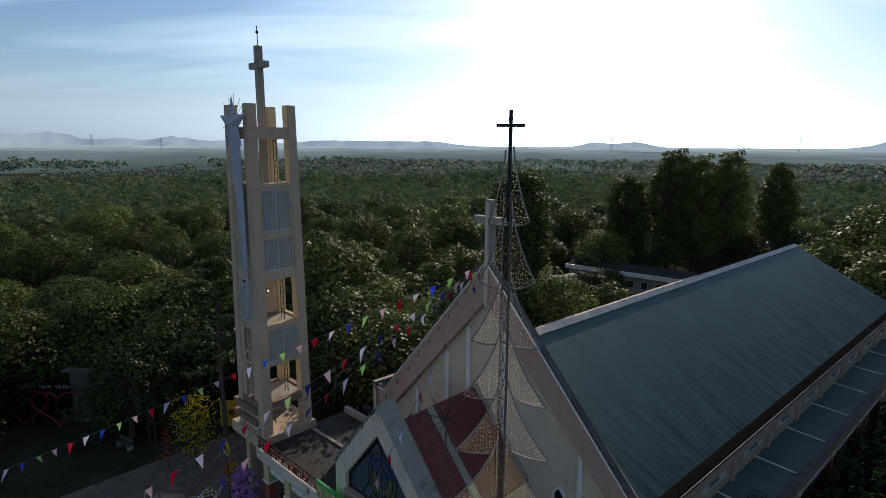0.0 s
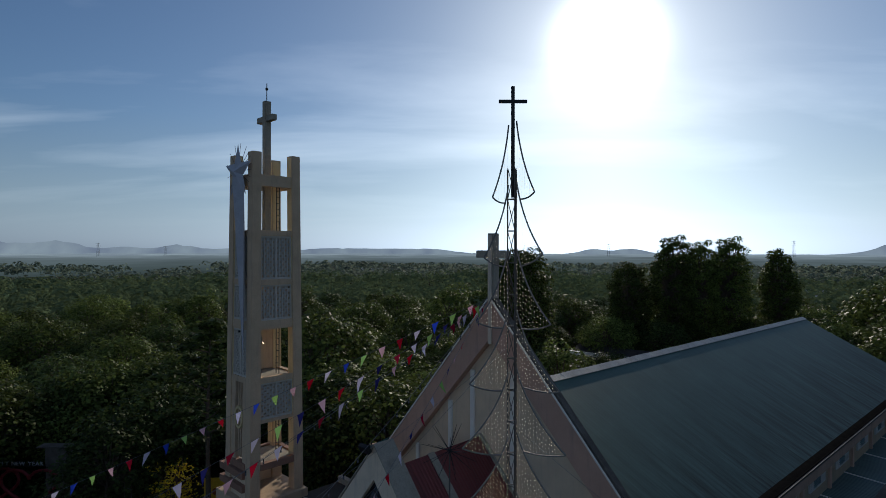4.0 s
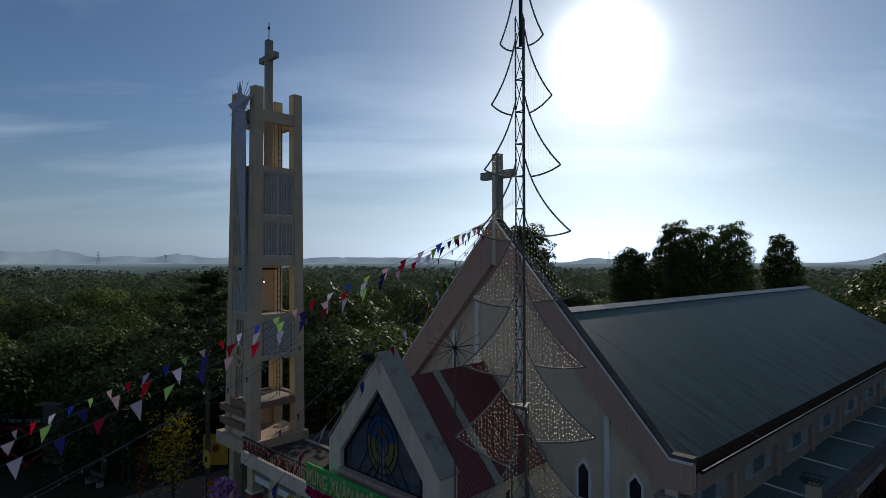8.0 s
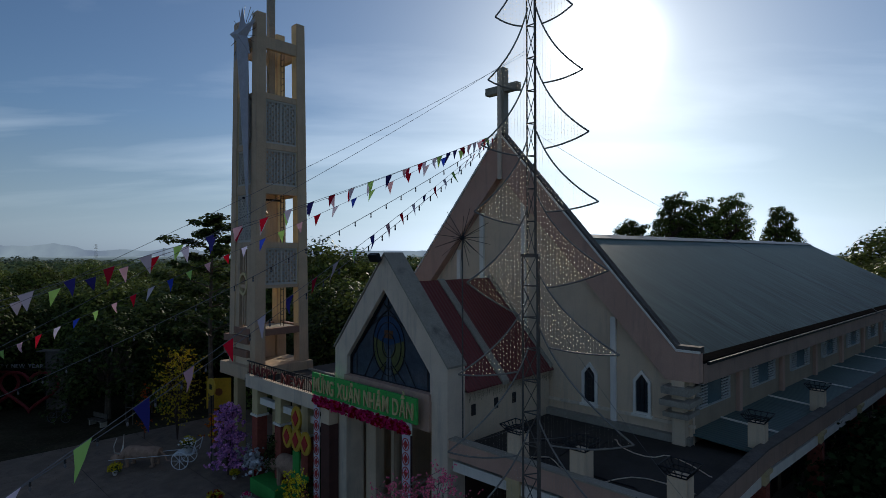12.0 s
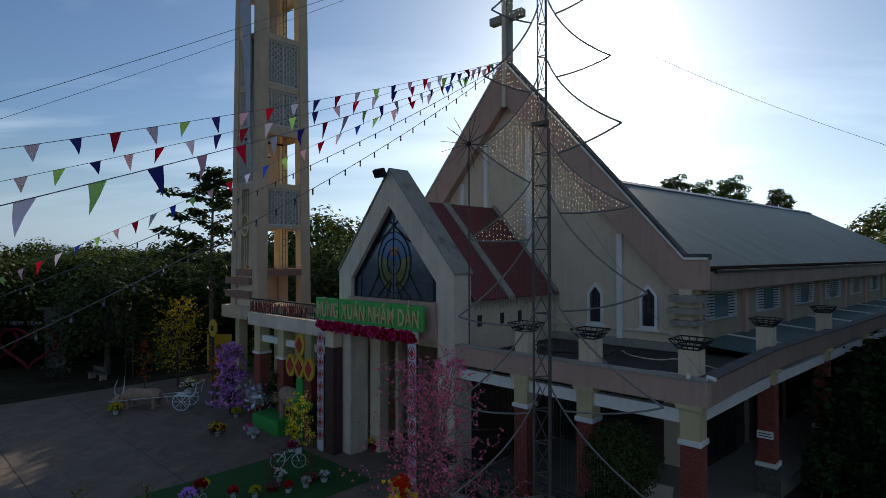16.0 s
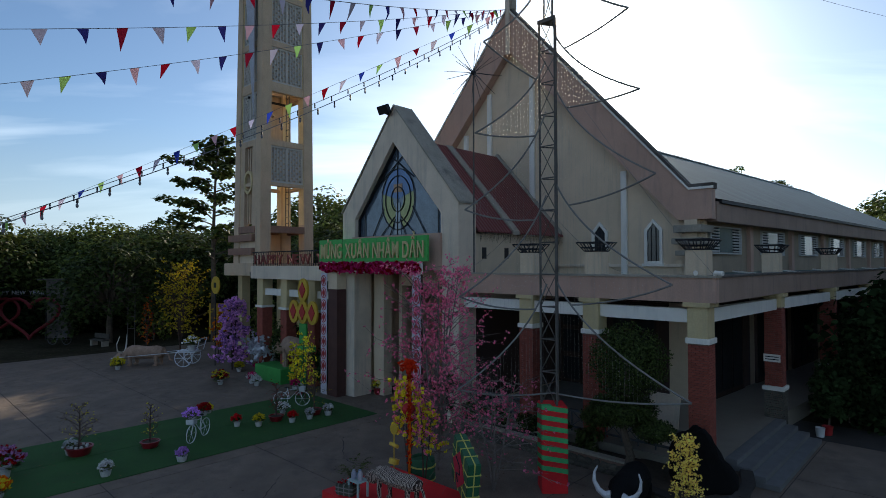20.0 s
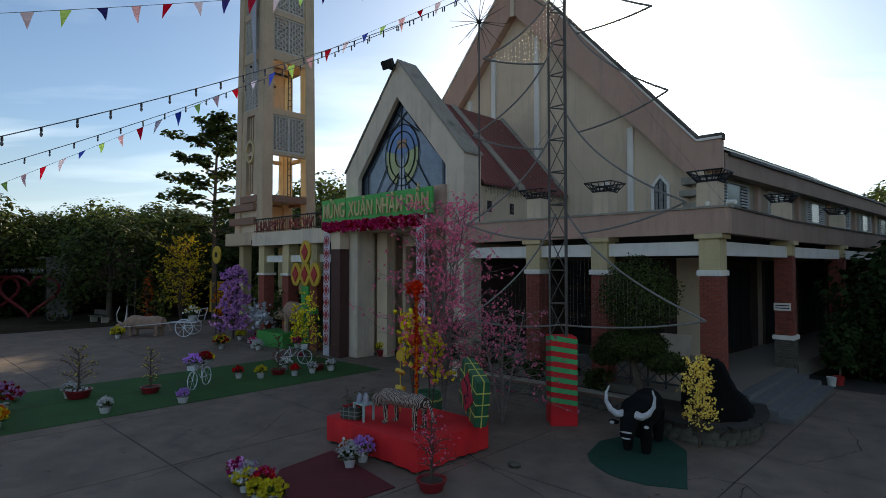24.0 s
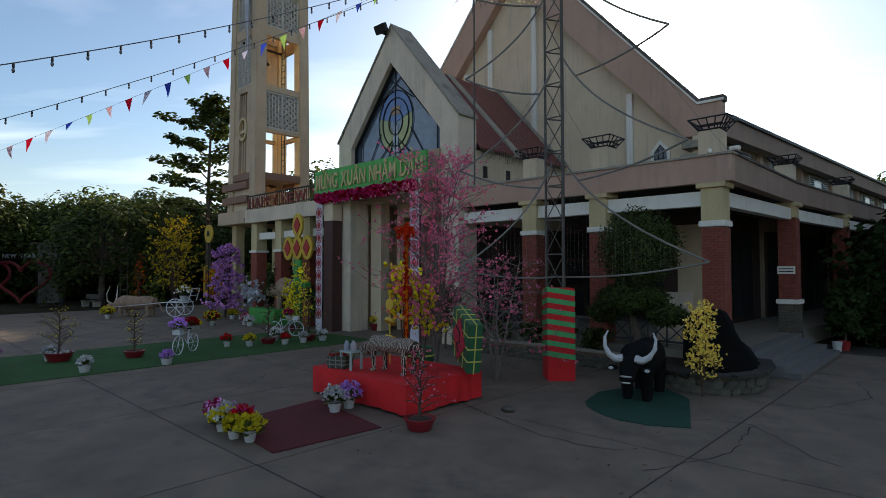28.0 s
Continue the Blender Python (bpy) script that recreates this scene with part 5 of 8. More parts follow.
LABELS = dict(yard="leafy shade tree on a pale trunk beside the yard", broad="broad leafy tree with a dense green crown", round="rounded dark green tree among the woods", light="leafy tree with a light yellow-green crown", slim="slim upright green tree in the woods", tall="very tall dark evergreen tree with a ragged crown", tall2="tall dark tree with a layered crown", airy="tall sparse tree with separate leafy boughs", shrub="low bushy green shrub", thicket="dense dark undergrowth at the foot of the wood")


def plant_tree(kind, x, y, scale=1.0, group="woodland trees"):
    wood, crown, name = TREES[kind]
    t = thing(name, pose(x, y, -0.05, 0, 0, rnd.uniform(0, 360)), LABELS[kind], "tree" if name == "tree" else "shrub", group)
    t.scale = (scale * rnd.uniform(0.92, 1.08), scale * rnd.uniform(0.92, 1.08), scale)
    part("trunk", wood, M_BARK, t)
    part("crown", crown, M_LEAF, t)
    return t


INV = CHURCH.inverted()


def church_xy(x, y):
    p = INV @ Vector((x, y, 0))
    return p.x, p.y


def is_open(x, y):
    """Yard, church, and the clearings where no wood stands."""
    a, b = church_xy(x, y)
    if -39.5 < a < 60 and -60 < b < 2.5 and (a > -30 or b < -6.5):
        return True
    if -15.5 < a - SKEW * max(b, 0) < 13 and b < 57:
        return True
    if a >= 11 and b < 60 and a < 24 + b * 0.12:
        return True
    if 8 < x < 55 and 70 < y < 101:
        return True
    return False


rnd.seed(31)
spots = []
tries = 0
while len(spots) < 215 and tries < 20000:
    tries += 1
    dist = 38 + 125 * rnd.random() ** 1.25
    ang = radians(rnd.uniform(-46, 44))
    x, y = dist * math.sin(ang), dist * math.cos(ang) + 2
    gap = 5.0 + dist * 0.02
    if is_open(x, y) or any((x - p) ** 2 + (y - q) ** 2 < gap * gap for p, q in spots):
        continue
    spots.append((x, y))
for x, y in spots:
    near = math.hypot(x, y) < 62
    kind = ["round", "round", "broad", "broad", "light", "slim"][int(max(0, min(5.99, 3 + 6 * noise.noise(Vector((x * 0.045, y * 0.045, 2.0))) + rnd.uniform(-1.4, 1.4))))]
    plant_tree(kind, x, y, rnd.uniform(0.94, 1.24) if near else rnd.uniform(0.75, 1.3))
# trees that stand out
for kind, x, y, s in (("airy", -17.6, 45.5, 1.0), ("broad", -13.0, 65.5, 1.58), ("tall", 11.3, 77, 0.97), ("slim", 2.2, 103, 1.5), ("tall", 36.0, 107, 0.86), ("tall2", 44.2, 107, 1.06), ("tall2", 49.4, 108, 1.02), ("tall2", 54.8, 107, 1.05), ("tall2", 63.8, 107, 0.95), ("round", 23.0, 82, 0.8), ("round", 27.5, 88, 0.7), ("light", 61, 73, 1.55), ("broad", 57, 66, 1.45), ("broad", 67, 81, 1.9), ("broad", 54, 78, 1.3), ("yard", -25.6, 45.4, 1.0), ("broad", -32.4, 57, 1.15), ("round", -36, 56, 1.2), ("broad", -28, 60, 1.15), ("round", -22.5, 50.5, 0.95), ("round", -36, 38, 0.95), ("broad", -43, 36, 0.95)):
    plant_tree(kind, x, y, s, "trees that stand out")
# unseen trees added right of view to cut sky light on the church
for a, b, k in ((27, -2, 1.2), (26, 6, 1.3), (28, 14, 1.25), (27, 22, 1.35), (29, 30, 1.3), (28, 38, 1.35)):
    p = CHURCH @ Vector((a, b, 0))
    plant_tree("broad", p.x, p.y, k, "trees beyond the hedge")
for k in (0, 1, 3, 4, 6):
    p = CHURCH @ Vector((-37.5 + 3.3 * k, 7.2 + 2.2 * (k % 2), 0))
    plant_tree("round" if k % 3 else "broad", p.x, p.y, 1.18 + 0.07 * (k % 3), "trees at the wood's edge")
for x, y, s in ((-23, 47, 1.1), (-12, 50, 1.2), (-9, 53, 1.0), (-14.5, 47, 1.0)):
    plant_tree("shrub", x, y, s, "shrubs at the wood's edge")
for a, b, k in ((13.9, 3.6, 0.62), (14.8, 6.2, 0.95), (15.2, 9.6, 1.05), (15.7, 13.5, 1.05), (16.3, 17.5, 1.1), (16.9, 22, 1.1), (17.4, 27, 1.1), (17.9, 32, 1.1), (18.4, 37, 1.1)):
    p = CHURCH @ Vector((a, b, 0))
    plant_tree("thicket", p.x, p.y, k, "dark shrubs along the church side")
for a, b in [(-42.5, -19 + 3.4 * k) for k in range(8)] + [(-39.5 + 3.2 * k, 4.6 + 0.8 * (k % 2)) for k in range(8)]:
    p = CHURCH @ Vector((a + rnd.uniform(-0.7, 0.7), b, 0))
    plant_tree("thicket", p.x, p.y, rnd.uniform(0.8, 1.15), "undergrowth at the wood's edge")

# woods further off
rnd.seed(41)
far, farther = Shape(), Shape()
for _ in range(5200):
    dist = 150 + 480 * rnd.random() ** 1.05
    ang = radians(rnd.uniform(-48, 48))
    x, y = dist * math.sin(ang), dist * math.cos(ang)
    clearing = noise.noise(Vector((x * 0.006, y * 0.006, 9.0)))
    if clearing > 0.28 and dist > 260:
        continue
    grow = 1 + 0.35 * noise.noise(Vector((x * 0.012, y * 0.012, 4.0)))
    h, r = rnd.uniform(6.5, 10.5) * grow, rnd.uniform(3.4, 6.0)
    n, size = (64, 1.0) if dist < 240 else (36, 1.5) if dist < 400 else (20, 2.4)
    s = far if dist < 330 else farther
    for _ in range(n):
        d = Vector((rnd.gauss(0, 1), rnd.gauss(0, 1), abs(rnd.gauss(0, 1)) * 1.1 - 0.2)).normalized()
        p = Vector((x + d.x * r, y + d.y * r, max(0.5, h - r * 0.85 + d.z * r * 0.85)))
        w = Vector((rnd.gauss(0, 1), rnd.gauss(0, 1), rnd.gauss(0, 0.5))).normalized()
        k = size * rnd.uniform(0.7, 1.5)
        nrm = (d + Vector((rnd.gauss(0, 0.12), rnd.gauss(0, 0.12), 0.15))).normalized()
        e = (w - nrm * w.dot(nrm)) * k
        s.leaf(p - e * 0.5, e, k * 0.45, nrm)
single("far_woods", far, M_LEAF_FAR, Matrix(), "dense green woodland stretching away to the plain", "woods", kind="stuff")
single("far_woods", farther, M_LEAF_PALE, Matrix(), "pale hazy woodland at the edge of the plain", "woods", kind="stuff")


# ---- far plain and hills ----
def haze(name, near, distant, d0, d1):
    """Land so far off that the air's glow is painted into its emission by distance."""
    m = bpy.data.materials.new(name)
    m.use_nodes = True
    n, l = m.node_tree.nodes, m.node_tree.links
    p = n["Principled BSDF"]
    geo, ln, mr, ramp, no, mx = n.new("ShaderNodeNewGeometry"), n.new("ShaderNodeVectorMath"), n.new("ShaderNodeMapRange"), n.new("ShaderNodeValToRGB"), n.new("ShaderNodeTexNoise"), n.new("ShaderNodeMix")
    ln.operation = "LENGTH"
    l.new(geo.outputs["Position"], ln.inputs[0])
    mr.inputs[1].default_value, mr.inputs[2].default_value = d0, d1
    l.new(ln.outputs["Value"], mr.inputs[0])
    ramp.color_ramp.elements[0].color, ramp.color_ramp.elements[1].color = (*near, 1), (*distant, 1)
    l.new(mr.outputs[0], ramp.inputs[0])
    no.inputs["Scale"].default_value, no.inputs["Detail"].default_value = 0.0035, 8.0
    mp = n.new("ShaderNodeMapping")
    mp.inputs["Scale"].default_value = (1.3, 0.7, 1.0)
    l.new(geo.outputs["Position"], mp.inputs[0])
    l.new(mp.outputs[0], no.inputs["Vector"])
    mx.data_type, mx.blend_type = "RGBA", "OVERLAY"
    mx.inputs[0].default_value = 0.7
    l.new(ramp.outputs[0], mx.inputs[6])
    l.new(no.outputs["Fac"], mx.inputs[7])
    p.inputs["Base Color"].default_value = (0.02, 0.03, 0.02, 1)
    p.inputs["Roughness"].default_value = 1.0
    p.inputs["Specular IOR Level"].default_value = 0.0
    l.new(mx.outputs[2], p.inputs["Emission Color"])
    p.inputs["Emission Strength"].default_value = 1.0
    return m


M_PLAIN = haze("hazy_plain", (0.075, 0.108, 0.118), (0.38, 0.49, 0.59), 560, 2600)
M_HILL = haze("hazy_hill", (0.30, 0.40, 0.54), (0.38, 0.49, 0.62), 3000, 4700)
s = Shape()
rings, steps = 26, 120
for i in range(rings + 1):
    r = 560 * (4500 / 560) ** (i / rings)
    for k in range(steps + 1):
        a = radians(-62 + 124 * k / steps)
        lift = min(1, i / 3) * 1.5
        bump = 0 if i == 0 else (9 * noise.noise(Vector((r * math.sin(a) * 0.012, r * 0.02, 1.0))) + 6) * min(1, (r - 600) / 600) * 0.6
        s.v.append((r * math.sin(a), r * math.cos(a), lift + max(0, bump)))
for i in range(rings):
    for k in range(steps):
        a = i * (steps + 1) + k
        s.f.append((a, a + 1, a + steps + 2, a + steps + 1))
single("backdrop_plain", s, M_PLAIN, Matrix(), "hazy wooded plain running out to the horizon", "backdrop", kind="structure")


def hill_line(dist, peaks, seed):
    s = Shape()
    n = 220
    for k in range(n + 1):
        deg = -60 + 120 * k / n
        a = radians(deg)
        h = 4 + 5 * noise.noise(Vector((deg * 0.35, seed, 0)))
        for c, w, top in peaks:
            h += top * math.exp(-(((deg - c) / w) ** 2)) * (1 + 0.18 * noise.noise(Vector((deg * 1.3, seed, 5))))
        h = max(2, h)
        for r, z in ((dist, -5), (dist + 60, h), (dist + 160, -5)):
            s.v.append((r * math.sin(a), r * math.cos(a), z))
    for k in range(n):
        s.f += [(3 * k, 3 * k + 3, 3 * k + 4, 3 * k + 1), (3 * k + 1, 3 * k + 4, 3 * k + 5, 3 * k + 2)]
    return s


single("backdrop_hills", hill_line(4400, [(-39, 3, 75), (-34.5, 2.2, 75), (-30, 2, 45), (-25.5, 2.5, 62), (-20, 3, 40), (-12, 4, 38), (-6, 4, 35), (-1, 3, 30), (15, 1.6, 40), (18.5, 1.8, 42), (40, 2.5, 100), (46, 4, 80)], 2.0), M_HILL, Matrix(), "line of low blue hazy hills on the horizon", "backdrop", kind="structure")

# ---- buildings behind ----
def shed(x, y, turn, lx, ly, h, wall_mat, roof_mat, label):
    t = thing("shed", pose(x, y, 0, 0, 0, turn), label, "building")
    part("wall", Shape().box(-lx / 2, lx / 2, -ly / 2, ly / 2, -0.1, h), wall_mat, t)
    part("roof", Shape().prism([(-ly / 2 - 0.4, h + 0.05), (0, h + ly * 0.2), (ly / 2 + 0.4, h + 0.05), (ly / 2 + 0.4, h - 0.05), (0, h + ly * 0.2 - 0.12), (-ly / 2 - 0.4, h - 0.05)], -lx / 2 - 0.4, lx / 2 + 0.4, "x"), roof_mat, t)
    for k in range(int(lx / 2.4)):
        u = -lx / 2 + 1.0 + k * 2.4
        w = part("window", Shape().box(u, u + 1.1, -ly / 2 - 0.03, -ly / 2 - 0.002, 1.0, 2.2), M_DARK, t)
        part("frame", Shape().ring([(u - 0.06, 0.94), (u + 1.16, 0.94), (u + 1.16, 2.26), (u - 0.06, 2.26)], [(u, 1.0), (u + 1.1, 1.0), (u + 1.1, 2.2), (u, 2.2)], -ly / 2 - 0.05, -ly / 2 - 0.003), M_WHITE, w)
    return t


long_shed = shed(35.5, 95, -37, 25, 6, 3.2, M_OLDCON, M_FLATROOF, "long low grey shed with a pale roof edge")
part("roof_edge", Shape().box(-12.9, 12.9, -3.75, -3.42, 3.0, 3.7), M_WHITE, long_shed, "whitewashed roof edge")
shed(19.3, 90, 22, 7, 1.2, 3.6, M_WHITE, M_OLDCON, "short whitewashed wall house behind the church")
M_TIN_ROOF = paint("pale_tin_roof", (0.5, 0.47, 0.44), 0.5, 0.2, 0.5, 8, 0.1, metal=0.2)
for x, y, turn, lx, h in ((128, 190, 10, 24, 4.5), (150, 230, -20, 22, 4), (100, 245, 15, 18, 4), (170, 280, 5, 26, 4.5), (120, 300, -8, 20, 4), (-150, 420, 10, 30, 5), (-60, 470, 0, 22, 5)):
    shed(x, y, turn, lx, 10, h, M_CREAM, M_TIN_ROOF, "distant low house with a pale tin roof")
for x, y, h in ((1250, 2000, 62), (500, 1700, 46), (330, 2300, 48), (-1180, 1900, 50), (-1050, 2100, 40)):
    t = thing("pylon", pose(x, y, 0), "distant steel power pylon above the plain", "pylon")
    for sx, sy in ((1, 1), (1, -1), (-1, 1), (-1, -1)):
        part("leg", Shape().tube([(sx * 4, sy * 4, 0), (sx * 1, sy * 1, h)], 0.35, 4, 0.25), M_STEEL, t)
    for k in (0.7, 0.82, 0.94):
        part("arm", Shape().box(-7, 7, -0.3, 0.3, h * k, h * k + 0.6), M_STEEL, t)
# ---- yard ----
rnd.seed(51)
slab = mesh_of(Shape().box(-2.157, 2.157, -2.237, 2.237, -0.2, 0.0), "slab", M_YARD, bevel=0.004)
for i in range(-7, 8):
    for j in range(-9, 5):
        a, b = 8.37 + 4.34 * (i - 0.5), -18.0 + 4.5 * (j - 0.5)
        if b > 3:
            continue
        o = part("slab", slab, M_YARD, yard)
        o.location = (a, b, rnd.uniform(-0.004, 0.0))
part("joint_bed", Shape().box(-26.3, 39, -60, 2.4, -0.4, -0.012), M_FLATROOF, yard)
M_GRASSCARPET = paint("artificial_grass", (0.02, 0.09, 0.015), 0.95, 0.25, 0.8, 90, 0.4)
single("carpet", Shape().box(-6.2, -3.72, -34, -8.2, 0.0, 0.014).box(-3.70, -1.0, -34, -8.2, 0.0, 0.014), M_GRASSCARPET, at(0, 0), "dark green artificial grass strip laid on the concrete", "carpet")
M_MAROON = paint("maroon_mat", (0.115, 0.014, 0.016), 0.95, 0.2, 1.2, 70, 0.25)
single("red_mat", Shape().prism([(8.1, -17.6), (8.25, -15.6), (5.7, -15.2), (5.9, -16.6), (6.6, -17.2), (7.2, -17.5)], 0.0, 0.016, "z"), M_MAROON, at(0, 0), "maroon mat lying on the concrete before the stage", "mat")
# fallen leaves and grit
litter = Shape()
for _ in range(2600):
    a, b = rnd.uniform(-30, 22), rnd.uniform(-21, -8)
    if noise.noise(Vector((a * 0.25, b * 0.25, 4.0))) < -0.05:
        continue
    w = rnd.uniform(0, 6.283)
    k = rnd.uniform(0.03, 0.09)
    litter.leaf((a, b, 0.006 + (0.016 if -6.2 < a < -1 else 0) + rnd.uniform(0, 0.012)), Vector((math.cos(w) * k, math.sin(w) * k, rnd.uniform(-0.003, 0.012))), k * 0.3, Vector((0, 0, 1)))
single("leaf_litter", litter, foliage("dry_fallen_leaves", (0.16, 0.11, 0.06), 0.6, 0.1), at(0, 0), "dry fallen leaves scattered over the concrete", "leaves", kind="stuff")
# cracks in the concrete
CRACKS = (((7.55, -13.1), (9.25, -13.7), (10.5, -14.06), (11.5, -14.05), (12.0, -13.7)), ((11.45, -12.4), (12.25, -11.1), (12.9, -11.0), (14.1, -12.3), (14.6, -12.5)), ((12.9, -11.0), (13.1, -13.0), (12.4, -14.6)), ((2.0, -14.2), (3.3, -15.6), (4.2, -17.4), (4.4, -19.0)), ((13.4, -9.0), (14.2, -7.1), (13.6, -5.0)), ((0.5, -11.0), (2.2, -12.2), (4.6, -12.4)))
for line in CRACKS:
    pts = []
    for p, q in zip(line, line[1:]):
        p, q = Vector(p), Vector(q)
        n = max(3, int((q - p).length / 0.16))
        pts += [p.lerp(q, i / n) + Vector((rnd.gauss(0, 0.025), rnd.gauss(0, 0.025))) for i in range(n)]
    s = Shape()
    for i, p in enumerate(pts):
        d = (pts[min(i + 1, len(pts) - 1)] - pts[max(i - 1, 0)]).normalized()
        w = rnd.uniform(0.004, 0.016)
        s.v += [(p.x - d.y * w, p.y + d.x * w, 0.003), (p.x + d.y * w, p.y - d.x * w, 0.003)]
    s.f += [(2 * i, 2 * i + 1, 2 * i + 3, 2 * i + 2) for i in range(len(pts) - 1)]
    part("crack", s, M_DARK, yard, "dark jagged crack in the concrete")
# ---- flowers, pots and statues in the yard ----
def plain(name, c, rough=0.6, vary=0.15, **k):
    return paint(name, c, rough, vary, 4.0, 30, 0.1, **k)


PETAL = {k: foliage("petal_" + k, c, 0.3, 0.3, 0.6) for k, c in dict(pink=(0.80, 0.19, 0.30), hotpink=(0.55, 0.03, 0.14), yellow=(0.85, 0.66, 0.05), violet=(0.52, 0.26, 0.66), lilac=(0.72, 0.35, 0.66), white=(0.68, 0.68, 0.66), red=(0.5, 0.015, 0.02), orange=(0.62, 0.14, 0.01), scarlet=(0.75, 0.05, 0.015), cream=(0.85, 0.62, 0.16), amber=(0.62, 0.44, 0.06)).items()}
M_POTWHITE, M_POTRED = plain("white_plastic_pot", (0.52, 0.51, 0.49), 0.5), plain("maroon_glazed_pot", (0.22, 0.015, 0.02), 0.35)
M_TWIG = paint("dark_twig", (0.09, 0.055, 0.04), 0.9, 0.3, 6, 30, 0.4)
M_GREYTWIG = paint("grey_twig", (0.20, 0.16, 0.14), 0.9, 0.3, 6, 30, 0.4)
M_GOLD = plain("gold_foil", (0.62, 0.40, 0.05), 0.4, metal=0.3)
M_BRIGHTGREEN = plain("bright_green_board", (0.04, 0.30, 0.06), 0.6)
M_SILVER = plain("silver_tinsel", (0.5, 0.5, 0.52), 0.35, metal=0.5)
M_STRAW = paint("straw", (0.34, 0.22, 0.155), 0.95, 0.3, 3.0, 60, 0.5)
M_SOIL = paint("pot_soil", (0.06, 0.045, 0.03), 0.95, 0.3, 8, 40, 0.5)


def blossoms(points, per, spread, size):
    s = Shape()
    for p in points:
        for _ in range(per):
            c = Vector(p) + Vector((rnd.gauss(0, spread), rnd.gauss(0, spread), rnd.gauss(0, spread)))
            for _ in range(2):
                w = Vector((rnd.gauss(0, 1), rnd.gauss(0, 1), rnd.gauss(0, 1))).normalized()
                n = Vector((rnd.gauss(0, 1), rnd.gauss(0, 1), rnd.gauss(0, 1))).normalized()
                k = size * rnd.uniform(0.7, 1.3)
                d = w - n * w.dot(n)
                s.leaf(c - d * k * 0.5, d * k, k * 0.42, n)
    return s


def boughs(height, spread, trunk, n, seed, stems=1, droop=0.0, low=0.25, twigs=5):
    """Stems, boughs and twigs; returns the wood and the twig points."""
    rnd.seed(seed)
    s, tips = Shape(), []
    for k in range(stems):
        a = 6.283 * k / stems + rnd.random()
        top = Vector((spread * 0.25 * math.cos(a) * (stems > 1), spread * 0.25 * math.sin(a) * (stems > 1), height * rnd.uniform(0.85, 1.0)))
        path = [top * (q / 6) + Vector((rnd.gauss(0, 0.04), rnd.gauss(0, 0.04), 0)) * height * 0.12 * (q > 0) for q in range(7)]
        s.tube(path, trunk, 6, trunk * 0.25)
        for i in range(n):
            u = low + (1 - low) * (i + rnd.random()) / n
            base = path[int(u * 5.99)].lerp(path[min(6, int(u * 5.99) + 1)], u * 5.99 % 1)
            b = i * 2.4 + rnd.uniform(-0.4, 0.4)
            reach = spread * (1.12 - 0.75 * u) * rnd.uniform(0.5, 1.0)
            end = base + Vector((math.cos(b) * reach, math.sin(b) * reach, reach * rnd.uniform(0.25, 0.9) - droop * reach))
            mid = base.lerp(end, 0.5) + Vector((0, 0, 0.1 * reach))
            s.tube([base, mid, end], trunk * 0.35, 4, trunk * 0.1, close=False)
            for q in range(twigs):
                t = rnd.uniform(0.3, 1.0)
                f = (base.lerp(mid, t * 2) if t < 0.5 else mid.lerp(end, t * 2 - 1))
                e = f + Vector((rnd.gauss(0, 1), rnd.gauss(0, 1), rnd.gauss(0.3 - droop, 0.7))) * reach * 0.28
                s.tube([f, e], trunk * 0.12, 3, trunk * 0.06, close=False)
                tips += [f.lerp(e, 0.35), f.lerp(e, 0.7), e]
    return s, tips


def pot(t, r, h, mat):
    return part("pot", Shape().lathe([(r * 0.72, 0), (r * 0.78, h * 0.1), (r, h * 0.88), (r * 1.06, h * 0.9), (r * 1.06, h), (r * 0.92, h), (r * 0.9, h * 0.86)], sides=16), mat, t, smooth=True)


def flower_pot(a, b, petal, r=0.12, h=0.19, size=0.28, z=0.0, n=70, flower=0.07, potmat=None, leafy=True, petal2=None):
    """A pot with a round head of flowers."""
    names = dict(yellow="yellow", violet="violet", white="white", red="red", hotpink="deep pink", lilac="lilac", pink="pink", orange="orange")
    t = thing("flower_pot", at(a, b, z, rnd.uniform(0, 360)), "%s pot of %s flowers standing in the yard" % ("maroon" if potmat else "white", names[petal]), "flower pot", "flower pots in the yard")
    pot(t, r, h, potmat or M_POTWHITE)
    part("soil", Shape().lathe([(r * 0.9, h * 0.84), (0.01, h * 0.86)], sides=12), M_SOIL, t)
    if leafy:
        s = Shape()
        for _ in range(90):
            d = Vector((rnd.gauss(0, 1), rnd.gauss(0, 1), abs(rnd.gauss(0, 1)) * 0.8)).normalized()
            s.leaf(Vector((0, 0, h)) + d * size * 0.35, d * size * 0.6, size * 0.12, Vector((0, 0, 1)) + d * 0.3)
        tagged(part("foliage", s, M_LEAF, t), kind="stuff")
    pts = []
    for _ in range(n):
        d = Vector((rnd.gauss(0, 1), rnd.gauss(0, 1), abs(rnd.gauss(0, 1)) + 0.15)).normalized()
        pts.append(Vector((0, 0, h + size * 0.25)) + d * size * rnd.uniform(0.7, 1.0))
    if petal2:
        tagged(part("flower_head", blossoms(pts[: n // 2], 2, 0.02, flower), PETAL[petal], t), kind="stuff")
        tagged(part("flower_head", blossoms(pts[n // 2 :], 2, 0.02, flower), PETAL[petal2], t), kind="stuff")
    else:
        tagged(part("flower_head", blossoms(pts, 2, 0.02, flower), PETAL[petal], t), kind="stuff")
    return t


rnd.seed(71)
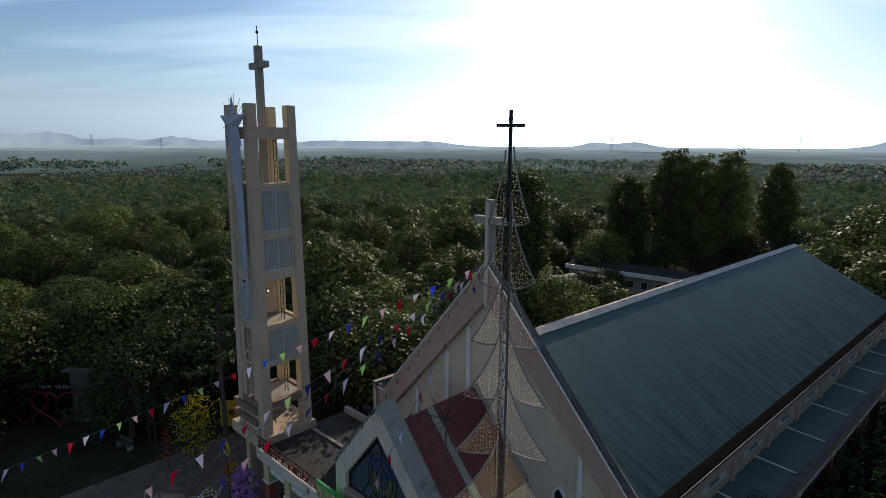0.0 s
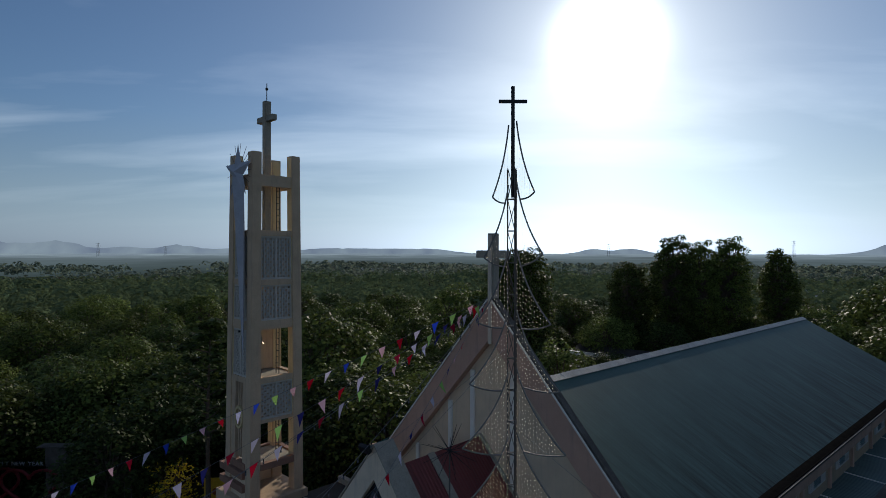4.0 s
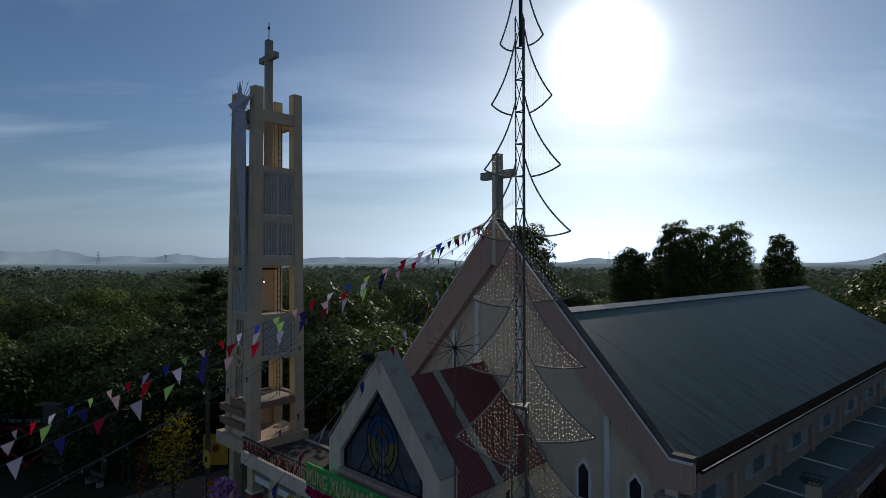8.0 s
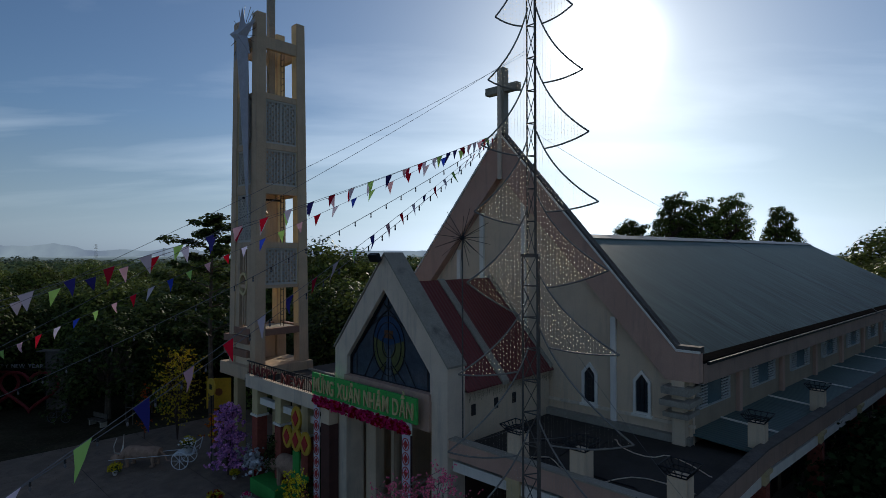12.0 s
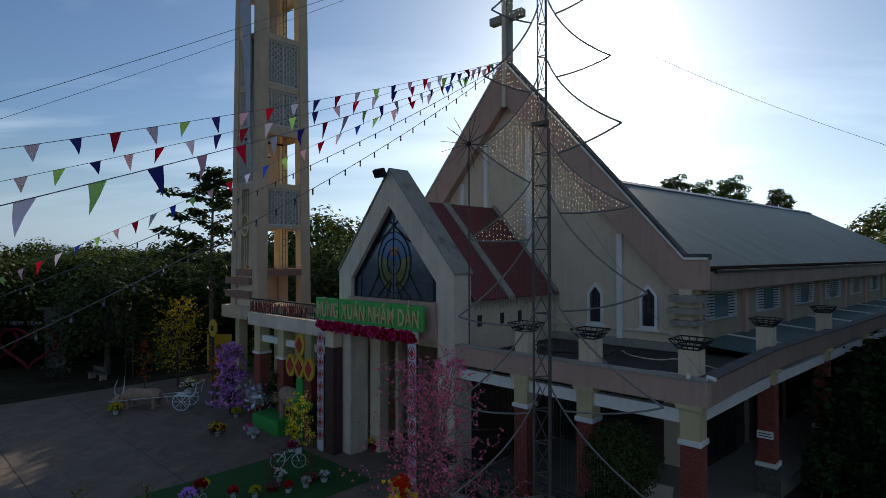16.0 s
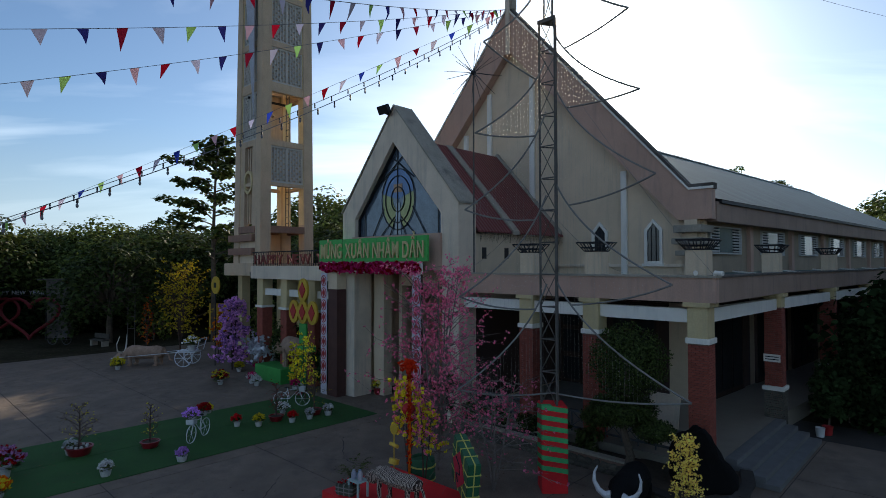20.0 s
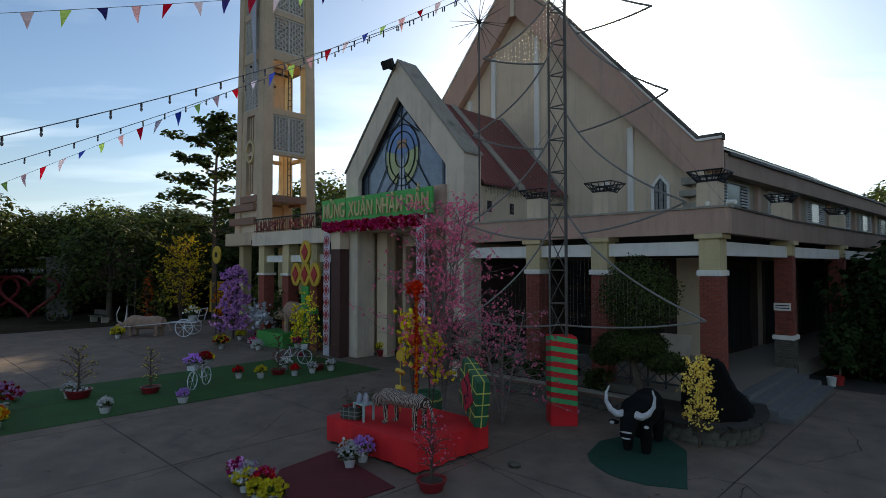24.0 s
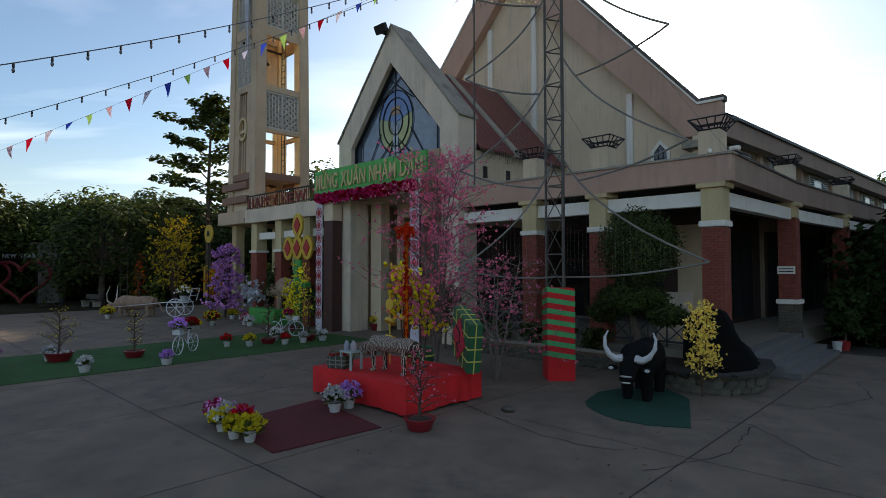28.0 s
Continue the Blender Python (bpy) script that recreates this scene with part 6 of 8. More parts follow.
# row before the maroon mat, and pots by the stage
for a, b, p, p2, s in ((5.8, -17.45, "hotpink", "lilac", 0.22), (6.16, -17.4, "lilac", "white", 0.22), (6.4, -17.6, "yellow", "white", 0.24), (6.72, -17.4, "hotpink", "red", 0.25), (6.95, -17.65, "yellow", None, 0.2), (7.3, -17.55, "yellow", None, 0.27)):
    flower_pot(a, b, p, r=0.1, h=0.14, size=s, petal2=p2, n=100)
flower_pot(6.8, -15.55, "white", size=0.26)
flower_pot(6.72, -15.15, "violet", size=0.28, n=90)
flower_pot(6.45, -15.35, "white", size=0.2, petal2="orange")
# carpet pots
for a, b, p, r, s in ((-1.5, -17.72, "white", 0.15, 0.22), (-1.15, -15.75, "violet", 0.16, 0.2), (-2.85, -12.33, "yellow", 0.13, 0.24), (-2.4, -11.2, "red", 0.13, 0.2), (-2.3, -10.5, "white", 0.13, 0.2), (-2.27, -9.67, "white", 0.16, 0.22), (-4.3, -17.95, "white", 0.15, 0.25), (-3.4, -12.9, "red", 0.12, 0.22), (-3.6, -10.9, "white", 0.12, 0.28)):
    flower_pot(a, b, p, r=r, size=s)
for a, b, p, p2, s in ((-18.9, -12.4, "yellow", None, 0.5), (-10.9, -10.1, "yellow", "red", 0.55), (-13.4, -7.9, "yellow", None, 0.35), (-10.0, -8.9, "white", "hotpink", 0.35), (-9.3, -9.0, "white", None, 0.3), (-12.4, -7.2, "red", "hotpink", 0.4)):
    flower_pot(a, b, p, r=0.14, h=0.2, size=s * 0.85, petal2=p2, n=110, flower=0.1)
flower_pot(-4.6, -6.5, "yellow", r=0.22, h=0.3, size=0.34, n=100, potmat=M_POTRED)
flower_pot(-3.6, -6.0, "yellow", r=0.22, h=0.3, size=0.3, n=100, potmat=M_POTRED)
flower_pot(-6.1, -8.6, "white", r=0.2, size=0.3, potmat=M_POTRED)
# large bouquets at the edge of the carpet
flower_pot(-3.4, -19.75, "red", r=0.18, h=0.3, size=0.5, n=170, flower=0.11, petal2="lilac")
flower_pot(-1.6, -20.15, "yellow", r=0.16, h=0.22, size=0.32, n=120, flower=0.11, petal2="orange")


def dwarf_tree(a, b, height, spread, potr, petal, seed, per=1, twigs=4, z=0.0, wood=None):
    t = thing("potted_tree", at(a, b, z), "small bare-branched potted tree with a few %s blossoms" % petal, "potted tree", "potted dwarf trees")
    pot(t, potr, potr * 0.75, M_POTRED)
    part("soil", Shape().lathe([(potr * 0.92, potr * 0.64), (0.01, potr * 0.68)], sides=12), M_SOIL, t)
    w, tips = boughs(height, spread, 0.035, 22, seed, low=0.1, twigs=twigs)
    w.v = [(x, y, zz + potr * 0.65) for x, y, zz in w.v]
    tagged(part("branchwork", w, wood or M_TWIG, t), kind="stuff")
    pick = [q + Vector((0, 0, potr * 0.65)) for q in tips if rnd.random() < 0.12 * per]
    tagged(part("blossom", blossoms(pick, 1, 0.012, 0.045), PETAL[petal], t), kind="stuff")
    return t


dwarf_tree(-4.1, -17.75, 1.35, 0.8, 0.37, "yellow", 3, twigs=11)
dwarf_tree(-3.25, -15.95, 1.4, 0.45, 0.29, "yellow", 4, twigs=10)
dwarf_tree(-3.05, -11.5, 1.3, 0.55, 0.28, "red", 5, twigs=8)
dwarf_tree(-2.75, -10.0, 1.5, 0.6, 0.3, "yellow", 6, per=3)
dwarf_tree(8.8, -15.2, 1.25, 0.55, 0.27, "pink", 7, per=2.2, twigs=10)
for k in range(8):
    single("pebble", Shape().ball((0, 0, 0.03), 0.06, 0.05, 0.04, 0.3, k, 5, 8), plain("white_pebble_%d" % k, (0.55, 0.54, 0.5)), at(-4.1 + 0.22 * math.cos(k * 0.8), -17.75 + 0.22 * math.sin(k * 0.8), 0.25), "white pebble on the soil of a potted tree", "pebble", "pebbles in the pot")


def bicycle(a, b, turn, scale, mat, label):
    t = thing("bicycle", at(a, b, 0, turn), label, "bicycle")
    t.scale = (scale,) * 3
    for x in (-0.5, 0.5):
        w = part("wheel", Shape().tube([(x + 0.33 * math.cos(k * 0.2618), 0, 0.34 + 0.33 * math.sin(k * 0.2618)) for k in range(25)], 0.018, 5), mat, t)
        for k in range(6):
            part("spoke", Shape().tube([(x, 0, 0.34), (x + 0.32 * math.cos(k * 1.047), 0, 0.34 + 0.32 * math.sin(k * 1.047))], 0.006, 3), mat, w)
    part("frame", Shape().tube([(-0.5, 0, 0.34), (-0.1, 0, 0.34), (0.32, 0, 0.78), (-0.18, 0, 0.74), (-0.5, 0, 0.34)], 0.02, 5).tube([(-0.1, 0, 0.34), (-0.2, 0, 0.84)], 0.02, 5).tube([(0.5, 0, 0.34), (0.3, 0, 0.92)], 0.02, 5), mat, t)
    part("handlebar", Shape().tube([(0.22, -0.22, 0.96), (0.3, 0, 0.92), (0.22, 0.22, 0.96)], 0.016, 5), mat, t)
    part("saddle", Shape().ball((-0.22, 0, 0.87), 0.13, 0.07, 0.035, n=5, m=8), M_IRON, t, smooth=True)
    part("basket", Shape().box(0.36, 0.62, -0.15, 0.15, 0.72, 0.75).box(0.36, 0.38, -0.15, 0.15, 0.72, 0.9).box(0.6, 0.62, -0.15, 0.15, 0.72, 0.9).box(0.36, 0.62, -0.15, -0.13, 0.72, 0.9).box(0.36, 0.62, 0.13, 0.15, 0.72, 0.9), mat, t)
    return t


M_BIKE = plain("white_enamel", (0.66, 0.68, 0.7), 0.4)
bicycle(-2.95, -14.5, -52, 0.9, M_BIKE, "small white decorative bicycle carrying flowers")
for dx, p, s in ((0.28, "violet", 0.3), (-0.22, "red", 0.27), (-0.42, "yellow", 0.16)):
    flower_pot(-2.95 + dx, -14.5 - dx * 1.25, p, r=0.12, h=0.12, size=s, z=0.72, n=100)
bicycle(-4.6, -9.9, 48, 0.9, M_BIKE, "small white decorative bicycle among the pots")
bicycle(-33.2, -12.2, 40, 1.1, plain("grey_enamel", (0.09, 0.09, 0.095)), "grey bicycle parked under the trees")
flower_pot(-4.5, -9.8, "hotpink", r=0.14, h=0.12, size=0.24, z=0.72, n=70)

# ---- stage with its tiger ----
stage = thing("stage", at(6.58, -13.8), "low stage covered in red cloth on thin legs", "stage")
cl = Shape()
rim = [(-1.53, -1.1), (1.53, -1.1), (1.53, 1.1), (-1.53, 1.1)]
loop = []
for side in range(4):
    p, q = Vector(rim[side]), Vector(rim[(side + 1) % 4])
    nrm = Vector(((q - p).y, -(q - p).x)).normalized()
    for i in range(24):
        o = (0.025 * math.sin(i * 1.7 + side) + 0.012 * math.sin(i * 3.1)) * (i > 0)
        loop.append((p.lerp(q, i / 24), nrm * o, 0.045 + 0.015 * math.sin(i * 0.45 + side * 2)))
for u, o, hem in loop:
    cl.v += [(u.x + o.x * k, u.y + o.y * k, z) for z, k in ((0.6, 0.0), (0.35, 0.6), (hem, 1.0))]
for i in range(len(loop)):
    for r in range(2):
        n0, n1 = i * 3 + r, (i + 1) % len(loop) * 3 + r
        cl.f.append((n0, n0 + 1, n1 + 1, n1))
part("skirt", cl, M_REDCLOTH, stage, smooth=True)
part("deck", Shape().box(-1.53, 1.53, -1.1, 1.1, 0.56, 0.6), M_REDCLOTH, stage)
for x in (-1.45, 1.45):
    for y in (-1.02, 1.02):
        part("leg", Shape().tube([(x, y, 0), (x, y, 0.56)], 0.03, 6), M_STEEL, stage)


def stripes_mat():
    m = paint("striped_fur", (0.42, 0.36, 0.32), 0.9, 0.2, 3, 50, 0.3)
    n, l = m.node_tree.nodes, m.node_tree.links
    w, co, r, mx = n.new("ShaderNodeTexWave"), n.new("ShaderNodeTexCoord"), n.new("ShaderNodeValToRGB"), n.new("ShaderNodeMix")
    w.inputs["Scale"].default_value, w.inputs["Distortion"].default_value, w.inputs["Detail"].default_value, w.inputs["Detail Scale"].default_value = 8.5, 5.0, 2.0, 1.6
    l.new(co.outputs["Object"], w.inputs["Vector"])
    r.color_ramp.elements[0].position, r.color_ramp.elements[1].position = 0.56, 0.62
    l.new(w.outputs["Fac"], r.inputs[0])
    mx.data_type = "RGBA"
    l.new(r.outputs[0], mx.inputs[0])
    mx.inputs[6].default_value, mx.inputs[7].default_value = (0.04, 0.024, 0.018, 1), (0.46, 0.36, 0.29, 1)
    l.new(mx.outputs[2], n["Principled BSDF"].inputs["Base Color"])
    return m


def beast(sx, sy, sz, leg, head, tail=True, fat=1.05):
    """A four-legged statue: body, neck, head, legs and tail in one."""
    s = Shape()
    rings = []
    prof = [(-0.62, 0.05, 0.9), (-0.58, 0.2, 0.92), (-0.35, 0.26, 0.94), (0.0, 0.25, 0.9), (0.3, 0.28, 0.93), (0.5, 0.25, 0.98), (0.62, 0.16, 1.0), (0.7, 0.05, 1.0)]
    m = 12
    for x, r, z in prof:
        rings.append([(x * sx, r * sy * math.cos(k * 2 * math.pi / m), (z + r * fat * math.sin(k * 2 * math.pi / m)) * sz) for k in range(m)])
    b = len(s.v)
    s.v += [p for r in rings for p in r]
    for i in range(len(prof) - 1):
        for k in range(m):
            s.f.append((b + i * m + k, b + i * m + (k + 1) % m, b + (i + 1) * m + (k + 1) % m, b + (i + 1) * m + k))
    for x, y in ((-0.45, -0.15), (-0.42, 0.15), (0.4, -0.16), (0.45, 0.16)):
        s.tube([(x * sx, y * sy, 0.9 * sz), ((x + 0.03) * sx, y * sy, 0.45 * sz), (x * sx, y * sy, 0.06 * sz)], leg * 1.5, 8, leg * 0.8)
        s.ball(((x + 0.05) * sx, y * sy, 0.05 * sz), leg * 1.5, leg * 1.1, leg * 0.8, n=5, m=8)
    s.tube([(0.55 * sx, 0, 1.0 * sz), ((head[0] - 0.1) * sx, 0, head[1] * sz)], 0.17 * sy, 8, 0.13 * sy)
    s.ball((head[0] * sx, 0, head[1] * sz), 0.2 * sy, 0.19 * sy, 0.17 * sy, n=7, m=10)
    s.ball((head[0] * sx + 0.17 * sy, 0, (head[1] - 0.06) * sz), 0.12 * sy, 0.11 * sy, 0.09 * sy, n=6, m=8)
    for y in (-0.13, 0.13):
        s.ball((head[0] * sx - 0.05 * sy, y * sy, (head[1] + 0.16) * sz), 0.03 * sy, 0.05 * sy, 0.06 * sy, n=5, m=6)
    if tail:
        s.tube([(-0.6 * sx, 0, 1.0 * sz), (-0.75 * sx, 0, 0.75 * sz), (-0.8 * sx, 0, 0.4 * sz), (-0.9 * sx, 0, 0.35 * sz)], 0.04 * sy, 6, 0.025 * sy)
    return s


single("tiger_statue", beast(1.0, 0.92, 0.62, 0.05, (0.82, 0.72), fat=1.0), stripes_mat(), at(7.0, -14.2, 0.6, 184), "striped tiger statue standing on the red stage", "statue", smooth=True)
tbl = thing("small_table", at(5.95, -14.52, 0.6), "small pale green table with gifts on it", "table")
part("top", Shape().box(-0.2, 0.2, -0.17, 0.17, 0.36, 0.39), plain("pale_green_paint", (0.35, 0.45, 0.42)), tbl, bevel=0.006)
for x in (-0.17, 0.17):
    for y in (-0.14, 0.14):
        part("leg", Shape().box(x - 0.02, x + 0.02, y - 0.02, y + 0.02, 0, 0.36), plain("pale_green_leg", (0.35, 0.45, 0.42)), tbl)
for k, (x, c) in enumerate(((-0.1, (0.3, 0.3, 0.36)), (0.08, (0.4, 0.36, 0.38)), (0.0, (0.14, 0.22, 0.34)))):
    single("gift_jar", Shape().lathe([(0.05, 0), (0.065, 0.04), (0.06, 0.14), (0.035, 0.18), (0.035, 0.21)], sides=12), plain("jar_glaze_%d" % k, c, 0.3), at(5.95 + x, -14.52 + 0.05 * (k - 1), 0.99), "small glazed jar on the table", "jar", "jars on the small table", smooth=True)
cake = single("cake_basket", Shape().box(-0.24, 0.24, -0.17, 0.17, 0, 0.26), plain("dark_leaf_wrap", (0.05, 0.06, 0.04), 0.7), at(5.65, -14.6, 0.6, 20), "dark wrapped cake basket with white ribbon lines", "basket", bevel=0.03)
for k in (-0.15, 0.0, 0.15):
    part("ribbon", Shape().box(k - 0.01, k + 0.01, -0.175, 0.175, -0.002, 0.268), M_POTROPE, cake)
part("ribbon", Shape().box(-0.245, 0.245, -0.176, 0.176, 0.08, 0.1).box(-0.245, 0.245, -0.176, 0.176, 0.17, 0.19), M_POTROPE, cake)
tagged(part("flower_head", blossoms([(rnd.uniform(-0.2, 0.2), rnd.uniform(-0.14, 0.14), 0.29) for _ in range(18)], 1, 0.01, 0.08), PETAL["red"], cake), kind="stuff")
# great green cake board
M_CORD = plain("yellow_cord", (0.55, 0.52, 0.12))
cake_m = at(8.2, -13.3, 0.6, 0) @ pose(0, 0, 0, 0, 0, -33) @ pose(0, 0, 0, 0, 14, 0)
board = single("cake_board", Shape().box(-1.3, 0.0, 0.0, 0.3, 0, 1.06), plain("dark_green_wrap", (0.02, 0.12, 0.055), 0.5), cake_m, "big green wrapped cake model with yellow cords", "cake model", bevel=0.02)
for k in (0.25, 0.5, 0.75):
    part("cord", Shape().box(-1.3 * k - 0.012, -1.3 * k + 0.012, -0.012, 0.312, -0.001, 1.072), M_CORD, board)
    part("cord", Shape().box(-1.312, 0.012, -0.011, 0.311, 1.06 * k - 0.012, 1.06 * k + 0.012), M_CORD, board)
part("cord", Shape().box(-1.311, 0.013, 0.14, 0.164, -0.004, 1.073), M_CORD, board)
lab = part("red_panel", Shape().prism([(-1.15, 0.53), (-0.65, 0.06), (-0.15, 0.53), (-0.65, 1.0)], -0.03, -0.014), plain("red_paper", (0.5, 0.02, 0.05)), board, "red paper square with a dark sign")
part("sign_stroke", Shape().tube([(-0.85, -0.035, 0.75), (-0.55, -0.035, 0.7), (-0.5, -0.035, 0.5), (-0.75, -0.035, 0.4), (-0.6, -0.035, 0.25)], 0.02, 5), M_IRON, lab)
# coin string
cs = thing("coin_string", at(6.05, -13.5, 0.6), "string of round golden paper coins on a pole", "decoration")
part("pole", Shape().tube([(0, 0, 0), (0, 0, 1.6)], 0.015, 5), M_GOLD, cs)
for k in range(3):
    part("coin", Shape().tube([(0, -0.02, 1.35 - k * 0.42), (0, 0.02, 1.35 - k * 0.36)], 0.13, 14), M_GOLD, cs)
# pots behind the stage
bk = thing("barrel", at(5.5, -12.0), "green barrel pot tied with yellow cord", "barrel")
part("body", Shape().lathe([(0.3, 0), (0.36, 0.3), (0.33, 0.75), (0.3, 0.78), (0.28, 0.7)], sides=16), plain("barrel_green", (0.03, 0.13, 0.06)), bk, smooth=True)
for z in (0.2, 0.55):
    part("cord", Shape().lathe([(0.365, z), (0.372, z + 0.02), (0.365, z + 0.04)], sides=16), M_CORD, bk)


def blossom_tree(name, m, height, spread, stems, n, seed, petal, per, label, size=0.07, trunk=0.05, wood=None, low=0.2, share=1.0, petal2=None, droop=0.0, twigs=5, z=0.03):
    t = thing(name, m, label, "blossom tree")
    w, tips = boughs(height, spread, trunk, n, seed, stems, droop, low, twigs)
    tagged(part("branchwork", w, wood or M_TWIG, t), kind="stuff")
    tips = [q for q in tips if rnd.random() < share]
    if petal2:
        half = [q for q in tips if rnd.random() < 0.7]
        tagged(part("blossom", blossoms(half, per, z, size), PETAL[petal], t), kind="stuff")
        tagged(part("blossom", blossoms([q for q in tips if rnd.random() < 0.35], per, z, size), PETAL[petal2], t), kind="stuff")
    else:
        tagged(part("blossom", blossoms(tips, per, z, size), PETAL[petal], t), kind="stuff")
    return t


blossom_tree("peach_tree", at(5.0, -10.9), 6.0, 2.3, 8, 17, 12, "pink", 2, "tall peach tree full of pink blossom behind the stage", 0.078, 0.036, M_GREYTWIG, 0.14, 0.85, twigs=6)
blossom_tree("peach_tree", at(7.1, -10.9), 3.2, 2.6, 4, 14, 13, "pink", 2, "low spreading peach bough with pink blossom", 0.08, 0.035, M_GREYTWIG, 0.2, 0.4, droop=0.35)
blossom_tree("apricot_tree", at(5.35, -12.35), 2.75, 1.0, 4, 10, 14, "yellow", 3, "apricot tree with clusters of yellow blossom by the stage", 0.13, 0.025, None, 0.5, 0.3, petal2="pink")
blossom_tree("apricot_tree", at(6.05, -12.5), 2.45, 0.9, 3, 10, 15, "yellow", 3, "small yellow apricot tree behind the tiger", 0.11, 0.025, None, 0.45, 0.3, petal2="pink")
blossom_tree("apricot_tree", at(11.5, -9.35), 2.15, 0.5, 2, 26, 16, "cream", 2, "slim apricot tree thick with yellow blossom", 0.055, 0.022, None, 0.18, 0.9, twigs=5)
blossom_tree("peach_tree", at(-14.2, -7.9), 4.3, 1.35, 4, 18, 17, "lilac", 3, "tree thick with lilac-pink blossom before the tower", 0.17, 0.05, None, 0.1, 0.9, petal2="violet", droop=0.4)
blossom_tree("apricot_tree", at(-22.7, -7.5), 6.0, 2.6, 5, 24, 18, "yellow", 4, "large apricot tree with yellow blossom at the wood's edge", 0.095, 0.045, None, 0.15, 0.6, petal2="amber")
blossom_tree("coral_tree", at(-24.6, -9.0), 3.7, 0.6, 2, 18, 23, "orange", 1, "slim tree with orange-brown blossom at the wood's edge", 0.08, 0.035, None, 0.15, 0.55, petal2="scarlet")
blossom_tree("apricot_tree", at(-17.6, -7.1), 3.0, 0.9, 2, 16, 19, "orange", 2, "small tree with amber blossom beside the tower", 0.12, 0.04, None, 0.25, 0.7, petal2="yellow")
blossom_tree("apricot_tree", at(-5.0, -9.0), 2.9, 0.75, 2, 16, 20, "yellow", 2, "slender yellow apricot tree by the gate", 0.08, 0.03, None, 0.2, 0.6)
blossom_tree("apricot_tree", at(-6.9, -8.3), 2.2, 0.6, 2, 14, 22, "yellow", 2, "bushy tree with small yellow flowers", 0.1, 0.035, None, 0.1, 0.7)
lan = single("red_lantern", Shape().lathe([(0.06, 0.0), (0.14, 0.04), (0.19, 0.15), (0.14, 0.26), (0.06, 0.3)], sides=14), plain("red_silk", (0.5, 0.02, 0.02)), at(5.6, -12.6, 2.05), "round red silk lantern hung in the blossom", "lantern", smooth=True)
part("cord", Shape().tube([(0, 0, 0.3), (0, 0, 0.75)], 0.01, 4), M_IRON, lan)
gar = single("red_garland", Shape().tube([(0, 0, 0.02), (0.02, 0, 1.0), (0, 0.02, 2.0), (0.01, 0, 2.95)], 0.03, 6), PETAL["orange"], at(6.7, -13.6, 0.6), "hanging garland of orange-red paper flowers", "garland")
tagged(part("paper_flower", blossoms([(rnd.gauss(0, 0.03), rnd.gauss(0, 0.03), rnd.uniform(0.7, 2.9)) for _ in range(150)], 2, 0.015, 0.07), PETAL["scarlet"], gar), kind="stuff")
part("paper_bow", blossoms([(rnd.gauss(0, 0.09), rnd.gauss(0, 0.09), 3.0 + rnd.gauss(0, 0.07)) for _ in range(45)], 2, 0.03, 0.12), PETAL["scarlet"], gar)

# ---- buffalo by the steps ----
M_BLACK = paint("black_cloth", (0.006, 0.006, 0.006), 0.95, 0.3, 2.0, 40, 0.4, spec=0.1)
M_BUFF = paint("black_hide", (0.007, 0.007, 0.007), 0.85, 0.3, 3.0, 60, 0.5, spec=0.12)
M_HORN = plain("pale_grey_horn", (0.5, 0.5, 0.5), 0.5)


def buffalo():
    """A heavy buffalo with lowered head; the horns, added last, sweep out and then up."""
    s = Shape()
    m = 14
    prof = [(-1.02, 0.06, 0.98), (-0.98, 0.24, 0.92), (-0.75, 0.36, 0.86), (-0.35, 0.40, 0.80), (0.05, 0.38, 0.82), (0.32, 0.35, 0.88), (0.5, 0.24, 0.9), (0.62, 0.1, 0.88)]
    b = len(s.v)
    for x, r, z in prof:
        s.v += [(x, r * math.cos(k * 2 * math.pi / m), z + r * 0.98 * math.sin(k * 2 * math.pi / m)) for k in range(m)]
    for i in range(len(prof) - 1):
        for k in range(m):
            s.f.append((b + i * m + k, b + i * m + (k + 1) % m, b + (i + 1) * m + (k + 1) % m, b + (i + 1) * m + k))
    for x, y in ((-0.78, -0.22), (-0.72, 0.22), (0.3, -0.2), (0.34, 0.21)):
        s.tube([(x, y, 0.75), (x + 0.02, y, 0.42), (x - 0.02, y, 0.1), (x, y, 0.0)], 0.16, 9, 0.085)
    s.tube([(0.35, 0, 0.95), (0.62, 0, 0.88), (0.78, 0, 0.82)], 0.27, 10, 0.17)
    s.ball((0.84, 0, 0.78), 0.17, 0.19, 0.2, n=8, m=12)
    s.tube([(0.86, 0, 0.78), (0.97, 0, 0.66), (1.02, 0, 0.58)], 0.185, 12, 0.15)
    s.ball((1.03, 0, 0.56), 0.12, 0.16, 0.105, n=8, m=12)
    for sgn in (1, -1):
        s.ball((0.86, sgn * 0.33, 0.74), 0.03, 0.12, 0.055, n=5, m=8)
    for sgn in (1, -1):
        s.ball((0.9, sgn * 0.36, 0.73), 0.02, 0.06, 0.035, n=4, m=6)
    s.ball((1.11, 0, 0.62), 0.04, 0.13, 0.022, n=4, m=8)
    s.ball((1.12, 0, 0.5), 0.035, 0.1, 0.022, n=4, m=8)
    for sgn in (1, -1):
        s.tube([Vector((0.84, sgn * 0.13, 0.94)), Vector((0.86, sgn * 0.27, 0.92)), Vector((0.86, sgn * 0.4, 1.0)), Vector((0.84, sgn * 0.5, 1.16)), Vector((0.8, sgn * 0.51, 1.34)), Vector((0.76, sgn * 0.45, 1.48))], 0.09, 9, 0.015)
    return s


